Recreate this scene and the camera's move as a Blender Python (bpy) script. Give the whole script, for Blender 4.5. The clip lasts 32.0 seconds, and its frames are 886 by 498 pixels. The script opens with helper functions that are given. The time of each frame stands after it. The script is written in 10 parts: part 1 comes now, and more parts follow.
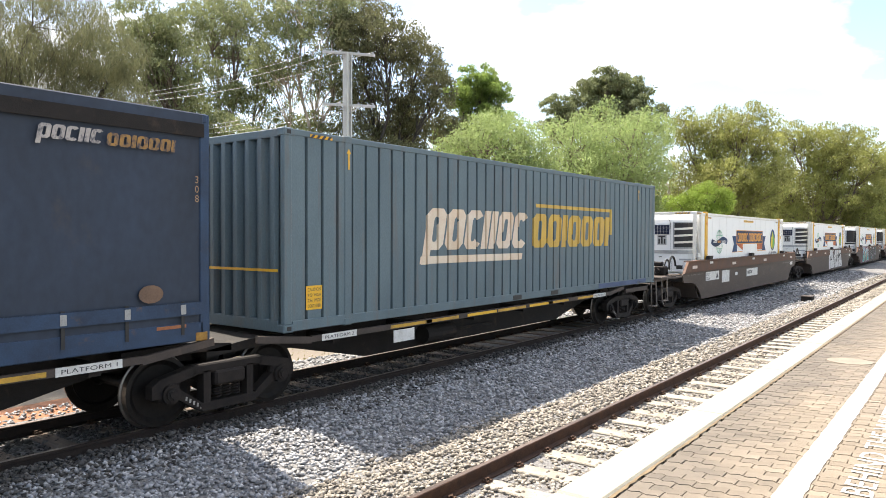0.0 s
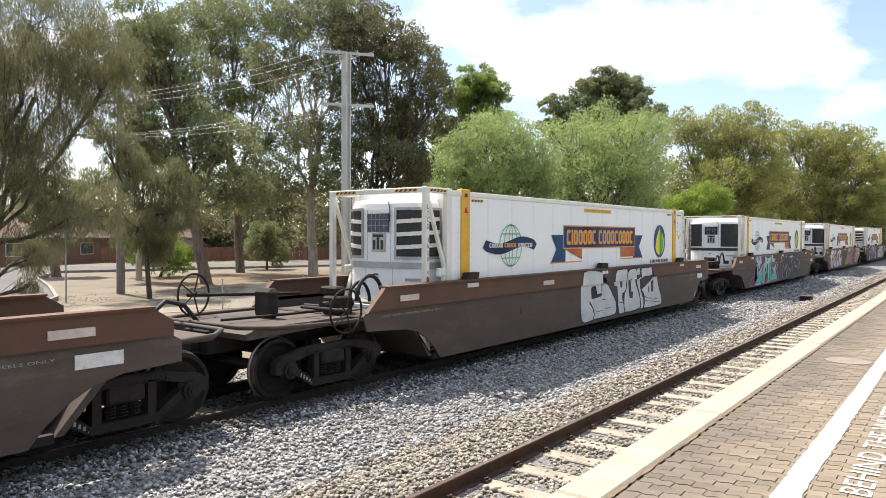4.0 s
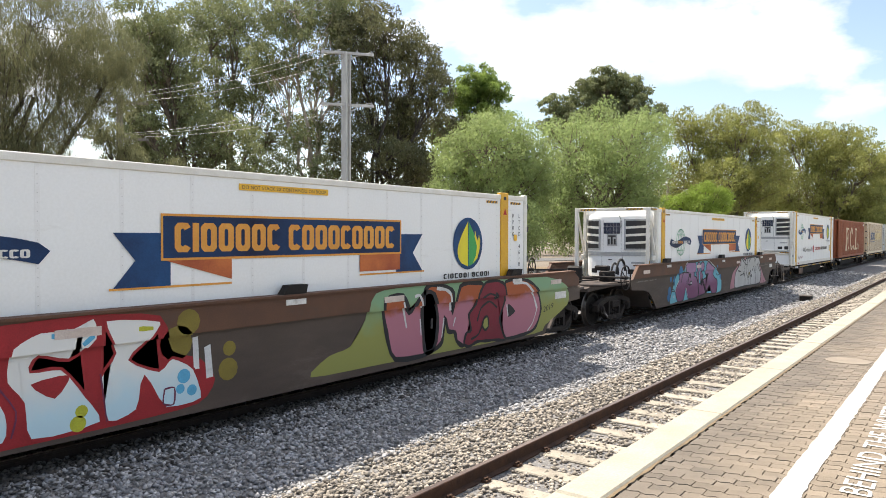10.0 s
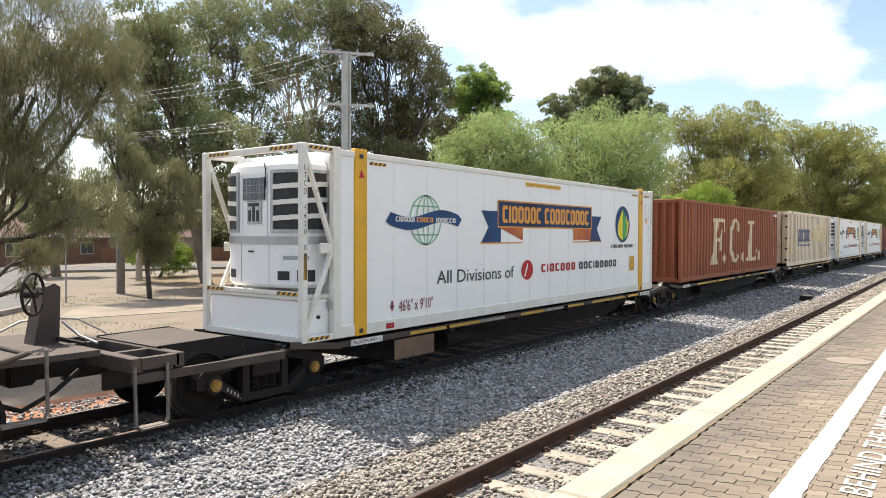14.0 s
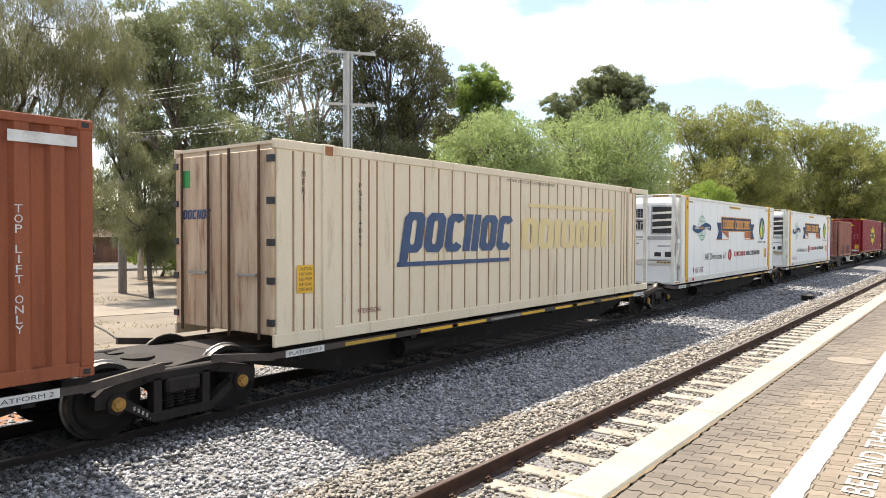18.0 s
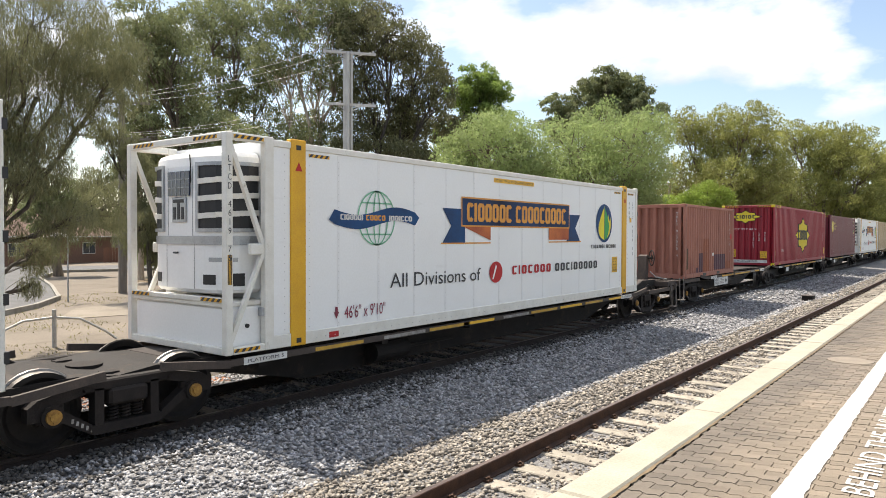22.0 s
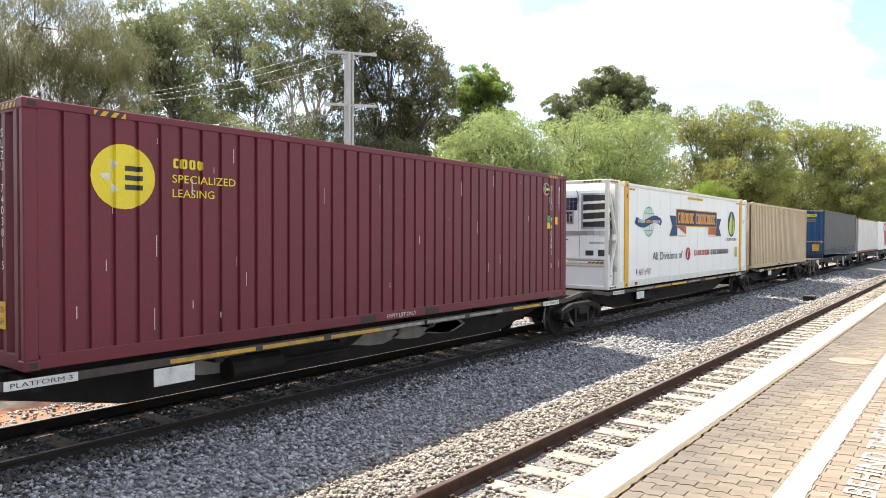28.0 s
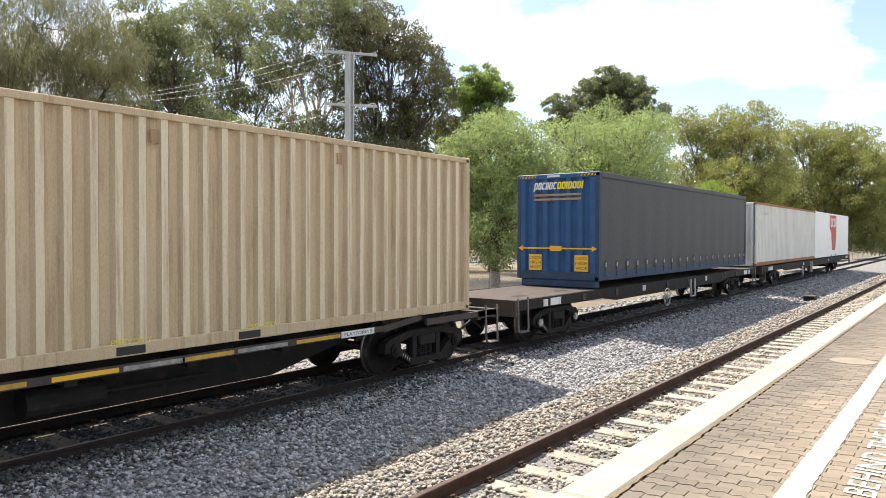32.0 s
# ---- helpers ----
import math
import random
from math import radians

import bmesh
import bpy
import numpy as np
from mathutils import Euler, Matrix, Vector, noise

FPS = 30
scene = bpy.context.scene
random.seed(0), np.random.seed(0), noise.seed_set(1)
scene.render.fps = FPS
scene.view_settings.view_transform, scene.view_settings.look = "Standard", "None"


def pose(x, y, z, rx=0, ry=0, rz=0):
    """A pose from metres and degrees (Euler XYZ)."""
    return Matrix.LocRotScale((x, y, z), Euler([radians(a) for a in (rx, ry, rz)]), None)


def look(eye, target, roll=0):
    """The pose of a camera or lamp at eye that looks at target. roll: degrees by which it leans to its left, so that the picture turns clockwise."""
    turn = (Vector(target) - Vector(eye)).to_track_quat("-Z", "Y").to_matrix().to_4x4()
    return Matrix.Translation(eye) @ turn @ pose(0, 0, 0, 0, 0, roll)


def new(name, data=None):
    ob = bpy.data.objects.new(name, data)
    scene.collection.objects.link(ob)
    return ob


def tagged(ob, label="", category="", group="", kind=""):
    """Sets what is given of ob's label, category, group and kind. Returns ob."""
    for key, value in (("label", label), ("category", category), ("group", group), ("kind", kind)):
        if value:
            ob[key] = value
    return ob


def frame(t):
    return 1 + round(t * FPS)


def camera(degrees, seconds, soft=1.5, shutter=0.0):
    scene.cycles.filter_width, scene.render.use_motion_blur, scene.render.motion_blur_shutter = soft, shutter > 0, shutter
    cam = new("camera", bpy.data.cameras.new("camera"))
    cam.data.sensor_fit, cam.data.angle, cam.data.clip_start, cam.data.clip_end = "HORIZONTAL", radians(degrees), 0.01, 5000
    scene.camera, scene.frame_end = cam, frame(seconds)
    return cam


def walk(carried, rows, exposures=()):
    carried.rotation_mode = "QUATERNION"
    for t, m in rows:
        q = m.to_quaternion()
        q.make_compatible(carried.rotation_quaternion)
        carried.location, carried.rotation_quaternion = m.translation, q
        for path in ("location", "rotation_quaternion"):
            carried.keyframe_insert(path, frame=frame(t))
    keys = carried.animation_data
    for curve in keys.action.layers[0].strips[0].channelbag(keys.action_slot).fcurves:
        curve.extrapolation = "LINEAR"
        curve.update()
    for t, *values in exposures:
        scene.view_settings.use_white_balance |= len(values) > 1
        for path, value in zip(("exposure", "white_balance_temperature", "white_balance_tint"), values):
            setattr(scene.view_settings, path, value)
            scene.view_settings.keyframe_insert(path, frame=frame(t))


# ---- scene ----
# ---- camera ----
cam = camera(64.33, 32.0, soft=0.9)
EYE = Vector((0.0, 0.0, 2.478))


def aim(yaw, pitch):
    a, b = radians(yaw), radians(pitch)
    return EYE + Vector((math.sin(a) * math.cos(b), math.cos(a) * math.cos(b), math.sin(b)))


walk(cam, [(0.0, look(EYE, aim(52.91, -1.10), 0.18)), (3.0, look(EYE, aim(53.00, -1.11), 0.18)),
           (9.0, look(EYE, aim(53.01, -1.12), 0.18)), (14.5, look(EYE, aim(53.00, -1.13), 0.18)),
           (17.0, look(EYE, aim(52.89, -1.165), 0.18)), (22.0, look(EYE, aim(52.87, -1.15), 0.18)),
           (25.0, look(EYE, aim(52.82, -1.13), 0.18)), (28.0, look(EYE, aim(52.78, -1.12), 0.18)),
           (32.0, look(EYE, aim(52.75, -1.12), 0.18))],
     [(0.0, 1.33, 7050, 11), (1.0, 1.18, 7050, 11), (2.0, 1.00, 7050, 11), (3.0, 0.90, 7050, 11), (6.0, 0.88, 7050, 11), (10.0, 0.90, 7050, 11), (14.0, 0.86, 7050, 11), (17.0, 1.14, 7050, 11), (18.5, 0.96, 7050, 11), (20.0, 0.82, 7050, 11), (22.0, 0.76, 7050, 11), (24.2, 1.04, 7050, 11), (27.5, 1.31, 7050, 11), (28.2, 1.24, 7050, 11), (29.0, 1.04, 7050, 11), (30.0, 0.86, 7050, 11), (31.0, 0.84, 7050, 11), (32.0, 1.06, 7050, 11)])


# ---- world and sun ----
SUN_ELEV, SUN_AZ = radians(58.5), radians(-9)
world = bpy.data.worlds.new("sky")
scene.world = world
world.use_nodes = True
wn, wl = world.node_tree.nodes, world.node_tree.links
wn.clear()
w_out = wn.new("ShaderNodeOutputWorld")
sky = wn.new("ShaderNodeTexSky")
sky.sky_type, sky.sun_disc = "NISHITA", False
sky.sun_elevation, sky.sun_rotation = SUN_ELEV, -SUN_AZ
sky.air_density, sky.dust_density, sky.ozone_density = 1.0, 1.2, 1.2
bg_sky = wn.new("ShaderNodeBackground")
bg_sky.inputs["Strength"].default_value = 0.125
wl.new(sky.outputs[0], bg_sky.inputs["Color"])
bg_cloud = wn.new("ShaderNodeBackground")
w_tc = wn.new("ShaderNodeTexCoord")
w_map = wn.new("ShaderNodeMapping")
w_map.inputs["Scale"].default_value = (1.0, 1.0, 2.2)
w_map.inputs["Location"].default_value = (2.6, 1.3, 0.7)
wl.new(w_tc.outputs["Generated"], w_map.inputs["Vector"])
# clouds are brighter overhead than at the horizon
w_xyz, w_up = wn.new("ShaderNodeSeparateXYZ"), wn.new("ShaderNodeMapRange")
w_up.inputs[3].default_value, w_up.inputs[4].default_value = 0.56, 2.3
wl.new(w_tc.outputs["Generated"], w_xyz.inputs[0])
wl.new(w_xyz.outputs["Z"], w_up.inputs[0])
wl.new(w_up.outputs[0], bg_cloud.inputs["Strength"])
w_n1 = wn.new("ShaderNodeTexNoise")
w_n1.inputs["Scale"].default_value, w_n1.inputs["Detail"].default_value, w_n1.inputs["Roughness"].default_value = 2.6, 9.0, 0.55
wl.new(w_map.outputs[0], w_n1.inputs["Vector"])
w_r1 = wn.new("ShaderNodeValToRGB")
w_r1.color_ramp.elements[0].position, w_r1.color_ramp.elements[1].position = 0.512, 0.61
wl.new(w_n1.outputs[0], w_r1.inputs[0])
w_n2 = wn.new("ShaderNodeTexNoise")
w_n2.inputs["Scale"].default_value, w_n2.inputs["Detail"].default_value = 5.0, 6.0
wl.new(w_map.outputs[0], w_n2.inputs["Vector"])
w_r2 = wn.new("ShaderNodeValToRGB")
w_r2.color_ramp.elements[0].position, w_r2.color_ramp.elements[1].position = 0.32, 0.66
w_r2.color_ramp.elements[0].color = (0.52, 0.55, 0.60, 1)
w_r2.color_ramp.elements[1].color = (0.96, 0.985, 1.0, 1)
wl.new(w_n2.outputs[0], w_r2.inputs[0])
wl.new(w_r2.outputs[0], bg_cloud.inputs["Color"])
w_mix = wn.new("ShaderNodeMixShader")
wl.new(w_r1.outputs[0], w_mix.inputs[0])
wl.new(bg_sky.outputs[0], w_mix.inputs[1])
wl.new(bg_cloud.outputs[0], w_mix.inputs[2])
wl.new(w_mix.outputs[0], w_out.inputs[0])

sun = new("sun", bpy.data.lights.new("sun", "SUN"))
sun.data.energy, sun.data.angle, sun.data.color = 5.0, radians(0.6), (1.0, 0.965, 0.90)
sun.matrix_world = look((0, 0, 60), (math.sin(SUN_AZ) * math.cos(SUN_ELEV), -math.cos(SUN_AZ) * math.cos(SUN_ELEV), 60 - math.sin(SUN_ELEV)))


# ---- materials ----
def mat(name, base, second=None, rough=0.7, metal=0.0, scale=4.0, spread=0.5, bump=0.1, fine=60.0, per="", stretch=(1, 1, 1), coat=0.0, var=0.0, dirt=None, band=None):
    """Two colours mixed by noise at two sizes; fine grain in the relief and the gloss. per: vary by object or by island."""
    m = bpy.data.materials.new(name)
    m.use_nodes = True
    n, l = m.node_tree.nodes, m.node_tree.links
    b = n["Principled BSDF"]
    tc, mp = n.new("ShaderNodeTexCoord"), n.new("ShaderNodeMapping")
    mp.inputs["Scale"].default_value = stretch
    l.new(tc.outputs["Object"], mp.inputs["Vector"])
    big, small = n.new("ShaderNodeTexNoise"), n.new("ShaderNodeTexNoise")
    big.inputs["Scale"].default_value, big.inputs["Detail"].default_value, big.inputs["Roughness"].default_value = scale, 6.0, 0.6
    small.inputs["Scale"].default_value, small.inputs["Detail"].default_value = fine, 3.0
    l.new(mp.outputs[0], big.inputs["Vector"])
    l.new(mp.outputs[0], small.inputs["Vector"])
    ramp = n.new("ShaderNodeValToRGB")
    ramp.color_ramp.elements[0].position, ramp.color_ramp.elements[1].position = 0.5 - spread * 0.35, 0.5 + spread * 0.35
    c1 = (*base, 1)
    c2 = (*(second or tuple(c * 0.75 for c in base)), 1)
    ramp.color_ramp.elements[0].color, ramp.color_ramp.elements[1].color = c2, c1
    l.new(big.outputs[0], ramp.inputs[0])
    grain = n.new("ShaderNodeMix")
    grain.data_type, grain.blend_type = "RGBA", "OVERLAY"
    grain.inputs["Factor"].default_value = 0.25
    l.new(ramp.outputs[0], grain.inputs[6])
    l.new(small.outputs[0], grain.inputs[7])
    last = grain.outputs[2]
    if dirt:
        d = n.new("ShaderNodeTexNoise")
        d.inputs["Scale"].default_value, d.inputs["Detail"].default_value, d.inputs["Roughness"].default_value = dirt[1], 8.0, 0.7
        md = n.new("ShaderNodeMapping")
        md.inputs["Scale"].default_value = dirt[2]
        l.new(tc.outputs["Object"], md.inputs["Vector"])
        l.new(md.outputs[0], d.inputs["Vector"])
        dr = n.new("ShaderNodeValToRGB")
        dr.color_ramp.elements[0].position, dr.color_ramp.elements[1].position = dirt[3], dirt[3] + 0.16
        l.new(d.outputs[0], dr.inputs[0])
        dm = n.new("ShaderNodeMix")
        dm.data_type = "RGBA"
        sc = n.new("ShaderNodeMath")
        sc.operation = "MULTIPLY"
        sc.inputs[1].default_value = dirt[4]
        l.new(dr.outputs[0], sc.inputs[0])
        l.new(sc.outputs[0], dm.inputs[0])
        l.new(last, dm.inputs[6])
        dm.inputs[7].default_value = (*dirt[0], 1)
        last = dm.outputs[2]
    if band:
        # grime that gathers along an edge, from band[0] to band[1] in y
        oi, ad, bn = n.new("ShaderNodeObjectInfo"), n.new("ShaderNodeVectorMath"), n.new("ShaderNodeTexNoise")
        l.new(oi.outputs["Location"], ad.inputs[0])
        l.new(tc.outputs["Object"], ad.inputs[1])
        bn.inputs["Scale"].default_value, bn.inputs["Detail"].default_value, bn.inputs["Roughness"].default_value = 1.5, 7.0, 0.65
        l.new(ad.outputs[0], bn.inputs["Vector"])
        sx, mu, br, bm_ = n.new("ShaderNodeSeparateXYZ"), n.new("ShaderNodeMath"), n.new("ShaderNodeMapRange"), n.new("ShaderNodeMix")
        l.new(ad.outputs[0], sx.inputs[0])
        mu.operation = "MULTIPLY_ADD"
        mu.inputs[1].default_value = 1.5
        l.new(bn.outputs[0], mu.inputs[0])
        l.new(sx.outputs["Y"], mu.inputs[2])
        br.inputs[1].default_value, br.inputs[2].default_value, br.inputs[4].default_value = band[0] + 0.75, band[1] + 0.75, 0.72
        l.new(mu.outputs[0], br.inputs[0])
        bm_.data_type = "RGBA"
        bm_.inputs[7].default_value = (*band[2], 1)
        l.new(br.outputs[0], bm_.inputs[0])
        l.new(last, bm_.inputs[6])
        last = bm_.outputs[2]
    if per == "place":
        oi, pn = n.new("ShaderNodeObjectInfo"), n.new("ShaderNodeTexNoise")
        pn.inputs["Scale"].default_value, pn.inputs["Detail"].default_value = 1.1, 4.0
        l.new(oi.outputs["Location"], pn.inputs["Vector"])
        pr, pm = n.new("ShaderNodeMapRange"), n.new("ShaderNodeMix")
        pr.inputs[1].default_value, pr.inputs[2].default_value, pr.inputs[4].default_value = 0.44, 0.62, 0.75
        pm.data_type = "RGBA"
        pm.inputs[7].default_value = (0.20, 0.175, 0.15, 1)
        l.new(pn.outputs[0], pr.inputs[0])
        l.new(pr.outputs[0], pm.inputs[0])
        l.new(last, pm.inputs[6])
        last = pm.outputs[2]
    if per:
        hs, rng = n.new("ShaderNodeHueSaturation"), n.new("ShaderNodeMapRange")
        if per == "object":
            src = n.new("ShaderNodeObjectInfo").outputs["Random"]
        elif per == "place":
            oi, pn, ad = n.new("ShaderNodeObjectInfo"), n.new("ShaderNodeTexNoise"), n.new("ShaderNodeMath")
            pn.inputs["Scale"].default_value = 0.9
            l.new(oi.outputs["Location"], pn.inputs["Vector"])
            ad.operation = "MULTIPLY_ADD"
            ad.inputs[1].default_value = 2.4
            half = n.new("ShaderNodeMath")
            half.operation = "SUBTRACT"
            half.inputs[1].default_value = 1.2
            l.new(oi.outputs["Random"], half.inputs[0])
            l.new(pn.outputs[0], ad.inputs[0])
            l.new(half.outputs[0], ad.inputs[2])
            src = ad.outputs[0]
        else:
            src = n.new("ShaderNodeNewGeometry").outputs["Random Per Island"]
        rng.inputs[3].default_value, rng.inputs[4].default_value = 1 - var, 1 + var
        l.new(src, rng.inputs[0])
        l.new(rng.outputs[0], hs.inputs["Value"])
        l.new(last, hs.inputs["Color"])
        last = hs.outputs[0]
    l.new(last, b.inputs["Base Color"])
    rr = n.new("ShaderNodeMapRange")
    rr.inputs[3].default_value, rr.inputs[4].default_value = max(rough - 0.12, 0.05), min(rough + 0.12, 1)
    l.new(big.outputs[0], rr.inputs[0])
    l.new(rr.outputs[0], b.inputs["Roughness"])
    b.inputs["Metallic"].default_value = metal
    b.inputs["Specular IOR Level"].default_value = 0.3 if rough > 0.5 else 0.5
    if coat:
        b.inputs["Coat Weight"].default_value = coat
    if bump:
        bp = n.new("ShaderNodeBump")
        bp.inputs["Strength"].default_value, bp.inputs["Distance"].default_value = bump, 0.02
        l.new(small.outputs[0], bp.inputs["Height"])
        l.new(bp.outputs[0], b.inputs["Normal"])
    return m


def leaf_mat(name, base, second, var=0.35, trans=0.35):
    m = bpy.data.materials.new(name)
    m.use_nodes = True
    n, l = m.node_tree.nodes, m.node_tree.links
    b = n["Principled BSDF"]
    g = n.new("ShaderNodeNewGeometry")
    mx = n.new("ShaderNodeMix")
    mx.data_type = "RGBA"
    mx.inputs[6].default_value, mx.inputs[7].default_value = [(*(a + (b - a) * k for a, b in zip(base, second)), 1) for k in (0.25, 0.8)]
    l.new(g.outputs["Random Per Island"], mx.inputs[0])
    tc, ns = n.new("ShaderNodeTexCoord"), n.new("ShaderNodeTexNoise")
    ns.inputs["Scale"].default_value = 0.6
    l.new(tc.outputs["Object"], ns.inputs["Vector"])
    hs, rg = n.new("ShaderNodeHueSaturation"), n.new("ShaderNodeMapRange")
    rg.inputs[1].default_value, rg.inputs[2].default_value = 0.3, 0.7
    rg.inputs[3].default_value, rg.inputs[4].default_value = 1 - var, 1 + var
    l.new(ns.outputs[0], rg.inputs[0])
    l.new(rg.outputs[0], hs.inputs["Value"])
    l.new(mx.outputs[2], hs.inputs["Color"])
    l.new(hs.outputs[0], b.inputs["Base Color"])
    b.inputs["Roughness"].default_value = 0.6
    b.inputs["Specular IOR Level"].default_value = 0.25
    tr, mix = n.new("ShaderNodeBsdfTranslucent"), n.new("ShaderNodeMixShader")
    l.new(hs.outputs[0], tr.inputs["Color"])
    mix.inputs[0].default_value = trans
    l.new(b.outputs[0], mix.inputs[1])
    l.new(tr.outputs[0], mix.inputs[2])
    l.new(mix.outputs[0], n["Material Output"].inputs[0])
    return m


M_ballast = mat("ballast_bed", (0.23, 0.222, 0.215), (0.11, 0.105, 0.102), 0.95, scale=22, spread=0.4, bump=1.0, fine=38)
M_stone = mat("crushed_stone", (0.365, 0.36, 0.36), (0.20, 0.196, 0.195), 0.9, scale=9, bump=0.25, fine=70, per="island", var=0.5)
M_stone_warm = mat("dusty_crushed_stone", (0.325, 0.29, 0.245), (0.205, 0.178, 0.146), 0.9, scale=9, bump=0.25, fine=70, per="island", var=0.5)
# darker copy of the stone, painting in the deep shade under the train
M_stone_dark = mat("shade_dark_crushed_stone", (0.115, 0.106, 0.098), (0.052, 0.048, 0.044), 0.9, scale=9, bump=0.25, fine=70, per="island", var=0.5)
M_dirt = mat("dry_dirt", (0.205, 0.172, 0.135), (0.12, 0.098, 0.075), 0.95, scale=0.35, spread=0.7, bump=0.5, fine=14,
             dirt=((0.085, 0.07, 0.042), 0.9, (0.45, 1, 1), 0.53, 0.85))
M_soil = mat("red_soil", (0.30, 0.135, 0.07), (0.19, 0.09, 0.05), 0.95, scale=2.0, bump=0.5, fine=20)
M_rail = mat("rail_side_rust", (0.095, 0.052, 0.035), (0.05, 0.03, 0.024), 0.8, 0.3, scale=8, bump=0.3)
M_rail_dark = mat("rail_side_dark", (0.045, 0.032, 0.026), (0.026, 0.02, 0.018), 0.8, 0.2, scale=8, bump=0.3)
M_railtop = mat("rail_top_steel", (0.26, 0.20, 0.17), (0.15, 0.11, 0.095), 0.4, 0.8, scale=5, bump=0.05, stretch=(0.1, 3, 1))
M_sleeper = mat("sleeper_concrete", (0.36, 0.325, 0.265), (0.24, 0.21, 0.17), 0.9, scale=6, bump=0.3, per="object", var=0.12)
M_sleeper_old = mat("sleeper_timber", (0.24, 0.19, 0.15), (0.14, 0.11, 0.09), 0.95, scale=5, bump=0.5, per="object", var=0.2, stretch=(6, 0.6, 1))
M_clip = mat("rail_clip", (0.10, 0.055, 0.035), (0.05, 0.03, 0.02), 0.8, 0.2, scale=20)
M_coping = mat("painted_coping", (0.39, 0.36, 0.285), (0.29, 0.26, 0.20), 0.8, scale=3, spread=0.8, bump=0.25,
               dirt=((0.30, 0.265, 0.205), 3.2, (1, 1, 1), 0.56, 0.75))
M_paver = mat("clay_paver", (0.22, 0.178, 0.133), (0.182, 0.147, 0.109), 0.85, scale=7, bump=0.3, fine=90, per="object", var=0.14, band=(0.88, 1.45, (0.105, 0.09, 0.075)))
M_paver_far = mat("clay_paver_far", (0.22, 0.178, 0.133), (0.163, 0.134, 0.106), 0.85, scale=1.1, spread=0.35, bump=0.3, fine=90, per="island", var=0.16, band=(0.88, 1.45, (0.105, 0.09, 0.075)))
M_joint = mat("paver_joint", (0.145, 0.118, 0.092), (0.11, 0.09, 0.07), 0.95, scale=8)
M_cover = mat("cover_concrete", (0.245, 0.205, 0.16), (0.20, 0.168, 0.132), 0.9, scale=5)
M_white_line = mat("white_road_paint", (0.66, 0.65, 0.62), (0.52, 0.50, 0.46), 0.7, scale=5, bump=0.2, fine=80)
M_concrete = mat("old_concrete", (0.30, 0.28, 0.245), (0.21, 0.19, 0.16), 0.9, scale=2.5, bump=0.25)
M_asphalt = mat("asphalt", (0.13, 0.128, 0.125), (0.085, 0.083, 0.08), 0.9, scale=1.2, bump=0.4, fine=40)
M_pole_grey = mat("pole_grey", (0.50, 0.50, 0.475), (0.38, 0.375, 0.35), 0.7, scale=3, bump=0.15, stretch=(3, 3, 0.4))
M_pole_wood = mat("pole_weathered", (0.24, 0.21, 0.18), (0.15, 0.13, 0.11), 0.9, scale=3, bump=0.3, stretch=(5, 5, 0.4))
M_wire = mat("wire", (0.40, 0.40, 0.38), rough=0.5, metal=0.4, bump=0)
M_galv = mat("galvanised_steel", (0.42, 0.42, 0.41), (0.30, 0.30, 0.29), 0.55, 0.6, scale=8)
M_bark = mat("gum_bark", (0.23, 0.18, 0.135), (0.10, 0.078, 0.06), 0.9, scale=3, bump=0.5, stretch=(2, 2, 0.5))
M_bark_pale = mat("pale_gum_bark", (0.50, 0.43, 0.34), (0.27, 0.21, 0.16), 0.85, scale=2, bump=0.3, stretch=(2, 2, 0.6))
M_bark_dark = mat("dark_bark", (0.10, 0.085, 0.07), (0.05, 0.042, 0.036), 0.95, scale=4, bump=0.5)
M_gum = leaf_mat("gum_leaf", (0.13, 0.154, 0.062), (0.295, 0.315, 0.163), trans=0.38)
M_gum_dark = leaf_mat("dark_gum_leaf", (0.085, 0.088, 0.042), (0.19, 0.188, 0.095), trans=0.4)
M_mid = leaf_mat("mid_green_leaf", (0.15, 0.225, 0.05), (0.29, 0.37, 0.10), trans=0.5)
M_pepper = leaf_mat("pepper_leaf", (0.235, 0.305, 0.112), (0.345, 0.415, 0.17), trans=0.5, var=0.28)
M_olive = leaf_mat("olive_leaf", (0.205, 0.22, 0.06), (0.365, 0.37, 0.13), trans=0.48)
M_oak = leaf_mat("sheoak_needle", (0.135, 0.14, 0.07), (0.222, 0.222, 0.118), trans=0.46)
M_bright = leaf_mat("bright_leaf", (0.17, 0.25, 0.04), (0.30, 0.38, 0.085), trans=0.5)
M_grass = leaf_mat("dry_grass", (0.34, 0.29, 0.15), (0.25, 0.24, 0.11))


M_brick = mat("house_brick", (0.21, 0.12, 0.085), (0.15, 0.09, 0.065), 0.85, scale=6, bump=0.2)
M_tile = mat("roof_tile", (0.15, 0.085, 0.06), (0.10, 0.06, 0.045), 0.8, scale=5, bump=0.4)
M_render = mat("pale_render", (0.58, 0.50, 0.40), (0.48, 0.41, 0.33), 0.85, scale=2)
M_glass = mat("window_glass", (0.05, 0.06, 0.07), rough=0.15, bump=0, coat=0.5)
M_trim = mat("white_trim", (0.68, 0.67, 0.63), rough=0.6)
M_paling = mat("brown_fence", (0.22, 0.105, 0.065), (0.15, 0.075, 0.05), 0.85, scale=4, stretch=(3, 3, 0.5), per="object", var=0.15)
M_litter = mat("leaf_litter", (0.20, 0.145, 0.085), (0.11, 0.08, 0.05), 0.95, scale=1.6, bump=0.6, fine=22)
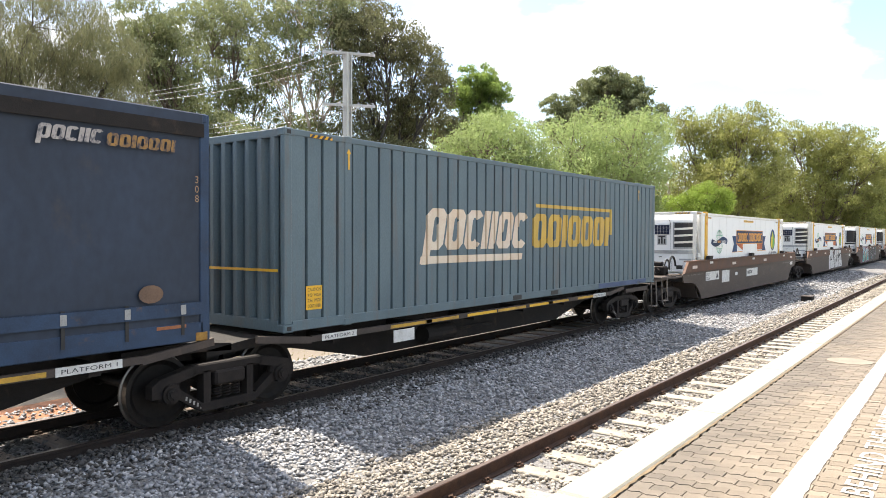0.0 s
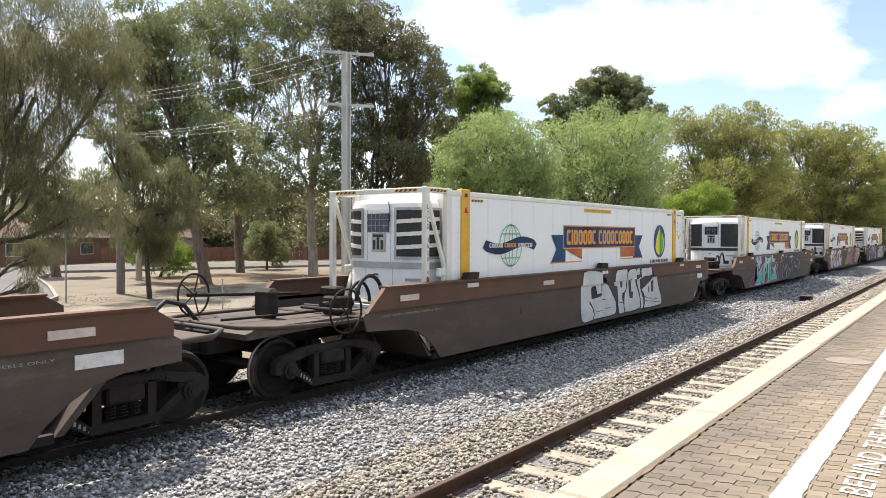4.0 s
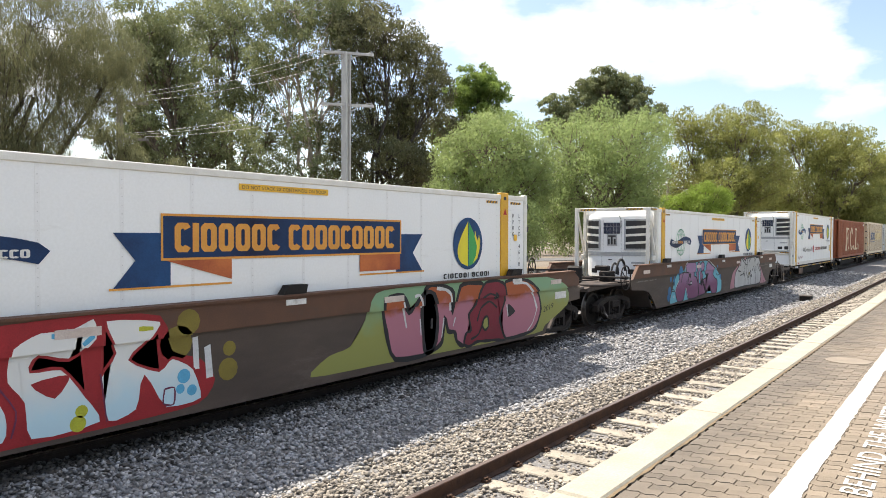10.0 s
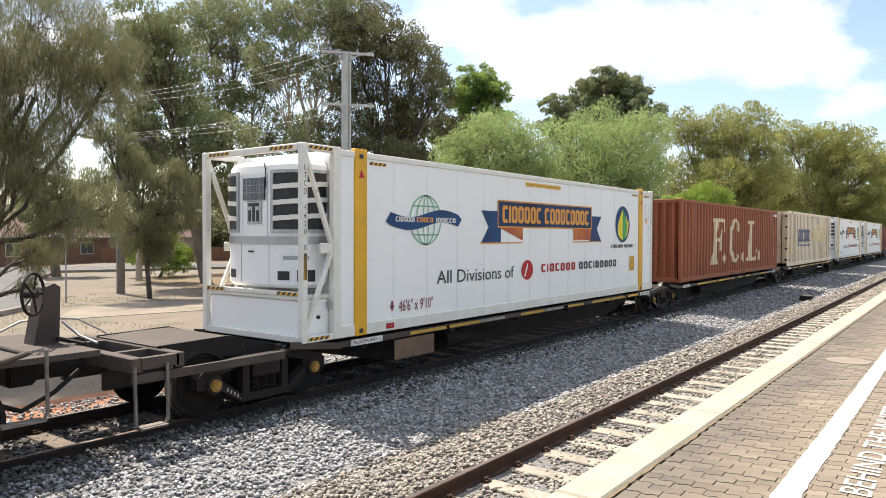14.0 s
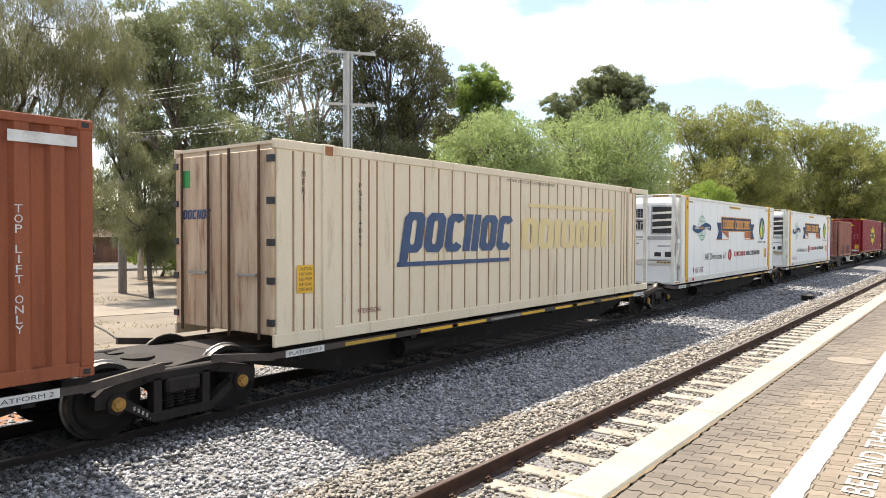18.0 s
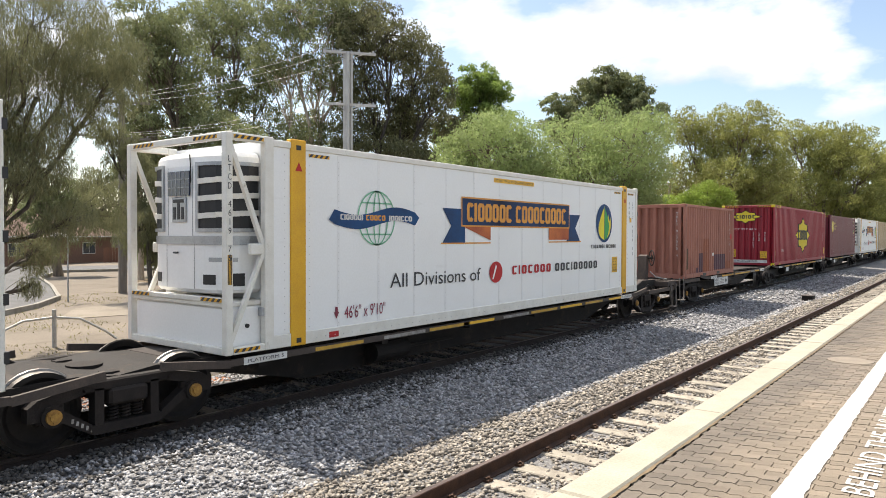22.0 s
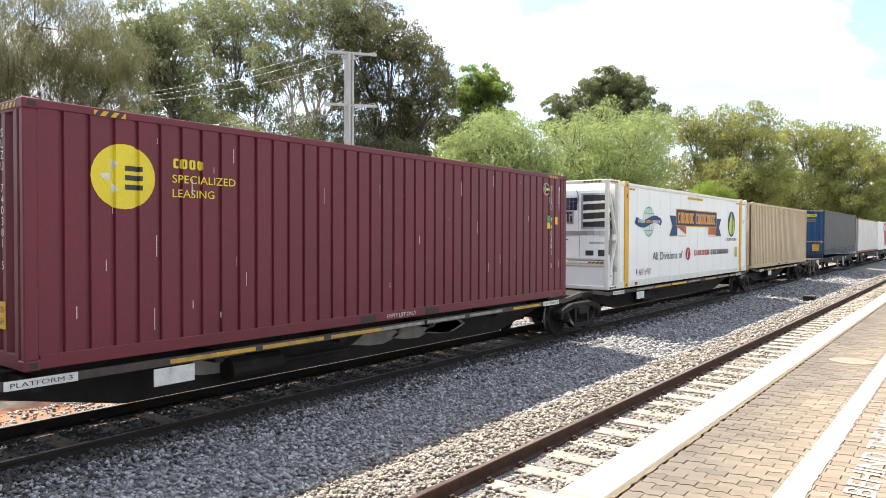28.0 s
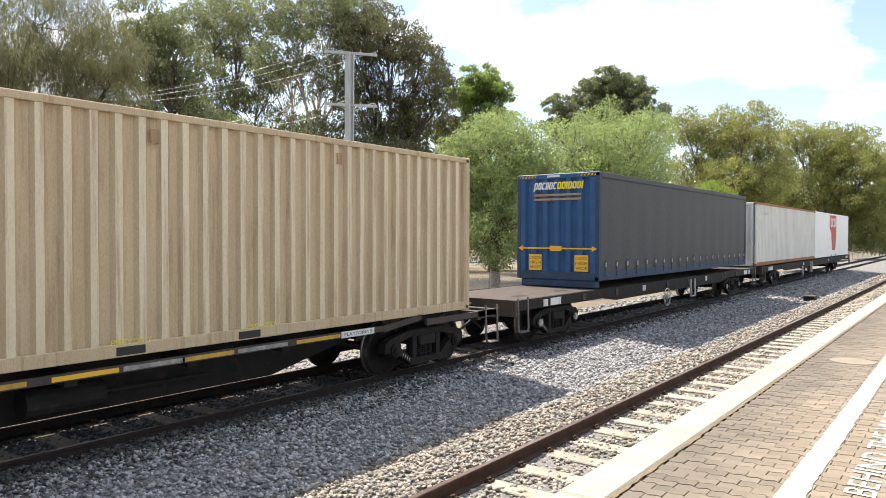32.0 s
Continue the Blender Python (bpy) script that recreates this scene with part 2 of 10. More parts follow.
M_track_dirt = mat("pale_packed_dirt", (0.245, 0.21, 0.165), (0.17, 0.142, 0.108), 0.95, scale=0.9, bump=0.4, fine=14, dirt=((0.13, 0.105, 0.07), 1.2, (0.5, 1, 1), 0.58, 0.7))



# ---- mesh helpers ----
def part(name, bm, material, parent=None, label=""):
    me = bpy.data.meshes.new(name)
    bm.to_mesh(me)
    bm.free()
    me.materials.append(material)
    ob = new(name, me)
    ob.parent = parent
    return tagged(ob, label)


def raw(name, verts, faces, material, parent=None, label="", smooth=False):
    me = bpy.data.meshes.new(name)
    me.from_pydata([tuple(v) for v in verts], [], faces)
    me.materials.append(material)
    if smooth:
        me.polygons.foreach_set("use_smooth", [True] * len(me.polygons))
    me.update()
    ob = new(name, me)
    ob.parent = parent
    return tagged(ob, label)


def thing(name, label, category, at=(0, 0, 0), group="", kind=""):
    ob = new(name)
    ob.location = at
    return tagged(ob, label, category, group, kind)


def box(bm, x0, x1, y0, y1, z0, z1, bevel=0.0):
    r = bmesh.ops.create_cube(bm, size=1.0, matrix=Matrix.LocRotScale(((x0 + x1) / 2, (y0 + y1) / 2, (z0 + z1) / 2), None, (x1 - x0, y1 - y0, z1 - z0)))
    if bevel:
        es = {e for v in r["verts"] for e in v.link_edges}
        bmesh.ops.bevel(bm, geom=list(es), offset=bevel, segments=1, affect="EDGES")
    return bm


def boxes(*rows, bevel=0.0):
    bm = bmesh.new()
    for r in rows:
        box(bm, *r, bevel=bevel)
    return bm


def rod(bm, a, b, r, r2=None, n=8):
    a, b = Vector(a), Vector(b)
    d = b - a
    m = Matrix.Translation((a + b) / 2) @ d.to_track_quat("Z", "Y").to_matrix().to_4x4()
    bmesh.ops.create_cone(bm, cap_ends=True, segments=n, radius1=r, radius2=r if r2 is None else r2, depth=d.length, matrix=m)
    return bm


def rods(r, *pairs, n=8):
    bm = bmesh.new()
    for a, b in pairs:
        rod(bm, a, b, r, n=n)
    return bm


def bar(bm, a, b, w, h):
    """A square bar from a to b."""
    a, b = Vector(a), Vector(b)
    d = b - a
    m = Matrix.Translation((a + b) / 2) @ d.to_track_quat("Z", "Y").to_matrix().to_4x4() @ Matrix.Diagonal((w, h, d.length, 1))
    bmesh.ops.create_cube(bm, size=1.0, matrix=m)
    return bm


def slab(bm, pts, y0, y1):
    """An outline in x and z, given thickness in y."""
    f = [bm.verts.new((x, y0, z)) for x, z in pts]
    k = [bm.verts.new((x, y1, z)) for x, z in pts]
    bm.faces.new(f)
    bm.faces.new(k[::-1])
    for i in range(len(pts)):
        j = (i + 1) % len(pts)
        bm.faces.new((f[i], k[i], k[j], f[j]))
    bmesh.ops.recalc_face_normals(bm, faces=bm.faces[:])
    return bm


def tube(name, pts, r, material, parent=None, label="", res=2):
    """A bent pipe, cable or hose through points."""
    cu = bpy.data.curves.new(name, "CURVE")
    cu.dimensions, cu.bevel_depth, cu.bevel_resolution, cu.use_fill_caps = "3D", r, res, True
    sp = cu.splines.new("POLY")
    sp.points.add(len(pts) - 1)
    for q, p in zip(sp.points, pts):
        q.co = (*p, 1)
    cu.materials.append(material)
    ob = new(name, cu)
    ob.parent = parent
    return tagged(ob, label)


def arc(cx, cy, cz, rx, rz, a0, a1, n=10):
    return [(cx + rx * math.cos(radians(a0 + (a1 - a0) * i / n)), cy, cz + rz * math.sin(radians(a0 + (a1 - a0) * i / n))) for i in range(n + 1)]


TEXT_CACHE = {}


def text_mesh(body, fat=0.0):
    key = (body, fat)
    if key not in TEXT_CACHE:
        cu = bpy.data.curves.new("lettering", "FONT")
        cu.body, cu.size, cu.offset, cu.resolution_u, cu.extrude = body, 1.0, fat, 3, 0.0
        ob = new("lettering", cu)
        bpy.context.view_layer.update()
        me = bpy.data.meshes.new_from_object(ob.evaluated_get(bpy.context.evaluated_depsgraph_get()))
        bpy.data.objects.remove(ob)
        bpy.data.curves.remove(cu)
        co = np.zeros(len(me.vertices) * 3)
        me.vertices.foreach_get("co", co)
        TEXT_CACHE[key] = (co.reshape(-1, 3), [tuple(f.vertices) for f in me.polygons])
        bpy.data.meshes.remove(me)
    return TEXT_CACHE[key]


def letters(name, body, x0, x1, z0, z1, material, parent, y, label="", slant=0.0, fat=0.0, floor=False, turn=0.0, facing="y"):
    """Words set flat on a side at y, filling x0..x1 and z0..z1 (floor: lying, z is then y and y the height; facing x: on an end)."""
    co, faces = text_mesh(body, fat)
    lo, hi = co.min(0), co.max(0)
    u = (co[:, 0] - lo[0]) / (hi[0] - lo[0])
    v = (co[:, 1] - lo[1]) / (hi[1] - lo[1])
    x = x0 + u * (x1 - x0) + slant * v * (z1 - z0)
    z = z0 + v * (z1 - z0)
    if turn:
        c, s_, mx, mz = math.cos(radians(turn)), math.sin(radians(turn)), (x0 + x1) / 2, (z0 + z1) / 2
        x, z = mx + c * (x - mx) - s_ * (z - mz), mz + s_ * (x - mx) + c * (z - mz)
    k = np.full(len(x), y)
    verts = np.stack([x, z, k], 1) if floor else (np.stack([k, -x, z], 1) if facing == "x" else np.stack([x, k, z], 1))
    return raw(name, verts.tolist(), faces, material, parent, label)


def stack_letters(name, body, x, z_top, w, h, gap, material, parent, y, label="", facing="y"):
    """Characters one under another."""
    verts, faces = [], []
    for i, ch in enumerate(body):
        if ch == " ":
            continue
        co, fs = text_mesh(ch)
        lo, hi = co.min(0), co.max(0)
        span = max(hi[0] - lo[0], 0.25)
        n0 = len(verts)
        for c in co:
            a = x + ((c[0] - (lo[0] + hi[0]) / 2) / max(span, 0.5)) * w
            b = z_top - i * (h + gap) - h + (c[1] - lo[1]) / (hi[1] - lo[1]) * h
            verts.append((y, -a, b) if facing == "x" else (a, y, b))
        faces += [tuple(n0 + k for k in f) for f in fs]
    return raw(name, verts, faces, material, parent, label)


def flat(name, pts, y, material, parent, label="", thick=0.002, facing="y"):
    """A thin painted or stuck shape from an outline in x and z, standing off a side at y."""
    bm = slab(bmesh.new(), pts, y - thick, y + thick)
    if facing == "x":
        bmesh.ops.transform(bm, matrix=Matrix(((0, 1, 0, 0), (-1, 0, 0, 0), (0, 0, 1, 0), (0, 0, 0, 1))), verts=bm.verts[:])
    return part(name, bm, material, parent, label)


def rect(x0, x1, z0, z1, slant=0.0):
    s_ = slant * (z1 - z0)
    return [(x0, z0), (x1, z0), (x1 + s_, z1), (x0 + s_, z1)]


def ellipse(cx, cz, rx, rz, n=28, a0=0, a1=360):
    k = n if a1 - a0 >= 360 else n + 1
    return [(cx + rx * math.cos(radians(a0 + (a1 - a0) * i / n)), cz + rz * math.sin(radians(a0 + (a1 - a0) * i / n))) for i in range(k)]


# ---- ground ----
def ground_z(x, y):
    """Height of the ground: ballast shoulders by the tracks, bare dirt beyond."""
    lump = 0.025 * noise.noise(Vector((x * 0.9, y * 0.9, 0))) + 0.018 * noise.noise(Vector((x * 2.7, y * 2.7, 3)))
    if y < 11.2:
        ridge = 0.05 * math.exp(-((y - 7.2) / 0.9) ** 2) - 0.05 * math.exp(-((y - 5.2) / 0.8) ** 2)
        shoulder = 0.075 * min(max((y - 4.3) / 0.15, 0), 1) * min(max((5.6 - y) / 0.5, 0), 1) + 0.07 * min(max((y - 7.55) / 0.3, 0), 1) * min(max((8.36 - y) / 0.05, 0), 1)
        return -0.185 + ridge + lump + shoulder
    k = min((y - 11.2) / 1.3, 1)
    return -0.18 - 0.24 * k + lump * (1 - 0.35 * k)


def build_ground():
    xs = [-3000, -800, -200, -60, -30, -12] + [-8 + 0.5 * i for i in range(117)] + [52, 56, 60, 66, 72, 80, 90, 110, 140, 200, 400, 1000, 3000]
    ys = [-3000, -400, -60, -12, 1.0, 1.9] + [2.4 + 0.4 * i for i in range(27)] + [13.5 + i for i in range(40)] + [56, 60, 70, 85, 110, 160, 300, 800, 3000]
    verts = [(x, y, ground_z(x, y) if abs(x) < 150 and y < 120 else -0.42 if y > 12 else -0.18) for y in ys for x in xs]
    nx = len(xs)
    faces, mats = [], []
    for j in range(len(ys) - 1):
        for i in range(nx - 1):
            a = j * nx + i
            faces.append((a, a + 1, a + nx + 1, a + nx))
            mats.append(2 if 10.4 < ys[j] < 12.6 and -6 < xs[i] < 8 else 0 if ys[j] < 11.8 else 1)
    ob = raw("ground", verts, faces, M_ballast, smooth=True)
    ob.data.materials.append(M_dirt)
    ob.data.materials.append(M_soil)
    ob.data.polygons.foreach_set("material_index", mats)
    tagged(ob, "crushed stone ballast giving way to bare dry dirt", "ground", kind="structure")


def stones(name, rows, material, label, seed):
    """Loose angular stones. rows: x0, x1, y0, y1, how many to a square metre, size."""
    rng = np.random.RandomState(seed)
    octa = np.array([(1, 0, 0), (-1, 0, 0), (0, 1, 0), (0, -1, 0), (0, 0, 1), (0, 0, -1)], float)
    tri = np.array([(0, 2, 4), (2, 1, 4), (1, 3, 4), (3, 0, 4), (2, 0, 5), (1, 2, 5), (3, 1, 5), (0, 3, 5)])
    vv, ff, base = [], [], 0
    for x0, x1, y0, y1, dens, size in rows:
        n = int((x1 - x0) * (y1 - y0) * dens)
        px, py = rng.uniform(x0, x1, n), rng.uniform(y0, y1, n)
        pz = np.array([ground_z(a, b) for a, b in zip(px, py)]) + rng.uniform(-0.4, 0.75, n) * size * 0.5
        q = octa[None] * (1 + rng.uniform(-0.35, 0.35, (n, 6, 1))) + rng.uniform(-0.28, 0.28, (n, 6, 3))
        sc = rng.uniform(0.55, 1.25, (n, 1, 1)) * size * 0.5
        q = q * sc * np.concatenate([rng.uniform(0.8, 1.4, (n, 1, 2)), rng.uniform(0.5, 0.9, (n, 1, 1))], 2)
        a = rng.uniform(0, 6.28, n)
        c, s_ = np.cos(a)[:, None], np.sin(a)[:, None]
        tilt = rng.uniform(-0.5, 0.5, n)[:, None]
        x, y, z = q[..., 0], q[..., 1], q[..., 2]
        x, z = x * np.cos(tilt) - z * np.sin(tilt), x * np.sin(tilt) + z * np.cos(tilt)
        x, y = c * x - s_ * y, s_ * x + c * y
        vv.append(np.stack([x + px[:, None], y + py[:, None], z + pz[:, None]], 2).reshape(-1, 3))
        ff.append((tri[None] + (base + np.arange(n) * 6)[:, None, None]).reshape(-1, 3))
        base += n * 6
    v, f = np.concatenate(vv), np.concatenate(ff)
    me = bpy.data.meshes.new(name)
    me.vertices.add(len(v))
    me.vertices.foreach_set("co", v.ravel())
    me.loops.add(len(f) * 3)
    me.loops.foreach_set("vertex_index", f.ravel())
    me.polygons.add(len(f))
    me.polygons.foreach_set("loop_start", np.arange(0, len(f) * 3, 3))
    me.update(calc_edges=True)
    me.materials.append(material)
    tagged(new(name, me), label, "gravel", kind="stuff")


def build_ballast():
    stones("ballast_stones", [(1.5, 9, 5.6, 7.85, 620, 0.062), (9, 16, 5.3, 7.85, 420, 0.07), (16, 30, 5.2, 7.85, 170, 0.085), (30, 60, 5.2, 8.3, 50, 0.11),
                              (-2, 20, 10.0, 11.6, 160, 0.07), (20, 60, 8.5, 11.6, 30, 0.11)],
           M_stone, "grey crushed stone ballast between the two tracks", 3)
    # dark-coloured stones put the train's shade along its own rails
    stones("ballast_stones", [(1, 9, 7.75, 8.36, 480, 0.062), (1, 9, 7.2, 7.75, 300, 0.066), (9, 16, 7.75, 8.36, 380, 0.07), (9, 16, 7.35, 7.75, 170, 0.074), (16, 30, 7.6, 8.36, 170, 0.085), (0, 14, 8.5, 9.85, 330, 0.065)],
           M_stone_dark, "crushed stone coloured dark for the shade around the train's rails", 6)
    stones("ballast_stones", [(2.5, 9, 4.35, 5.7, 560, 0.062), (9, 16, 4.35, 5.4, 400, 0.07), (3, 16, 2.6, 4.15, 330, 0.06), (16, 32, 4.35, 5.3, 160, 0.085), (16, 32, 2.6, 4.1, 130, 0.075), (32, 70, 2.6, 5.2, 40, 0.11)],
           M_stone_warm, "dusty tan crushed stone ballast by the platform track", 4)


# ---- the two tracks ----
def rail_profile(y, z=0.0):
    return [(y - 0.07, z - 0.165), (y + 0.07, z - 0.165), (y + 0.07, z - 0.152), (y + 0.012, z - 0.135), (y + 0.010, z - 0.045),
            (y + 0.035, z - 0.034), (y + 0.035, z - 0.006), (y + 0.027, z), (y - 0.027, z), (y - 0.035, z - 0.006), (y - 0.035, z - 0.034),
            (y - 0.010, z - 0.045), (y - 0.012, z - 0.135), (y - 0.07, z - 0.152)]


def build_track(name, label, ys, x0, x1, near, far, pitch, first, smat, length):
    track = thing(name, label, "railway track", kind="structure")
    for y in ys:
        p = rail_profile(y)
        n = len(p)
        verts = [(x, a, b) for x in (x0, x1) for a, b in p]
        faces = [(i, (i + 1) % n, n + (i + 1) % n, n + i) for i in range(n)] + [tuple(range(n))[::-1], tuple(range(n, 2 * n))]
        r = raw("rail", verts, faces, M_rail if near > 0 else M_rail_dark, track)
        r.data.materials.append(M_railtop)
        r.data.polygons[7].material_index = 1
    mid = sum(ys) / 2
    bm = boxes((-0.125, 0.125, -length / 2, length / 2, -0.32, -0.158), bevel=0.012)
    me = bpy.data.meshes.new("sleeper")
    bm.to_mesh(me)
    bm.free()
    me.materials.append(smat)
    cb = bmesh.new()
    for y in ys:
        for side in (-1, 1):
            yy = y - mid + side * 0.10
            box(cb, -0.05, 0.05, yy - 0.035, yy + 0.035, -0.165, -0.13)
            rod(cb, (-0.045, yy, -0.118), (0.05, yy + 0.02, -0.118), 0.014, n=6)
            rod(cb, (0.0, yy + 0.03, -0.125), (0.0, yy - 0.03, -0.11), 0.014, n=6)
    mc = bpy.data.meshes.new("rail_clips")
    cb.to_mesh(mc)
    cb.free()
    mc.materials.append(M_clip)
    k = math.ceil((near - first) / pitch)
    while first + k * pitch < far:
        o = new("sleeper", me)
        o.parent, o.location = track, (first + k * pitch, mid, 0.004 * math.sin(k * 2.3))
        o.rotation_euler = (0, 0, 0.008 * math.sin(k * 1.7))
        if first + k * pitch < 40:
            c = new("rail_clips", mc)
            c.parent, c.location = o, (0, 0, 0)
        k += 1


# ---- platform ----
PZ = 1.0


def build_platform():
    plat = thing("platform", "railway platform of clay pavers with a white painted concrete edge", "platform", kind="structure")
    part("platform_body", boxes((-60, 150, -9, 1.58, -0.6, PZ - 0.045)), M_joint, plat)
    part("platform_wall", boxes((-60, 150, 1.58, 1.78, -0.6, PZ - 0.13)), M_concrete, plat)
    x = -6.0
    k = 0
    while x < 60:
        w = 2.4
        part("coping_slab", boxes((x + 0.004, x + w - 0.004, 1.63, 1.91, PZ - 0.12, PZ + 0.014 + 0.003 * math.sin(k * 1.9)), bevel=0.016), M_coping, plat)
        x += w
        k += 1
    part("coping_slab", boxes((60, 150, 1.62, 1.91, PZ - 0.12, PZ + 0.012)), M_coping, plat)
    # interlocking pavers with wavy sides, each laid across the platform
    L_, W_ = 0.19, 0.095
    wave = lambda u: 0.013 * math.sin(u * 2 * math.pi * 2)

    def outline(g):
        n = 8
        a = [(-L_ / 2 + g + (L_ - 2 * g) * i / n, -W_ / 2 + g + wave(i / n)) for i in range(n + 1)]
        b = [(L_ / 2 - g - (L_ - 2 * g) * i / n, W_ / 2 - g + wave(1 - i / n)) for i in range(n + 1)]
        return a + b
    lo, hi = outline(0.0014), outline(0.0034)
    n = len(lo)
    verts = [(y_, x_, -0.045) for x_, y_ in lo] + [(y_, x_, -0.006) for x_, y_ in lo] + [(y_, x_, 0.0) for x_, y_ in hi]
    faces = [tuple(range(2 * n, 3 * n))]
    for lev in (0, n):
        faces += [(lev + i, lev + (i + 1) % n, lev + n + (i + 1) % n, lev + n + i) for i in range(n)]
    faces = [f[::-1] for f in faces]
    me = bpy.data.meshes.new("paver")
    me.from_pydata(verts, [], faces)
    me.materials.append(M_paver)
    rng = random.Random(5)
    jv, jf, made = [], [], 0
    for i in range(224):
        xx = 3.0 + i * W_
        for j in range(-(i % 2), 9):
            yy = 1.60 - L_ / 2 - j * L_ - (L_ / 2 if i % 2 else 0)
            if yy < xx * 0.075 - 0.15:
                continue
            z = PZ + rng.uniform(-0.0025, 0.0025)
            if made < 300:
                o = new("paver", me)
                o.parent, o.location, o.rotation_euler = plat, (xx, yy, z), (rng.uniform(-0.006, 0.006), rng.uniform(-0.008, 0.008), 0)
                made += 1
            else:
                b0 = len(jv)
                jv += [(vx + xx, vy + yy, vz + z) for vx, vy, vz in verts]
                jf += [tuple(b0 + q for q in f) for f in faces]
    rest = raw("pavers", jv, jf, M_paver_far, plat)
    tagged(rest, kind="stuff")
    part("paving", boxes((-60, 3.0 - W_ / 2, -9, 1.6, PZ - 0.045, PZ - 0.004), (24.3, 150, -9, 1.6, PZ - 0.045, PZ - 0.004), (3.0 - W_ / 2, 24.3, -9, -0.1, PZ - 0.045, PZ - 0.004)), M_paver_far, plat)
    # worn white line and lettering behind it
    verts, faces = [], []
    for i in range(420):
        xx = 1.0 + i * 0.06
        verts += [(xx, 0.76 + rng.uniform(-0.007, 0.007), PZ + 0.005), (xx, 0.90 + rng.uniform(-0.007, 0.007), PZ + 0.005)]
        if i:
            faces.append((2 * i - 2, 2 * i, 2 * i + 1, 2 * i - 1))
    raw("white_line", verts, faces, M_white_line, plat, "worn white safety line")
    verts, faces = [], []
    for i in range(520):
        xx = 0.5 + i * 0.06
        verts += [(xx, 1.608 + rng.uniform(-0.008, 0.008), PZ + 0.007), (xx, 1.629, PZ + 0.007)]
        if i:
            faces.append((2 * i - 2, 2 * i, 2 * i + 1, 2 * i - 1))
    raw("edge_joint", verts, faces, M_litter, plat, "ragged dark joint beside the coping")
    letters("lettering", "STAND BEHIND THE WHITE LINE", 3.60, 7.82, 0.44, 0.605, M_white_line, plat, PZ + 0.005, "white painted safety words", floor=True)
    # round cover
    bm = bmesh.new()
    rod(bm, (9.55, 1.17, PZ - 0.02), (9.55, 1.17, PZ + 0.006), 0.24, n=24)
    part("cover", bm, M_cover, plat, "round pale concrete cover")


# ---- poles, wires ----
def build_poles():
    p = thing("power_pole", "tall grey steel and concrete power pole with two crossarms", "power pole", (24.1, 23.95, -0.45))
    bm = bmesh.new()
    bar(bm, (0, 0, 0), (0, 0, 11.55), 0.14, 0.16)
    for x in (-0.12, 0.12):
        part("flange", bar(bmesh.new(), (x, 0, 0), (x, 0, 11.6), 0.1, 0.3), M_pole_grey, p)
    part("shaft", bm, M_pole_grey, p)
    d = Vector((0.80, -0.60, 0))
    for z in (11.55, 9.1):
        part("crossarm", bar(bmesh.new(), d * -1.25 + Vector((0, -0.1, z)), d * 1.25 + Vector((0, -0.1, z)), 0.1, 0.12), M_pole_grey, p)
        part("brace", rods(0.02, (d * 0.55 + Vector((0, -0.1, z - 0.05)), Vector((0, -0.05, z - 0.4))), (d * -0.55 + Vector((0, -0.1, z - 0.05)), Vector((0, -0.05, z - 0.4)))), M_galv, p)
        for k in (-1.15, -0.45, 0.45, 1.15):
            c = d * k + Vector((0, -0.1, z))
            part("insulator", rod(rod(bmesh.new(), c, c + Vector((0, 0, 0.16)), 0.035), c + Vector((0, 0, 0.06)), c + Vector((0, 0, 0.1)), 0.06), M_galv, p)
    q = thing("power_pole", "weathered timber power pole behind the trees", "power pole", (17.9, 33.1, -0.45))
    bm = bmesh.new()
    rod(bm, (0, 0, 0), (0, 0, 9.6), 0.2, 0.14, n=12)
    part("shaft", bm, M_pole_wood, q)
    for z in (7.55, 9.3):
        part("crossarm", bar(bmesh.new(), d * -1.3 + Vector((0, 0, z)), d * 1.3 + Vector((0, 0, z)), 0.1, 0.12), M_pole_wood, q)
        for k in (-1.15, -0.45, 0.45, 1.15):
            c = d * k + Vector((0, 0, z))
            part("insulator", rod(bmesh.new(), c, c + Vector((0, 0, 0.16)), 0.04), M_galv, q)
    # street lamp arm on the timber pole
    tube("lamp_arm", [(0, 0, 7.0), (-0.9, -0.4, 7.35), (-2.0, -0.8, 7.4)], 0.035, M_galv, q)
    part("lamp_head", boxes((-2.6, -2.0, -0.92, -0.72, 7.34, 7.46), bevel=0.03), M_galv, q)
    for za, zb in ((11.7, 9.45), (9.26, 7.7)):
        for k in (-1.15, -0.3, 1.15):
            a = Vector((24.1, 23.85, za - 0.45)) + d * k
            b = Vector((17.9, 33.1, zb - 0.45)) + d * k
            pts = [a.lerp(b, i / 10) - Vector((0, 0, 0.35 * 4 * (i / 10) * (1 - i / 10))) for i in range(11)]
            tagged(tube("power_line", pts, 0.010, M_wire, res=1), "thin pale overhead wire strung between two poles", "power line", group="overhead wires")


# ---- trees ----
def limb(verts, faces, pts, r0, r1, n=7):
    """A tapered branch through pts."""
    base = len(verts)
    m = len(pts)
    for i, p in enumerate(pts):
        d = (pts[min(i + 1, m - 1)] - pts[max(i - 1, 0)]).normalized()
        u = d.orthogonal().normalized()
        w = d.cross(u)
        r = r0 + (r1 - r0) * i / (m - 1)
        for k in range(n):
            a = 2 * math.pi * k / n
            verts.append(p + (u * math.cos(a) + w * math.sin(a)) * r)
    for i in range(m - 1):
        for k in range(n):
            a, b = base + i * n + k, base + i * n + (k + 1) % n
            faces.append((a, b, b + n, a + n))


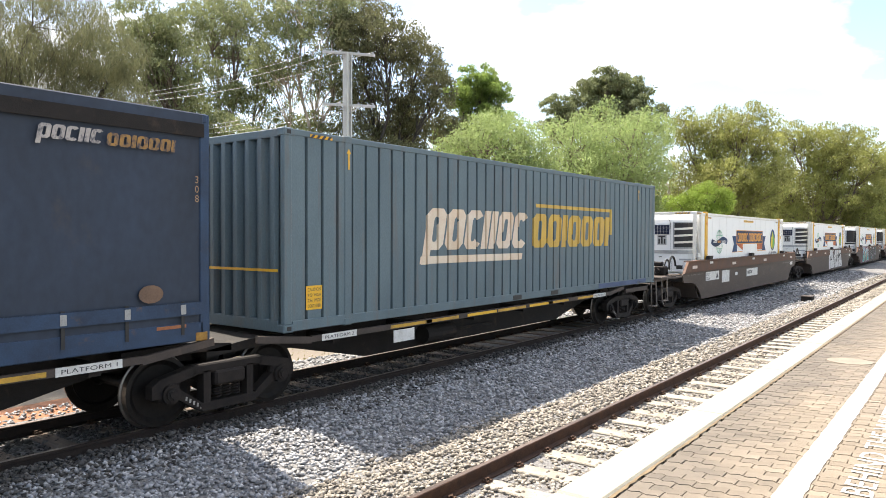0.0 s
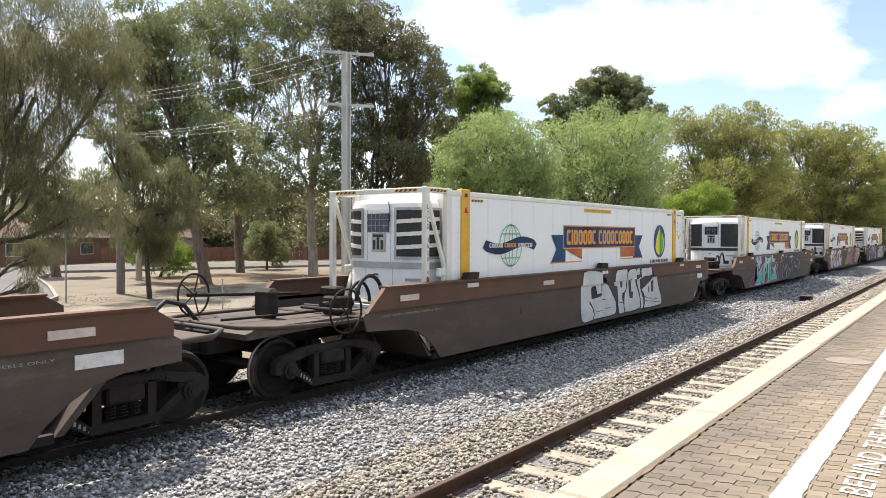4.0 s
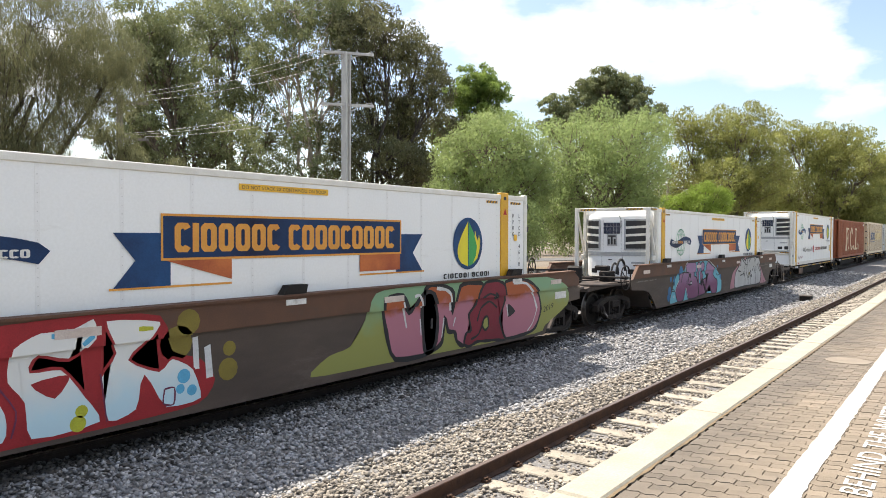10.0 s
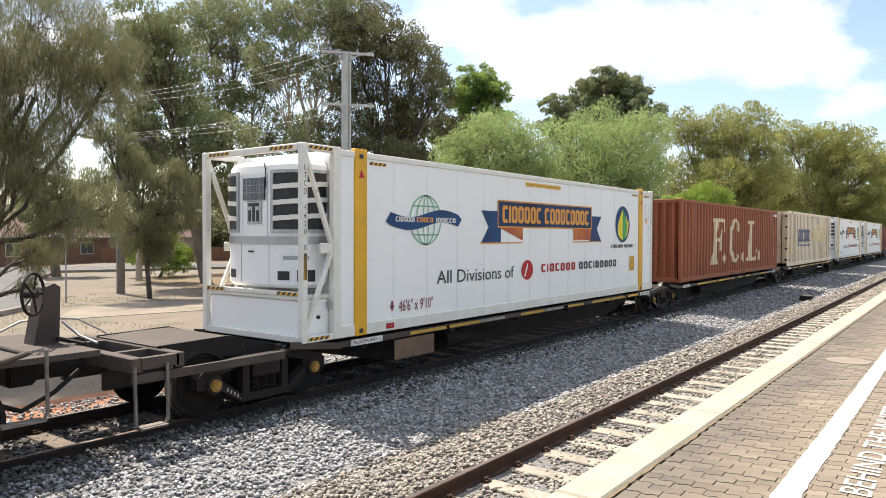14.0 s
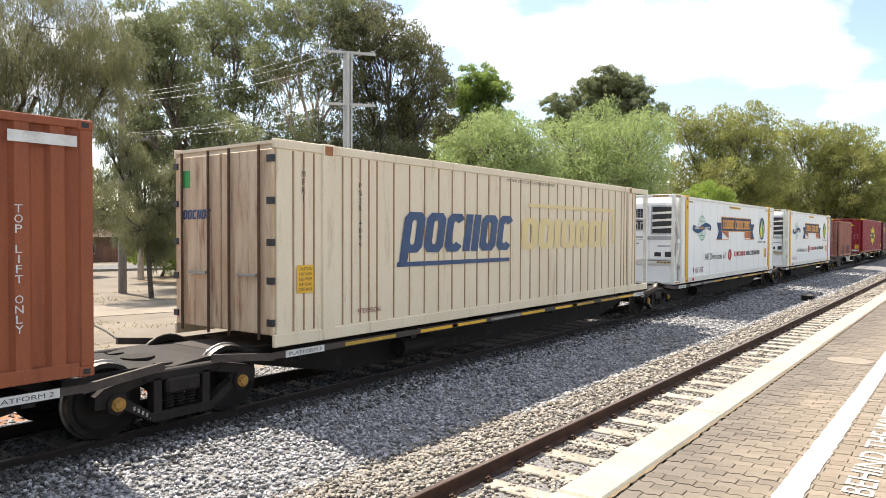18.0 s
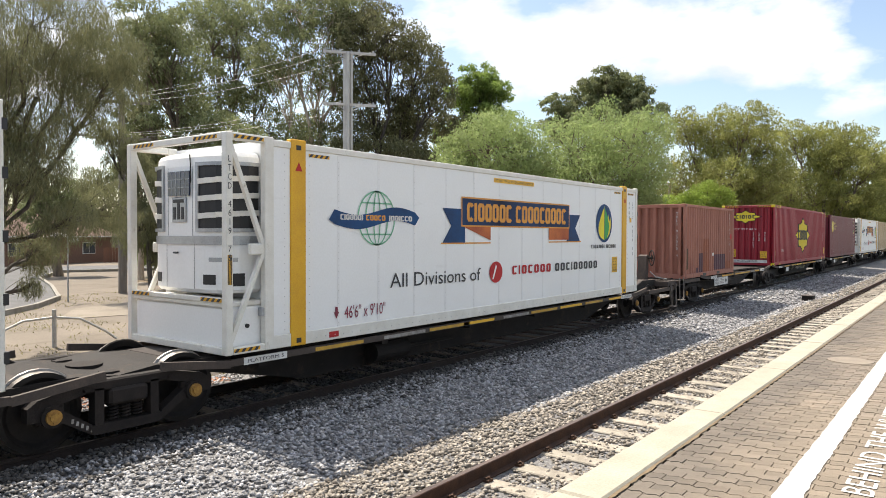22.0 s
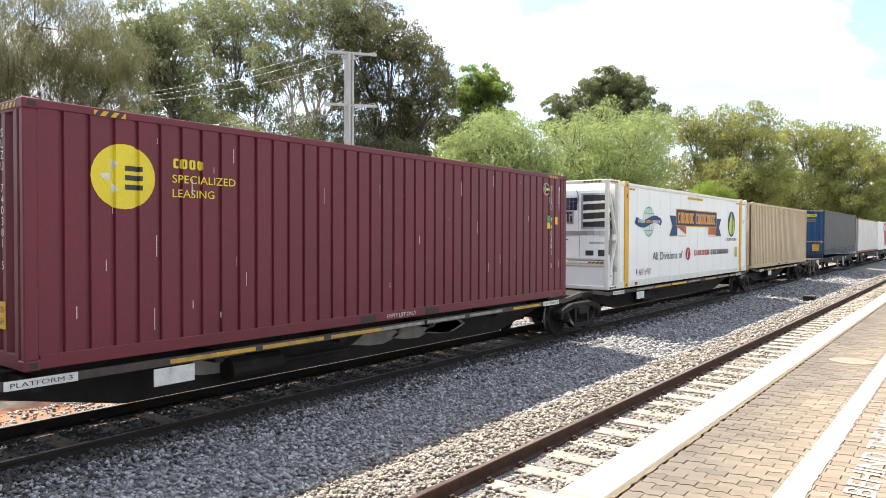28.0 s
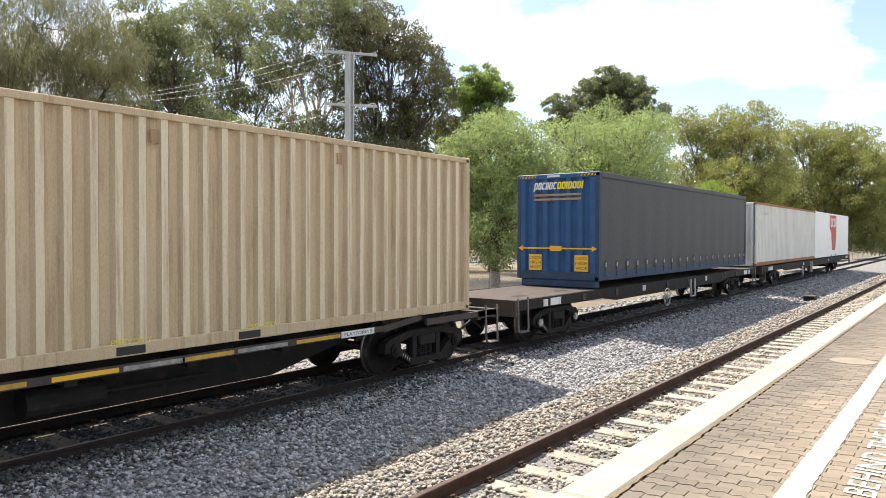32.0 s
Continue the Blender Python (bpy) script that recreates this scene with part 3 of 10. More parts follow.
def wander(rng, a, b, n, amount):
    pts = [a.lerp(b, i / n) for i in range(n + 1)]
    for i in range(1, n + 1):
        pts[i] = pts[i] + Vector((rng.uniform(-1, 1), rng.uniform(-1, 1), rng.uniform(-0.5, 0.5))) * amount
    return pts


def leaves(clumps, seed, count, size, droop, spread, narrow=0.32, along=0.0):
    """Leaf blades scattered in clumps: (centre, radius). Each is a bent pair of quads."""
    rng = np.random.RandomState(seed)
    c = np.array([tuple(a) for a, _ in clumps])
    rad = np.array([b for _, b in clumps])
    w = rad ** 2 / (rad ** 2).sum()
    idx = rng.choice(len(c), count, p=w)
    v = rng.normal(0, 1, (count, 3))
    v /= np.linalg.norm(v, axis=1)[:, None]
    rr = rng.uniform(0.25, 1, count)[:, None] ** 0.5
    pos = c[idx] + v * rr * rad[idx][:, None] * np.array([1, 1, spread])
    if along:
        pos[:, 2] -= rng.uniform(0, 1, count) ** 1.5 * along * rad[idx]
    d = rng.normal(0, 1, (count, 3)) * (1 - droop)
    d[:, 2] -= droop * 1.6
    d /= np.linalg.norm(d, axis=1)[:, None]
    s_ = np.cross(d, rng.normal(0, 1, (count, 3)))
    s_ /= np.linalg.norm(s_, axis=1)[:, None] + 1e-9
    ln = size * rng.uniform(0.6, 1.4, count)[:, None]
    wd = ln * narrow * 0.5
    nrm = np.cross(d, s_)
    p0 = pos
    p1 = pos + d * ln * 0.5 + nrm * ln * 0.08
    p2 = pos + d * ln
    vv = np.stack([p0, p1 - s_ * wd, p1 + s_ * wd, p2], 1).reshape(-1, 3)
    f = np.array([(0, 1, 2), (1, 3, 2)])[None] + (np.arange(count) * 4)[:, None, None]
    return vv, f.reshape(-1, 3)


def fast_mesh(name, v, f, material):
    me = bpy.data.meshes.new(name)
    me.vertices.add(len(v))
    me.vertices.foreach_set("co", np.asarray(v, float).ravel())
    me.loops.add(len(f) * 3)
    me.loops.foreach_set("vertex_index", f.ravel())
    me.polygons.add(len(f))
    me.polygons.foreach_set("loop_start", np.arange(0, len(f) * 3, 3))
    me.update(calc_edges=True)
    me.materials.append(material)
    return me


def tree(label, at, lobes, seed, bark, leafm, count, size, trunk=0.3, turn=0.0, droop=0.45, along=0.0, narrow=0.34, name="tree", fork=0.3, clumps_each=16, foot=0.0, shell=(0.5, 1.0), tuft=(0.22, 0.42), core=0.42, flatten=0.7, twig=1.0):
    """A trunk that forks into limbs, each ending in a lobe of leafy twigs. lobes: across, depth, height and radius in metres, turned about the foot."""
    rng = random.Random(seed)
    t = thing(name, label, "tree" if name == "tree" else "bush", (at[0], at[1], -0.5))
    t.rotation_euler = (0, 0, radians(turn))
    top = max(l[2] for l in lobes)
    mx = sum(l[0] for l in lobes) / len(lobes)
    verts, faces, clumps = [], [], []
    head = Vector((mx * 0.55, 0, top * fork))
    pts = wander(rng, Vector((foot, 0, 0)), head, 6, 0.18 * trunk)
    pts[0] = Vector((foot, 0, 0))
    limb(verts, faces, pts, trunk * 1.2, trunk * 0.8, 10)
    for lx, ly, lz, lr in lobes:
        c = Vector((lx, ly, lz))
        start = pts[-1] if lz > top * fork else pts[3]
        n = 7
        mid = start.lerp(c, 0.5) + Vector((0, 0, -0.08 * (c - start).length))
        path = [(start * (1 - q) ** 2 + mid * 2 * q * (1 - q) + c * q * q) + Vector((rng.uniform(-1, 1), rng.uniform(-1, 1), rng.uniform(-1, 1))) * 0.12 * lr * (0 < i < n) for i, q in ((i, i / n) for i in range(n + 1))]
        r0 = trunk * min(0.55, 0.22 + 0.1 * lr)
        limb(verts, faces, path, r0, 0.05, 7)
        for k in range(clumps_each):
            z = 1 - 2 * (k + 0.5) / clumps_each
            a = 2.39996 * k + rng.uniform(-0.3, 0.3)
            q = math.sqrt(max(0, 1 - z * z))
            rr = lr * rng.uniform(*shell)
            e = c + Vector((q * math.cos(a) * rr, q * math.sin(a) * rr, z * rr * 0.85))
            b = path[rng.choice((4, 5, 6, 7))]
            limb(verts, faces, [b, b.lerp(e, 0.5) + Vector((rng.uniform(-1, 1), rng.uniform(-1, 1), 0.5)) * 0.1 * lr, e], (0.022 + 0.012 * lr) * twig, 0.008 * twig, 4)
            clumps.append((e, lr * rng.uniform(*tuft)))
        clumps.append((c, lr * core))
    raw("trunk", verts, faces, bark, t, smooth=True)
    v, f = leaves(clumps, seed, count, size, droop, flatten, narrow, along)
    o = new("crown", fast_mesh("crown", v, f, leafm))
    o.parent = t
    return t


# ---- behind the tracks ----
def house(at, turn, w, d, h, wall, label):
    t = thing("house", label, "house", (at[0], at[1], -0.45))
    t.rotation_euler = (0, 0, radians(turn))
    part("wall", boxes((-w / 2, w / 2, -d / 2, d / 2, 0, h)), wall, t)
    bm = bmesh.new()
    e = 0.6
    v = [bm.verts.new(p) for p in ((-w / 2 - e, -d / 2 - e, h), (w / 2 + e, -d / 2 - e, h), (w / 2 + e, d / 2 + e, h), (-w / 2 - e, d / 2 + e, h), (-w / 2 + d * 0.4, 0, h + d * 0.32), (w / 2 - d * 0.4, 0, h + d * 0.32))]
    for q in ((0, 1, 5, 4), (1, 2, 5), (2, 3, 4, 5), (3, 0, 4), (3, 2, 1, 0)):
        bm.faces.new([v[i] for i in q])
    part("roof", bm, M_tile, t)
    part("gutter", boxes((-w / 2 - e, w / 2 + e, -d / 2 - e - 0.1, -d / 2 - e, h - 0.12, h)), M_trim, t)
    for x in (-w * 0.3, w * 0.28):
        win = part("window", boxes((x - 0.85, x + 0.85, -d / 2 - 0.05, -d / 2 + 0.02, 0.9, 2.1)), M_trim, t)
        part("pane", boxes((x - 0.78, x - 0.03, -d / 2 - 0.07, -d / 2 - 0.05, 0.97, 2.03)), M_glass, win)
        part("pane", boxes((x + 0.03, x + 0.78, -d / 2 - 0.07, -d / 2 - 0.05, 0.97, 2.03)), M_glass, win)
    part("door", boxes((-0.42, 0.42, -d / 2 - 0.05, -d / 2 + 0.02, 0.1, 2.1)), M_paling, t)
    part("chimney", boxes((w * 0.2, w * 0.2 + 0.6, 0.5, 1.1, h, h + d * 0.42)), M_brick, t)


def sheet_on_ground(name, pts, z, material, label, category, thick=0.05):
    bm = bmesh.new()
    top = [bm.verts.new((x, y, z)) for x, y in pts]
    low = [bm.verts.new((x, y, z - thick)) for x, y in pts]
    bm.faces.new(top)
    for i in range(len(pts)):
        j = (i + 1) % len(pts)
        bm.faces.new((top[i], low[i], low[j], top[j]))
    bmesh.ops.recalc_face_normals(bm, faces=bm.faces[:])
    return tagged(part(name, bm, material), label, category, kind="structure")


def street():
    sheet_on_ground("road", [(-30, 40), (6, 25.5), (10.3, 27.2), (12.2, 29.0), (14.4, 32.0), (17.2, 39.0), (20.0, 47.0), (24.4, 54.2), (56.2, 43.6), (110, 24), (113, 30), (63.7, 49.5), (28.5, 63.4), (10, 72), (-30, 80)], -0.355, M_asphalt, "grey asphalt street curving behind the trees", "road", 0.1)
    kerb = [(6, 25.5), (10.3, 27.2), (12.2, 29.0), (14.4, 32.0), (17.2, 39.0), (20.0, 47.0), (24.4, 54.2), (56.2, 43.6)]
    bm = bmesh.new()
    for a, b in zip(kerb, kerb[1:]):
        bar(bm, (*a, -0.34), (*b, -0.34), 0.16, 0.22)
    tagged(part("kerb", bm, M_concrete), "pale concrete kerb along the street", "kerb", kind="structure")
    sheet_on_ground("dirt_path", [(11, 24.6), (15, 23.6), (24, 21.8), (40, 17.5), (60, 14.5), (60, 16.2), (41, 20.5), (25, 25.4), (15.5, 28.6), (13, 27.6)], -0.402, M_track_dirt, "pale packed dirt track across the verge", "path", 0.1)
    sheet_on_ground("leaf_litter", [(22, 33), (28, 30), (38, 27), (52, 24), (60, 30), (50, 38), (38, 42), (28, 46), (23, 41)], -0.406, M_litter, "dark leaf litter under the gum trees", "ground", 0.1)
    house((29.5, 74), 22, 15, 9, 2.7, M_brick, "low brick house with a brown hipped roof")
    house((48, 76), 30, 14, 9, 2.7, M_render, "low rendered house with a tiled roof")
    house((80, 66), 45, 15, 9, 2.8, M_brick, "brick house with a tiled roof behind the trees")
    fence = thing("paling_fence", "long brown timber paling fence across the street", "fence")
    rng = random.Random(8)
    a, b = Vector((36, 70, -0.4)), Vector((74, 54, -0.4))
    n = 150
    bm = boxes((-0.125, 0.125, -0.012, 0.012, 0, 1.5))
    me = bpy.data.meshes.new("paling")
    bm.to_mesh(me)
    bm.free()
    me.materials.append(M_paling)
    d = (b - a)
    for k in range(n):
        o = new("paling", me)
        o.parent = fence
        o.location = a + d * (k / n) + Vector((0, 0, rng.uniform(-0.04, 0.04)))
        o.rotation_euler = (0, 0, math.atan2(d.y, d.x))
    part("rail", bar(bar(bmesh.new(), a + Vector((0, 0.06, 0.4)), b + Vector((0, 0.06, 0.4)), 0.05, 0.1), a + Vector((0, 0.06, 1.2)), b + Vector((0, 0.06, 1.2)), 0.05, 0.1), M_paling, fence)
    s_ = thing("street_sign", "thin street sign post with two pale name blades", "street sign", (14.2, 30.7, -0.42))
    part("post", rods(0.035, ((0, 0, 0), (0, 0, 3.05))), M_galv, s_)
    part("blade", bar(bmesh.new(), (0.05, 0, 2.85), (-0.75, -0.1, 2.85), 0.03, 0.2), M_trim, s_)
    part("blade", bar(bmesh.new(), (0.0, 0.05, 2.62), (0.6, 0.35, 2.62), 0.03, 0.18), M_trim, s_)
    # chain-link fence
    f = thing("chain_link_fence", "sagging chain-link fence with thin steel posts", "fence")
    p0, p1 = Vector((15.4, 21.5, -0.45)), Vector((40, 15.0, -0.45))
    d = p1 - p0
    for k in range(9):
        q = p0 + d * k / 8
        part("post", rods(0.03, (q, q + Vector((0, 0, 1.35)))), M_galv, f)
    v, fc = [], []
    L_ = d.length
    u = d.normalized()
    for s2 in (1, -1):
        k = -1.1
        while k < L_ - 9:
            a_, b_ = 9 + k, 9 + k + 1.1
            lo, hi = (0.1, 1.15) if s2 > 0 else (1.15, 0.1)
            if b_ < L_:
                A_, B_ = p0 + u * (a_ - 8 if a_ > 8 else 0) + Vector((0, 0, lo)), p0 + u * (b_ - 8) + Vector((0, 0, hi))
                limb(v, fc, [A_, B_], 0.006, 0.006, 3)
            k += 0.11
    raw("wire_mesh", v, fc, M_galv, f)
    part("top_wire", rods(0.008, (p0 + Vector((0, 0, 1.15)), p1 + Vector((0, 0, 1.15)))), M_galv, f)
    g = thing("pipe_gate", "low steel pipe gate with an arched rail", "gate", (8.3, 18.7, -0.45))
    part("post", rods(0.055, ((0, 0, 0), (0, 0, 1.0))), M_galv, g)
    tube("arched_rail", [(-1.6, 0.3, 0.1), (-1.3, 0.25, 0.45), (-0.7, 0.12, 0.75), (0, 0, 0.8), (0.6, -0.1, 0.72), (1.2, -0.2, 0.35), (1.5, -0.25, 0.1)], 0.03, M_galv, g)
    r = thing("trackside_fence", "pale mesh fence beside the line", "fence")
    for k in range(24):
        q = Vector((70 + k * 5, 13.0, -0.45))
        part("post", rods(0.05, (q, q + Vector((0, 0, 1.8)))), M_galv, r)
    part("rail", rods(0.03, (Vector((70, 13, 1.3)), Vector((185, 13, 1.3))), (Vector((70, 13, 0.4)), Vector((185, 13, 0.4)))), M_galv, r)


def far_woods():
    rng = random.Random(77)
    clumps = []
    for k in range(420):
        a = radians(rng.uniform(-12, 86))
        d = rng.uniform(95, 150)
        x, y = d * math.sin(a), max(d * math.cos(a), 26)
        clumps.append((Vector((x, y, rng.uniform(0.5, 9.0 if x > 70 else 5.0))), rng.uniform(1.6, 3.4)))
    near = []
    for k in range(260):
        a = rng.uniform(-14, 52)
        d = rng.uniform(84, 96)
        top = 4.5 if a < 36 else 9.0
        a = radians(a)
        near.append((Vector((d * math.sin(a), d * math.cos(a), rng.uniform(0.8, top))), rng.uniform(1.4, 2.6)))
    for k in range(120):
        x = rng.uniform(120, 330)
        clumps.append((Vector((x, rng.uniform(15, 24), rng.uniform(0.5, 10.0))), rng.uniform(2.0, 3.5)))
    v, f = leaves(clumps, 5, 60000, 0.75, 0.3, 0.9, 0.6)
    v2, f2 = leaves(near, 6, 75000, 0.42, 0.3, 0.9, 0.6)
    v, f = np.concatenate([v, v2]), np.concatenate([f, f2 + len(v)])
    tagged(new("far_woods", fast_mesh("far_woods", v, f, M_gum_dark)), "far belt of dark green trees", "trees", kind="stuff")


def dry_grass():
    rng = np.random.RandomState(4)
    n = 26000
    x, y = rng.uniform(2, 46, n), rng.uniform(11.6, 34, n)
    keep = np.array([noise.noise(Vector((a * 0.25, b * 0.25, 9))) + 0.35 * noise.noise(Vector((a, b, 2))) > 0.02 for a, b in zip(x, y)])
    x, y = x[keep], y[keep]
    n = len(x)
    h = rng.uniform(0.02, 0.07, n)
    a = rng.uniform(0, 6.28, n)
    z = np.array([ground_z(p, q) for p, q in zip(x, y)])
    dx, dy = np.cos(a) * 0.02, np.sin(a) * 0.02
    v = np.stack([np.stack([x - dx, y - dy, z], 1), np.stack([x + dx, y + dy, z], 1), np.stack([x + dx * rng.uniform(-3, 3, n), y + dy * rng.uniform(-3, 3, n), z + h], 1)], 1).reshape(-1, 3)
    f = np.arange(n * 3).reshape(-1, 3)
    tagged(new("dry_grass", fast_mesh("dry_grass", v, f, M_grass)), "sparse tufts of dry grass on dirt", "grass", kind="stuff")
# ---- the train: paints ----
M_under = mat("underframe_black", (0.024, 0.020, 0.018), (0.012, 0.010, 0.009), 0.75, 0.1, scale=3, bump=0.2, dirt=((0.085, 0.055, 0.036), 2.5, (1, 1, 1), 0.56, 0.6))
M_under_brown = mat("underframe_brown", (0.085, 0.066, 0.056), (0.05, 0.04, 0.035), 0.75, 0.05, scale=2, bump=0.15, dirt=((0.14, 0.10, 0.075), 1.8, (1, 1, 0.5), 0.55, 0.6))
M_deck = mat("dusty_deck_plate", (0.066, 0.055, 0.05), (0.04, 0.033, 0.03), 0.85, 0.05, scale=2, bump=0.2, dirt=((0.06, 0.05, 0.045), 2.2, (1, 1, 1), 0.56, 0.7))
M_well_low = mat("well_side_grey_brown", (0.100, 0.074, 0.060), (0.068, 0.051, 0.042), 0.7, 0.05, scale=1.4, bump=0.1, stretch=(0.6, 1, 2), dirt=((0.16, 0.13, 0.11), 1.6, (0.5, 1, 1.5), 0.56, 0.6))
M_well_top = mat("well_sill_red_brown", (0.135, 0.068, 0.042), (0.095, 0.05, 0.034), 0.7, 0.05, scale=2, bump=0.1, dirt=((0.08, 0.06, 0.05), 2.0, (0.5, 1, 1), 0.55, 0.6))
M_bogie = mat("bogie_casting", (0.028, 0.022, 0.019), (0.014, 0.011, 0.010), 0.8, 0.1, scale=6, bump=0.3)
M_wheel = mat("wheel_steel", (0.03, 0.026, 0.023), (0.016, 0.014, 0.013), 0.6, 0.5, scale=6, bump=0.1)
M_tread = mat("wheel_tread", (0.26, 0.24, 0.22), (0.16, 0.145, 0.135), 0.42, 0.95, scale=9, bump=0.03)
M_cap_y = mat("yellow_cap", (0.42, 0.23, 0.05), (0.22, 0.11, 0.03), 0.6, scale=12)
M_cap_w = mat("pale_cap", (0.55, 0.54, 0.50), (0.36, 0.34, 0.31), 0.6, scale=12)
M_white = mat("white_panel", (0.84, 0.84, 0.825), (0.79, 0.785, 0.765), 0.45, scale=0.8, spread=0.9, bump=0.02, fine=30, dirt=((0.60, 0.58, 0.54), 1.2, (0.6, 1, 3), 0.62, 0.5))
M_white_grubby = mat("grubby_white_panel", (0.72, 0.70, 0.65), (0.62, 0.59, 0.53), 0.55, scale=0.9, bump=0.05, dirt=((0.40, 0.33, 0.25), 1.6, (1.5, 1, 0.4), 0.6, 0.6))
M_frame_w = mat("white_frame_paint", (0.76, 0.74, 0.68), (0.66, 0.63, 0.56), 0.55, scale=4, bump=0.08, dirt=((0.30, 0.24, 0.17), 5, (1, 1, 1), 0.63, 0.8))
M_yellow = mat("yellow_post", (0.72, 0.385, 0.015), (0.62, 0.32, 0.015), 0.5, scale=2, dirt=((0.30, 0.20, 0.08), 6, (1, 1, 1), 0.62, 0.6))
M_seam = mat("panel_seam", (0.81, 0.805, 0.79), (0.75, 0.74, 0.72), 0.5, scale=8)
M_rivet = mat("rivet_heads", (0.60, 0.595, 0.58), (0.52, 0.51, 0.49), 0.5, scale=8)
M_black = mat("black_plastic", (0.022, 0.022, 0.024), (0.012, 0.012, 0.013), 0.5, scale=8)
M_rubber = mat("black_hose", (0.025, 0.024, 0.023), rough=0.6, scale=8)
M_chrome = mat("grey_trim", (0.42, 0.43, 0.44), (0.32, 0.33, 0.34), 0.35, 0.5, scale=6)
M_solar = mat("solar_cells", (0.012, 0.018, 0.045), (0.02, 0.03, 0.07), 0.2, 0.2, scale=10, coat=0.5)
M_navy = mat("navy_vinyl", (0.008, 0.010, 0.03), (0.008, 0.04, 0.12), 0.62, scale=0.7, bump=0)
M_blue = mat("blue_vinyl", (0.014, 0.08, 0.21), (0.01, 0.03, 0.09), 0.62, scale=1.2, bump=0)
M_orange = mat("orange_vinyl", (0.72, 0.34, 0.07), (0.62, 0.26, 0.05), 0.62, scale=2, bump=0)
M_fold = mat("orange_fold_vinyl", (0.55, 0.16, 0.05), (0.30, 0.06, 0.03), 0.62, scale=1.5, bump=0)
M_green = mat("green_vinyl", (0.06, 0.36, 0.10), (0.05, 0.30, 0.09), 0.62, scale=2, bump=0)
M_globe = mat("globe_green", (0.22, 0.50, 0.32), (0.18, 0.44, 0.28), 0.62, scale=2, bump=0)
M_yel = mat("yellow_vinyl", (0.78, 0.66, 0.05), (0.70, 0.58, 0.05), 0.62, scale=2, bump=0)
M_redv = mat("red_vinyl", (0.48, 0.03, 0.03), (0.38, 0.02, 0.025), 0.62, scale=2, bump=0)
M_dark = mat("dark_lettering", (0.035, 0.035, 0.04), rough=0.5, bump=0)
M_maroon_txt = mat("maroon_lettering", (0.25, 0.03, 0.06), rough=0.5, bump=0)
M_amber = mat("amber_label", (0.80, 0.46, 0.03), (0.72, 0.38, 0.03), 0.5, scale=3, bump=0)
M_amber_worn = mat("worn_amber_tape", (0.62, 0.36, 0.05), (0.42, 0.24, 0.06), 0.6, scale=4, dirt=((0.14, 0.10, 0.07), 5, (0.6, 1, 1), 0.55, 0.8))
M_label_w = mat("white_label", (0.72, 0.71, 0.68), (0.55, 0.53, 0.5), 0.6, scale=5, dirt=((0.25, 0.22, 0.19), 4, (1, 1, 1), 0.56, 0.6))
M_step = mat("dull_step_steel", (0.24, 0.21, 0.185), (0.13, 0.11, 0.095), 0.7, 0.3, scale=9)
M_stencil = mat("worn_stencil", (0.36, 0.34, 0.31), (0.2, 0.18, 0.165), 0.7, scale=9)
M_plate_brown = mat("rusty_plate", (0.20, 0.125, 0.085), (0.13, 0.085, 0.06), 0.8, scale=3)
M_label_pk = mat("pale_reflector", (0.62, 0.52, 0.46), (0.5, 0.4, 0.35), 0.5, scale=6)
M_pn_blue = mat("grey_blue_container", (0.125, 0.172, 0.192), (0.095, 0.135, 0.155), 0.55, scale=1.0, bump=0.08, stretch=(1.4, 1, 0.5), dirt=((0.15, 0.12, 0.10), 1.9, (3, 1, 0.3), 0.53, 0.5))
M_pn_cream = mat("faded_cream_lettering", (0.66, 0.50, 0.35), (0.72, 0.62, 0.50), 0.6, scale=1.5, bump=0)
M_pn_yel = mat("faded_gold_lettering", (0.62, 0.40, 0.08), (0.52, 0.33, 0.08), 0.6, scale=1.5, bump=0)
M_curtain = mat("dark_blue_curtain", (0.036, 0.050, 0.078), (0.026, 0.035, 0.052), 0.6, scale=1.0, bump=0.12, fine=9, stretch=(1, 1, 0.6), dirt=((0.075, 0.06, 0.055), 1.5, (1, 1, 0.6), 0.6, 0.6))
M_curtain_g = mat("charcoal_curtain", (0.075, 0.074, 0.076), (0.06, 0.059, 0.06), 0.6, scale=1.0, bump=0.12, fine=9)
M_frame_b = mat("blue_frame", (0.035, 0.065, 0.12), (0.025, 0.04, 0.07), 0.6, scale=3, dirt=((0.13, 0.08, 0.05), 4, (1, 1, 1), 0.58, 0.8))
M_end_blue = mat("blue_end_wall", (0.03, 0.10, 0.22), (0.022, 0.075, 0.17), 0.55, scale=2, dirt=((0.1, 0.09, 0.09), 3, (1, 1, 0.5), 0.6, 0.6))
M_fcl = mat("rust_orange_container", (0.33, 0.098, 0.042), (0.25, 0.070, 0.032), 0.6, scale=1.0, bump=0.08, stretch=(1.4, 1, 0.4), dirt=((0.15, 0.045, 0.03), 1.8, (4, 1, 0.25), 0.51, 0.55))
M_fcl_txt = mat("faded_cream_paint", (0.74, 0.60, 0.42), (0.64, 0.50, 0.34), 0.6, scale=2, bump=0)
M_cream = mat("cream_panel", (0.77, 0.665, 0.50), (0.70, 0.585, 0.42), 0.55, scale=0.8, bump=0.05, stretch=(1.2, 1, 0.5), dirt=((0.40, 0.25, 0.13), 1.9, (3.0, 1, 0.3), 0.57, 0.6))
M_cream_door = mat("rust_streaked_door", (0.70, 0.56, 0.39), (0.52, 0.36, 0.22), 0.65, scale=2.2, bump=0.1, stretch=(1, 2, 0.5), dirt=((0.24, 0.10, 0.045), 2.4, (1, 3.0, 0.35), 0.52, 0.8))
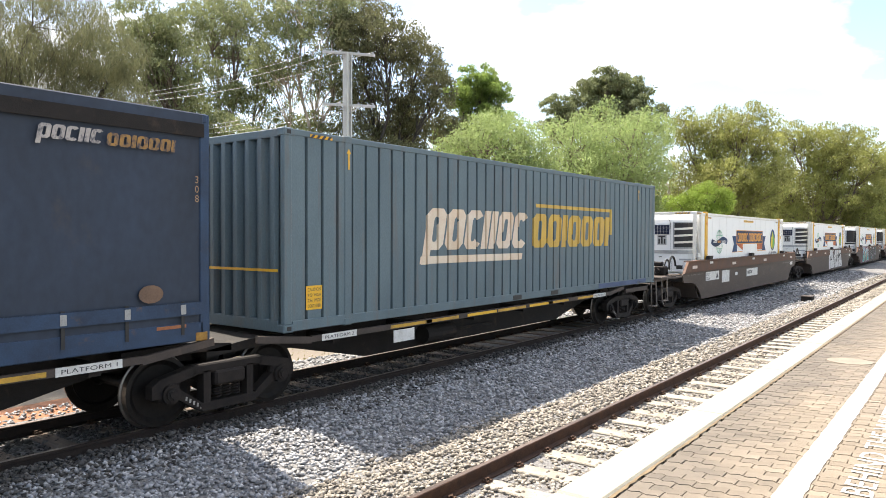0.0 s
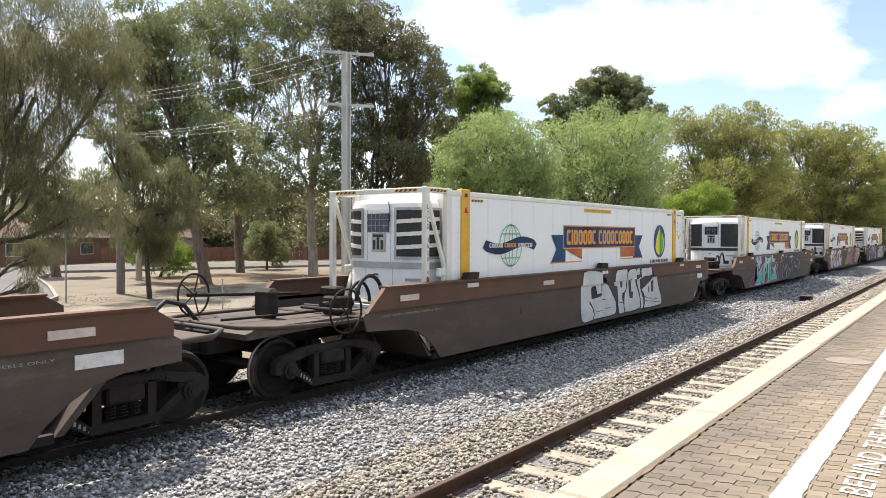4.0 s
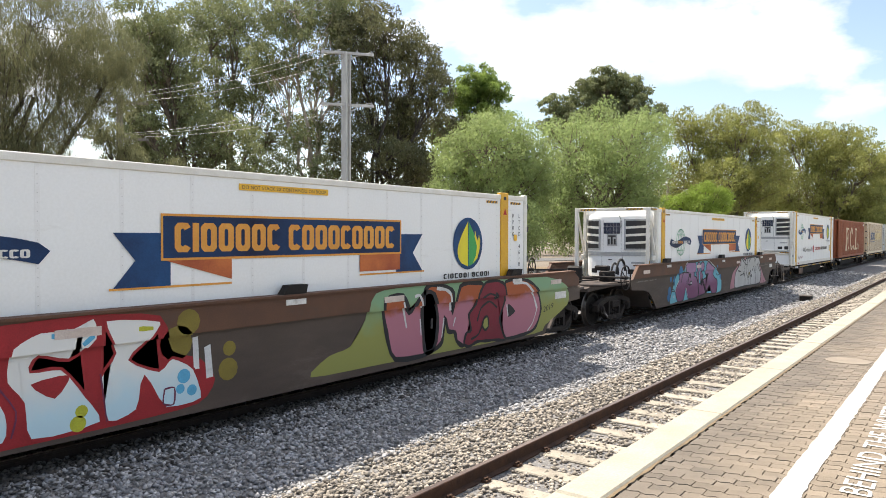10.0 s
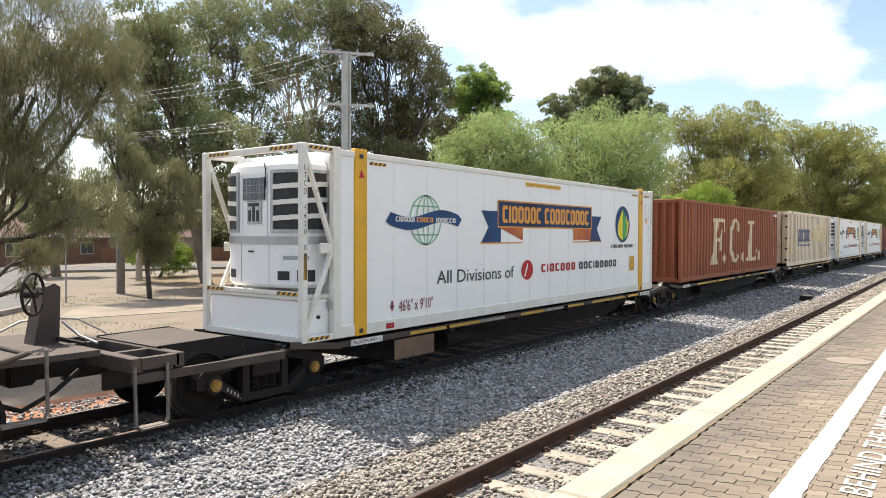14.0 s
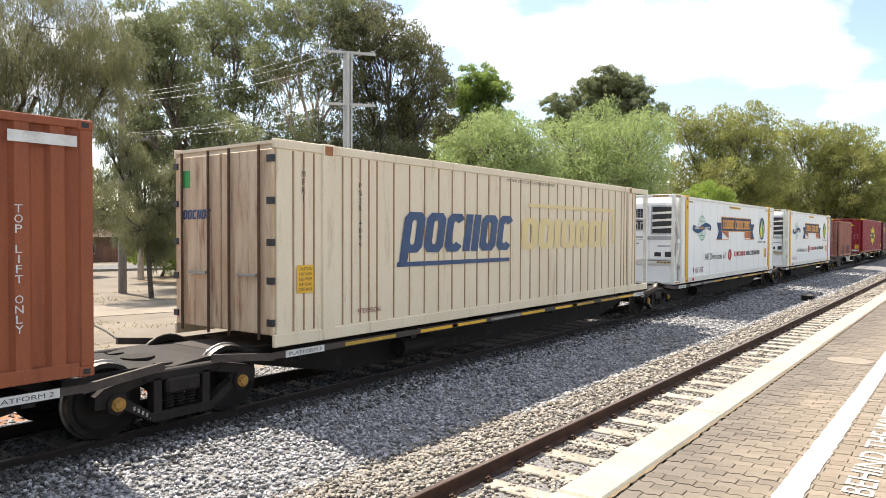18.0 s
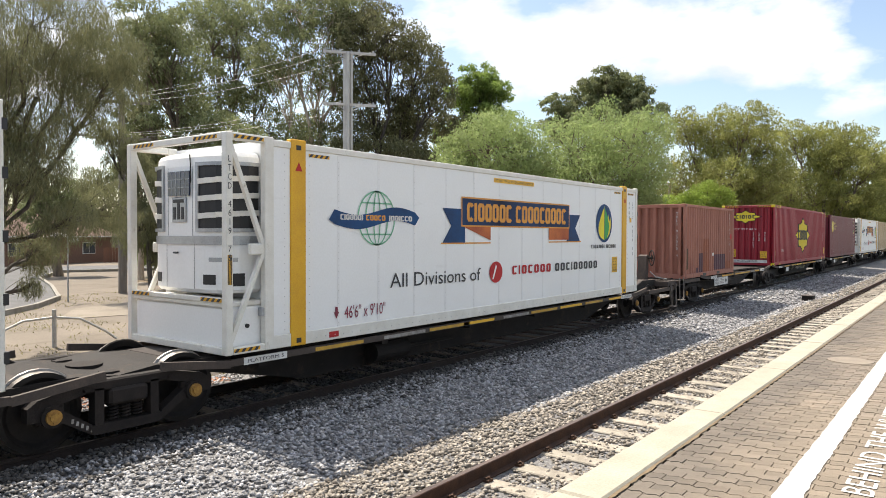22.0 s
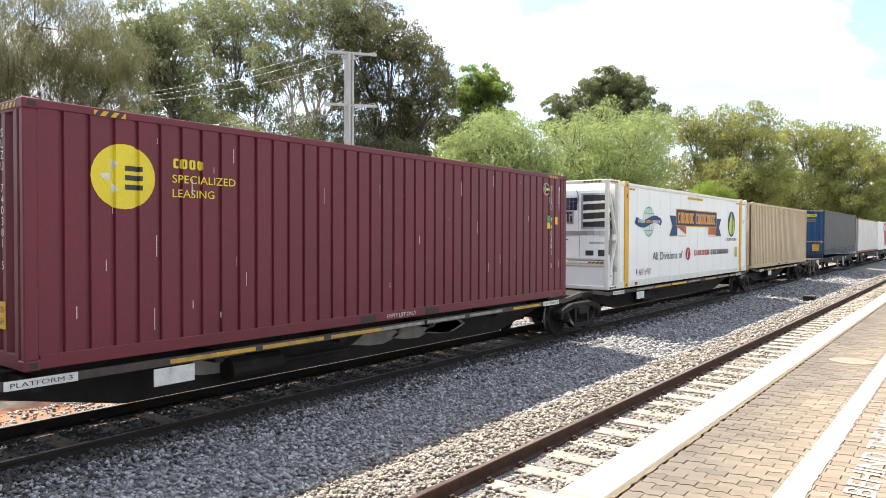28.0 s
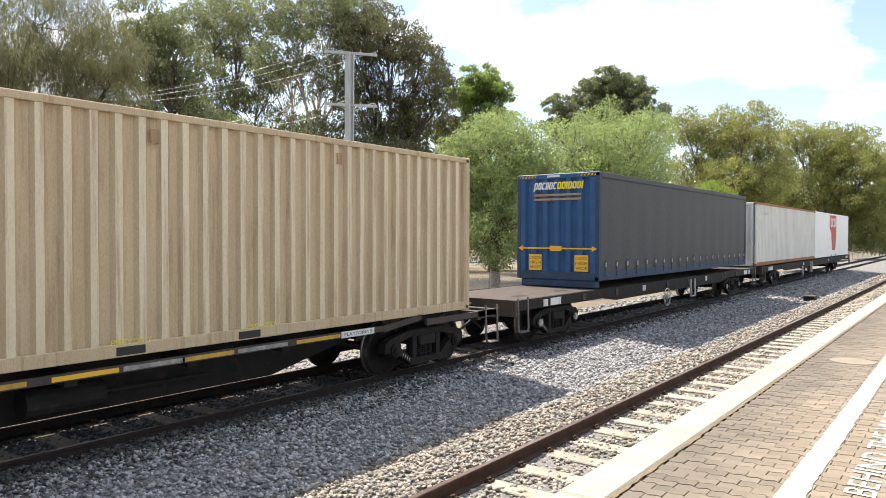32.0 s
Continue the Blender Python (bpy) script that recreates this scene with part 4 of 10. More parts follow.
M_rod = mat("rusty_lock_rod", (0.16, 0.085, 0.05), (0.08, 0.05, 0.035), 0.8, 0.2, scale=6)
M_cream_rib = mat("rusty_rib", (0.42, 0.26, 0.14), (0.30, 0.18, 0.10), 0.6, scale=3)
M_worn_w = mat("worn_white_lettering", (0.46, 0.42, 0.38), (0.34, 0.31, 0.29), 0.7, scale=6, bump=0, dirt=((0.05, 0.057, 0.08), 9, (1.6, 1, 1), 0.49, 1.0))
M_worn_o = mat("worn_orange_lettering", (0.34, 0.19, 0.06), (0.24, 0.14, 0.06), 0.7, scale=6, bump=0, dirt=((0.05, 0.057, 0.08), 8, (1.6, 1, 1), 0.46, 1.0))
M_pnavy = mat("navy_lettering", (0.025, 0.055, 0.14), (0.035, 0.075, 0.17), 0.5, scale=3, bump=0)
M_pale_yel = mat("pale_yellow_lettering", (0.74, 0.58, 0.26), (0.70, 0.54, 0.28), 0.5, scale=3, bump=0)
M_pink = mat("faded_red_container", (0.40, 0.175, 0.125), (0.30, 0.12, 0.085), 0.65, scale=1.2, bump=0.1, stretch=(1.2, 1, 0.5), dirt=((0.17, 0.06, 0.035), 2.0, (3, 1.5, 0.3), 0.52, 0.65))
M_patch_d = mat("dark_repaint_patch", (0.14, 0.075, 0.085), (0.11, 0.06, 0.07), 0.6, scale=2, bump=0)
M_patch_r = mat("orange_repaint_patch", (0.34, 0.12, 0.065), (0.28, 0.10, 0.06), 0.6, scale=2, bump=0)
M_lf = mat("crimson_container", (0.31, 0.016, 0.030), (0.25, 0.013, 0.024), 0.5, scale=1.0, bump=0.05, stretch=(1.4, 1, 0.5), dirt=((0.15, 0.02, 0.03), 1.8, (2, 1, 0.4), 0.6, 0.5))
M_capu = mat("maroon_container", (0.149, 0.014, 0.026), (0.115, 0.012, 0.021), 0.5, scale=1.0, bump=0.05, stretch=(1.4, 1, 0.5), dirt=((0.24, 0.10, 0.10), 3.2, (3, 1, 0.25), 0.66, 0.6))
# outer ribs a paler beige to paint the light on them, under rust streaks
M_beige_crest = mat("beige_lit_crest", (0.70, 0.59, 0.415), (0.62, 0.495, 0.335), 0.6, scale=1.2, bump=0.08, stretch=(1.4, 1, 0.4), dirt=((0.30, 0.16, 0.08), 2.8, (6, 1, 0.22), 0.51, 0.6))
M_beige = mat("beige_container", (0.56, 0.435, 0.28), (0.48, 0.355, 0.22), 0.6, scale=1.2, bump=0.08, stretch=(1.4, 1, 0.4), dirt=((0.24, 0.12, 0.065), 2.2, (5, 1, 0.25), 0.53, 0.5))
M_logo_y = mat("logo_yellow", (0.76, 0.60, 0.03), (0.68, 0.52, 0.03), 0.45, scale=2, bump=0)
M_scf_red = mat("logo_red", (0.55, 0.06, 0.045), (0.46, 0.05, 0.04), 0.5, scale=3, bump=0)
M_rust_rail = mat("rusty_orange_rail", (0.40, 0.17, 0.07), (0.26, 0.10, 0.05), 0.7, scale=4)
M_g_purple, M_g_teal = (mat("graffiti_" + n, c, rough=0.5, scale=2, bump=0) for n, c in (("purple", (0.24, 0.11, 0.22)), ("teal", (0.10, 0.42, 0.40))))
M_g_white, M_g_pink = (mat("graffiti_" + n, c, rough=0.5, scale=2, bump=0, dirt=((0.3, 0.3, 0.3), 2.5, (0.5, 1, 2.5), 0.56, 0.5)) for n, c in (("white", (0.62, 0.62, 0.62)), ("pink", (0.42, 0.17, 0.22))))
M_g_black, M_g_soot, M_g_wine, M_g_orange, M_g_scarlet, M_g_olive, M_g_sky, M_g_lime, M_g_crimson, M_g_blue, M_g_silver, M_g_grey = (
    mat("graffiti_" + n, c, tuple(q * 0.78 for q in c), 0.6, scale=2.2, bump=0.03, dirt=((0.10, 0.085, 0.075), 2.4, (1, 1, 1), 0.62, 0.45))
    for n, c in (("black", (0.022, 0.022, 0.025)), ("soot", (0.052, 0.048, 0.052)), ("wine", (0.155, 0.035, 0.075)), ("orange", (0.50, 0.17, 0.035)), ("scarlet", (0.34, 0.025, 0.03)),
                 ("olive", (0.22, 0.17, 0.035)), ("sky", (0.10, 0.40, 0.62)), ("lime", (0.50, 0.50, 0.05)), ("crimson", (0.20, 0.02, 0.035)), ("blue", (0.03, 0.16, 0.33)),
                 ("silver", (0.50, 0.50, 0.49)), ("grey", (0.36, 0.36, 0.37))))


def fade_mat(name, low, high, z0=0.6, z1=1.3):
    """Spray paint that fades from one colour into another up the side."""
    m = mat(name, low, low, 0.6, scale=2, bump=0.03)
    n, l = m.node_tree.nodes, m.node_tree.links
    tc, sx, ns, ad, rg, mx = (n.new("ShaderNode" + k) for k in ("TexCoord", "SeparateXYZ", "TexNoise", "Math", "MapRange", "Mix"))
    l.new(tc.outputs["Object"], sx.inputs[0])
    l.new(tc.outputs["Object"], ns.inputs["Vector"])
    ns.inputs["Scale"].default_value, ns.inputs["Detail"].default_value = 3.0, 5.0
    ad.operation = "MULTIPLY_ADD"
    ad.inputs[1].default_value = 0.5
    l.new(ns.outputs[0], ad.inputs[0])
    l.new(sx.outputs["Z"], ad.inputs[2])
    rg.inputs[1].default_value, rg.inputs[2].default_value = z0 + 0.25, z1 + 0.25
    l.new(ad.outputs[0], rg.inputs[0])
    mx.data_type = "RGBA"
    mx.inputs[6].default_value, mx.inputs[7].default_value = (*low, 1), (*high, 1)
    l.new(rg.outputs[0], mx.inputs[0])
    l.new(mx.outputs[2], n["Principled BSDF"].inputs["Base Color"])
    return m


M_g_turq = fade_mat("graffiti_turquoise", (0.06, 0.42, 0.38), (0.36, 0.54, 0.60))
M_g_ice = fade_mat("graffiti_ice", (0.48, 0.66, 0.73), (0.70, 0.69, 0.66), 0.5, 1.0)
M_g_rose = fade_mat("graffiti_rose", (0.40, 0.155, 0.20), (0.34, 0.085, 0.03), 1.15, 1.3)
M_g_plum = fade_mat("graffiti_plum", (0.185, 0.062, 0.135), (0.30, 0.17, 0.29), 0.7, 1.25)
M_g_moss = fade_mat("graffiti_moss", (0.26, 0.265, 0.075), (0.20, 0.34, 0.20), 0.9, 1.4)
M_g_aqua = fade_mat("graffiti_aqua", (0.14, 0.42, 0.50), (0.10, 0.36, 0.46), 0.5, 1.2)

TY = 9.17          # middle of the train's track
TRAIN = []         # thing, its place along the train, its height
WHEELS = []        # wheelset, its place on the bogie


def ride(ob, x, z):
    ob.location = (x, TY, z)
    TRAIN.append((ob, x, z))
    return ob


# ---- bogies ----
def lathe(rows, n=28):
    """Turned about the y axis. rows: y, radius."""
    v, f = [], []
    for y, r in rows:
        v += [(r * math.cos(2 * math.pi * k / n), y, r * math.sin(2 * math.pi * k / n)) for k in range(n)]
    for i in range(len(rows) - 1):
        for k in range(n):
            a, b = i * n + k, i * n + (k + 1) % n
            f.append((a, a + n, b + n, b))
    return v, f


def bogie_meshes():
    v, f, mats = [], [], []
    for s_ in (-1, 1):
        prof = [(0.70, 0.06), (0.70, 0.10), (0.735, 0.12), (0.745, 0.36), (0.69, 0.39), (0.685, 0.475), (0.70, 0.49), (0.715, 0.485), (0.725, 0.462), (0.82, 0.455),
                (0.825, 0.40), (0.80, 0.375), (0.775, 0.34), (0.765, 0.15), (0.84, 0.12), (0.85, 0.075)]
        a, b = lathe([(s_ * y, r) for y, r in prof])
        n0 = len(v)
        v += a
        for i, q in enumerate(b):
            f.append(tuple(n0 + k for k in (q if s_ > 0 else q[::-1])))
            mats.append(1 if 6 <= i // 28 <= 8 else 0)
    a, b = lathe([(-1.12, 0.0), (-1.12, 0.07), (-0.7, 0.075), (0.7, 0.075), (1.12, 0.07), (1.12, 0.0)], 12)
    n0 = len(v)
    v += a
    f += [tuple(n0 + k for k in q) for q in b]
    mats += [0] * len(b)
    me = bpy.data.meshes.new("wheelset")
    me.from_pydata(v, [], f)
    me.materials.append(M_wheel)
    me.materials.append(M_tread)
    me.polygons.foreach_set("material_index", mats)
    out = {"wheelset": me}
    bm = bmesh.new()
    y0, y1 = -0.075, 0.075
    slab(bm, [(-1.13, 0.42), (-1.13, 0.58), (-1.02, 0.66), (-0.55, 0.76), (-0.5, 0.64), (-0.86, 0.56), (-0.97, 0.42)], y0, y1)
    slab(bm, [(1.13, 0.42), (0.97, 0.42), (0.86, 0.56), (0.5, 0.64), (0.55, 0.76), (1.02, 0.66), (1.13, 0.58)], y0, y1)
    box(bm, -0.56, 0.56, y0, y1, 0.64, 0.77, bevel=0.02)
    slab(bm, [(-0.42, 0.15), (0.42, 0.15), (0.46, 0.26), (-0.46, 0.26)], y0 - 0.01, y1)
    slab(bm, [(-0.42, 0.15), (-0.44, 0.28), (-0.78, 0.52), (-0.88, 0.44)], y0, y1)
    slab(bm, [(0.42, 0.15), (0.88, 0.44), (0.78, 0.52), (0.44, 0.28)], y0, y1)
    box(bm, -0.40, -0.29, y0, y1, 0.2, 0.68)
    box(bm, 0.29, 0.40, y0, y1, 0.2, 0.68)
    for x in (-0.88, 0.88):
        box(bm, x - 0.15, x + 0.15, y0 + 0.01, y1 - 0.01, 0.36, 0.60, bevel=0.03)
        rod(bm, (x, y0 - 0.045, 0.46), (x, y1, 0.46), 0.125, n=14)
    out["side_frame"] = bm
    bm = bmesh.new()
    box(bm, -0.24, 0.24, -1.12, 1.12, 0.46, 0.66, bevel=0.03)
    rod(bm, (0, 0, 0.6), (0, 0, 0.8), 0.22, n=16)
    box(bm, -0.1, 0.1, -0.7, -0.55, 0.66, 0.78)
    box(bm, -0.1, 0.1, 0.55, 0.7, 0.66, 0.78)
    out["bolster"] = bm
    bm = bmesh.new()
    ring = None
    for k in range(51):
        a, z = 2 * math.pi * k / 10, 0.27 + k * 0.0038
        new_ring = [bm.verts.new(((0.055 + 0.013 * math.cos(q)) * math.cos(a), (0.055 + 0.013 * math.cos(q)) * math.sin(a), z + 0.013 * math.sin(q))) for q in (0, 1.57, 3.14, 4.71)]
        if ring:
            for i in range(4):
                bm.faces.new((ring[i], ring[(i + 1) % 4], new_ring[(i + 1) % 4], new_ring[i]))
        ring = new_ring
    out["spring"] = bm
    bm = bmesh.new()
    rod(bm, (0, -0.03, 0), (0, 0.02, 0), 0.085, n=14)
    rod(bm, (0, -0.045, 0), (0, 0, 0), 0.05, n=10)
    for k in range(3):
        a = 2.094 * k + 0.5
        rod(bm, (0.06 * math.cos(a), -0.042, 0.06 * math.sin(a)), (0.06 * math.cos(a), 0, 0.06 * math.sin(a)), 0.014, n=6)
    out["bearing_cap"] = bm
    bm = bmesh.new()
    for k in range(5):
        x, z = -0.66 + 0.055 * k, 0.36 - 0.036 * k
        bm.faces.new([bm.verts.new(q) for q in ((x - 0.012, -1.077, z - 0.022), (x + 0.016, -1.077, z - 0.03), (x + 0.024, -1.077, z + 0.02), (x - 0.004, -1.077, z + 0.028))])
    out["stencil"] = bm
    for k, b in list(out.items()):
        if not isinstance(b, bpy.types.Mesh):
            m = bpy.data.meshes.new(k)
            b.to_mesh(m)
            b.free()
            m.materials.append({"bearing_cap": M_cap_y, "stencil": M_stencil}.get(k, M_bogie))
            out[k] = m
    w = out["bearing_cap"].copy()
    w.materials[0] = M_cap_w
    out["cap_w"] = w
    w = out["bearing_cap"].copy()
    w.materials[0] = M_bogie
    out["cap_d"] = w
    return out


BOGIE = bogie_meshes()


def bogie(parent, x, caps="bearing_cap"):
    """A two-axle bogie under a wagon at x along it; its wheelsets turn."""
    b = new("bogie")
    b.parent = parent
    b.location = (x, 0, 0)
    for s_ in (-1, 1):
        o = new("side_frame", BOGIE["side_frame"])
        o.parent, o.location = b, (0, s_ * 1.0, 0)
        if s_ < 0:
            o = new("stencil_mark", BOGIE["stencil"])
            o.parent = b
        for q in (-0.15, 0.0, 0.15) if s_ < 0 else ():
            o = new("spring", BOGIE["spring"])
            o.parent, o.location = b, (q, -1.0, 0)
        for q in (-0.88, 0.88):
            if s_ < 0:
                o = new("bearing_cap", BOGIE[caps])
                o.parent, o.location = b, (q, -1.12, 0.46)
    o = new("bolster", BOGIE["bolster"])
    o.parent = b
    for q in (-0.88, 0.88):
        o = new("wheelset", BOGIE["wheelset"])
        o.parent, o.location = b, (q, 0, 0.46)
        WHEELS.append((o, q))
    return b


# ---- wagons ----
def coupler(parent, x, z=0.85, way=-1):
    bm = bmesh.new()
    box(bm, min(x, x + way * 0.8), max(x, x + way * 0.8), -0.11, 0.11, z - 0.12, z + 0.1, bevel=0.02)
    box(bm, min(x + way * 0.62, x + way * 0.95), max(x + way * 0.62, x + way * 0.95), -0.19, 0.17, z - 0.16, z + 0.16, bevel=0.04)
    part("coupler", bm, M_under, parent)
    tube("air_hose", [(x + way * 0.2, -0.35, z - 0.02), (x + way * 0.5, -0.35, z - 0.25), (x + way * 0.85, -0.3, z - 0.42), (x + way * 1.1, -0.25, z - 0.3)], 0.03, M_rubber, parent)


def step_frame(parent, x, z, w=0.42, material=None):
    """A bent pipe step and hand rail at a wagon's corner."""
    m = material or M_step
    tube("corner_step", [(x, -1.28, z + 0.12), (x, -1.3, z - 0.55), (x + 0.04, -1.3, z - 0.62), (x + w - 0.04, -1.3, z - 0.62), (x + w, -1.3, z - 0.55), (x + w, -1.28, z + 0.12)], 0.022, m, parent)
    part("tread", boxes((x + 0.03, x + w - 0.03, -1.36, -1.18, z - 0.63, z - 0.61)), m, parent)


def hand_wheel(parent, x, y, z, r=0.32, tilt=0.0, material=None):
    m = material or M_bogie
    w = tube("brake_wheel", arc(0, 0, 0, r, r, 0, 360, 24), 0.018, m, parent)
    w.location, w.rotation_euler = (x, y, z), (0, 0, radians(tilt))
    sp = bmesh.new()
    for k in range(5):
        a = 2 * math.pi * k / 5
        rod(sp, (0, 0, 0), (r * math.cos(a), 0, r * math.sin(a)), 0.012, n=6)
    rod(sp, (0, -0.05, 0), (0, 0.12, 0), 0.045, n=10)
    s_ = part("spokes", sp, m, w)
    return w


def brake_stand(parent, x, y, z, wheels, tall=0.82):
    """A leaning plate housing with one or two hand wheels and a chain guide."""
    bm = slab(bmesh.new(), [(x - 0.15, z), (x + 0.15, z), (x + 0.17, z + tall), (x + 0.10, z + tall + 0.05), (x - 0.02, z + tall)], y - 0.14, y + 0.14)
    st = part("brake_stand", bm, M_under_brown, parent, "leaning brown steel brake stand")
    for q in range(4):
        part("bolt", rods(0.014, ((x - 0.11 + 0.03 * q, y - 0.15, z + 0.12 + 0.2 * q), (x - 0.11 + 0.03 * q, y - 0.13, z + 0.12 + 0.2 * q)), n=6), M_black, st)
    for q in range(wheels):
        yy = y + (0.42 if q else -0.26)
        hand_wheel(parent, x + (0.12 if wheels > 1 else -0.2), yy, z + tall - 0.06, 0.25, 40, M_cap_w if q else M_bogie)
        part("wheel_shaft", rods(0.022, ((x + (0.12 if wheels > 1 else -0.2), yy, z + tall - 0.06), (x + 0.08, y, z + tall - 0.06)), n=6), M_bogie, parent)
    tube("release_rod", [(x + 0.16, y - 0.2, z + 0.3), (x + 0.3, y - 0.35, z + 0.12), (x + 0.34, y - 0.7, z + 0.06)], 0.018, M_galv, parent)
    tube("brake_pipe", [(x + 0.2, y + 0.3, z + 0.05), (x + 0.1, y - 0.3, z + 0.1), (x + 0.25, y - 0.6, z + 0.05)], 0.022, M_under, parent)


def skeletal(label, x0, x1, zt, number, first=False, last=False, caps="bearing_cap", patches=0, plate=M_label_w, strips=7, bf=None, bl=None):
    """One platform of a skeletal container wagon between the bogies at x0 and x1; its deck is at zt."""
    mid = (x0 + x1) / 2
    h = (x1 - x0) / 2
    w = thing("container_wagon", label, "rail wagon", group="skeletal container wagons")
    e0 = h + (2.1 if first else -0.25)
    e1 = h + (2.1 if last else -0.25)
    bm = bmesh.new()
    for y in (-0.58, 0.50):
        slab(bm, [(-e0, zt - 0.30), (-h + 1.5, zt - 0.30), (-h + 3.2, zt - 0.66), (h - 3.2, zt - 0.66), (h - 1.5, zt - 0.30), (e1, zt - 0.30), (e1, zt - 0.06), (h - 1.2, zt - 0.03), (-h + 1.2, zt - 0.03), (-e0, zt - 0.06)], y, y + 0.08)
    box(bm, -h + 3.0, h - 3.0, -0.50, 0.50, zt - 0.62, zt - 0.58)
    part("centre_sill", bm, M_under, w)
    part("deck_plate", boxes((-h + 0.9, h - 0.9, -0.60, 0.60, zt - 0.05, zt - 0.02), bevel=0.006), M_deck, w, "dusty grey deck plate")
    for y in (-1.24, 1.18):
        bm = bmesh.new()
        box(bm, -h + 1.35, h - 1.35, y, y + 0.06, zt - 0.13, zt - 0.04)
        bar(bm, (-h + 1.35, y + 0.03, zt - 0.10), (-h + 0.35, y + 0.03, zt + 0.02), 0.06, 0.10)
        bar(bm, (h - 1.35, y + 0.03, zt - 0.10), (h - 0.35, y + 0.03, zt + 0.02), 0.06, 0.10)
        part("side_rail", bm, M_under_brown, w)
    for k in range(6):
        x = -h + 1.9 + (2 * h - 3.8) * k / 5
        part("cross_bearer", boxes((x - 0.07, x + 0.07, -1.2, 1.2, zt - 0.2, zt - 0.06)), M_under, w)
    rng = random.Random(number * 7 + int(abs(x0)))
    for k in range(strips):
        x = -h + 2.6 + (2 * h - 5.2) * (k + rng.uniform(0.1, 0.6)) / strips
        part("reflector", boxes((x, x + rng.uniform(0.8, 1.0) * (2 * h - 5.2) / strips, -1.246, -1.24, zt - 0.115, zt - 0.06)), rng.choice([M_amber, M_amber_worn, M_amber_worn, M_stencil]), w)
    # saddle plates over the bogies
    for x, s_ in ((-h, 1), (h, -1)):
        if (s_ > 0 and not first) or (s_ < 0 and not last):
            part("end_saddle", slab(bmesh.new(), [(x - s_ * 0.2, zt - 0.10), (x + s_ * 0.5, zt - 0.02), (x + s_ * 1.4, zt - 0.04), (x + s_ * 1.4, zt - 0.12), (x + s_ * 0.4, zt - 0.16), (x - s_ * 0.2, zt - 0.2)], -0.85, 0.85), M_under, w)
        else:
            d = -s_
            zr = max(zt, 1.02) if x1 < 80 else zt
            part("end_deck", slab(bmesh.new(), [(x + d * 1.5, zr - 0.10), (x + d * 1.5, zr), (x + d * 0.9, zr + 0.02), (x + d * 0.4, zr + 0.02), (x - d * 0.35, zt - 0.03), (x - d * 0.9, zt - 0.03), (x - d * 0.9, zt - 0.12), (x - d * 0.3, zt - 0.12), (x + d * 0.4, zr - 0.08)], -0.78, 0.78), M_under_brown, w)
            for y in (-0.80, 0.76):
                part("deck_cheek", slab(bmesh.new(), [(x + d * 1.5, zr - 0.16), (x + d * 1.5, zr + 0.015), (x + d * 0.4, zr + 0.035), (x - d * 0.4, zt - 0.01), (x - d * 0.4, zt - 0.14)], y, y + 0.04), M_under, w)
            part("head_stock", boxes((min(x + d * 1.98, x + d * 2.12), max(x + d * 1.98, x + d * 2.12), -1.25, 1.25, zr - 0.2, zr - 0.02), bevel=0.01), M_under_brown, w)
            part("end_bearer", boxes((min(x + d * 1.42, x + d * 1.54), max(x + d * 1.42, x + d * 1.54), -1.25, 1.25, zr - 0.2, zr - 0.02), bevel=0.01), M_under_brown, w)
            for y in (-1.25, -0.62, 0.52, 1.15):
                part("end_bearer", boxes((min(x + d * 1.5, x + d * 2.0), max(x + d * 1.5, x + d * 2.0), y, y + 0.10, zr - 0.17, zr - 0.03)), M_under_brown, w)
            if d > 0 and x1 < 80:
                brake_stand(w, x + 1.72, -0.28, zr - 0.05, 2)
            coupler(w, x + d * 2.1, 0.82, d)
            step_frame(w, x + d * 2.1 - (0.45 if d > 0 else 0.0), zt - 0.05)
            part("side_beam", boxes((min(x + d * 2.1, x - d * 0.2), max(x + d * 2.1, x - d * 0.2), -1.25, -1.19, zt - 0.14, zt - 0.03)), M_under_brown, w)
    for x in (-h + 1.55, h - 2.35):
        part("label_plate", boxes((x, x + 0.75, -1.25, -1.243, zt - 0.135, zt - 0.035)), M_label_w, w, "white platform label")
        letters("lettering", "PLATFORM %d" % number, x + 0.06, x + 0.69, zt - 0.11, zt - 0.06, M_dark, w, -1.253)
    if plate == "long":
        xx = -h + 1.95
        part("data_plate", boxes((xx, xx + 1.75, -1.262, -1.245, zt - 0.42, zt - 0.13)), M_label_w, w, "long white data plate")
        letters("lettering", "RRAY", xx + 0.05, xx + 0.6, zt - 0.26, zt - 0.15, M_dark, w, -1.264)
        letters("lettering", "7192-U", xx + 0.05, xx + 0.6, zt - 0.40, zt - 0.29, M_dark, w, -1.264)
        for q in range(4):
            flat("worn_text", rect(xx + 0.75, xx + 1.2, zt - 0.18 - q * 0.06, zt - 0.155 - q * 0.06), -1.264, M_stencil, w)
        flat("diamond_mark", [(xx + 1.5, zt - 0.38), (xx + 1.62, zt - 0.275), (xx + 1.5, zt - 0.17), (xx + 1.38, zt - 0.275)], -1.264, M_dark, w)
    elif plate:
        part("data_plate", boxes((-h + 2.6, -h + 3.7, -1.26, -1.245, zt - 0.50, zt - 0.16)) if plate is M_plate_brown else boxes((-h + 3.2, -h + 3.75, -1.26, -1.245, zt - 0.36, zt - 0.15)), plate, w)
    for k in range(patches):
        x = -h + 3 + (2 * h - 6) * rng.random()
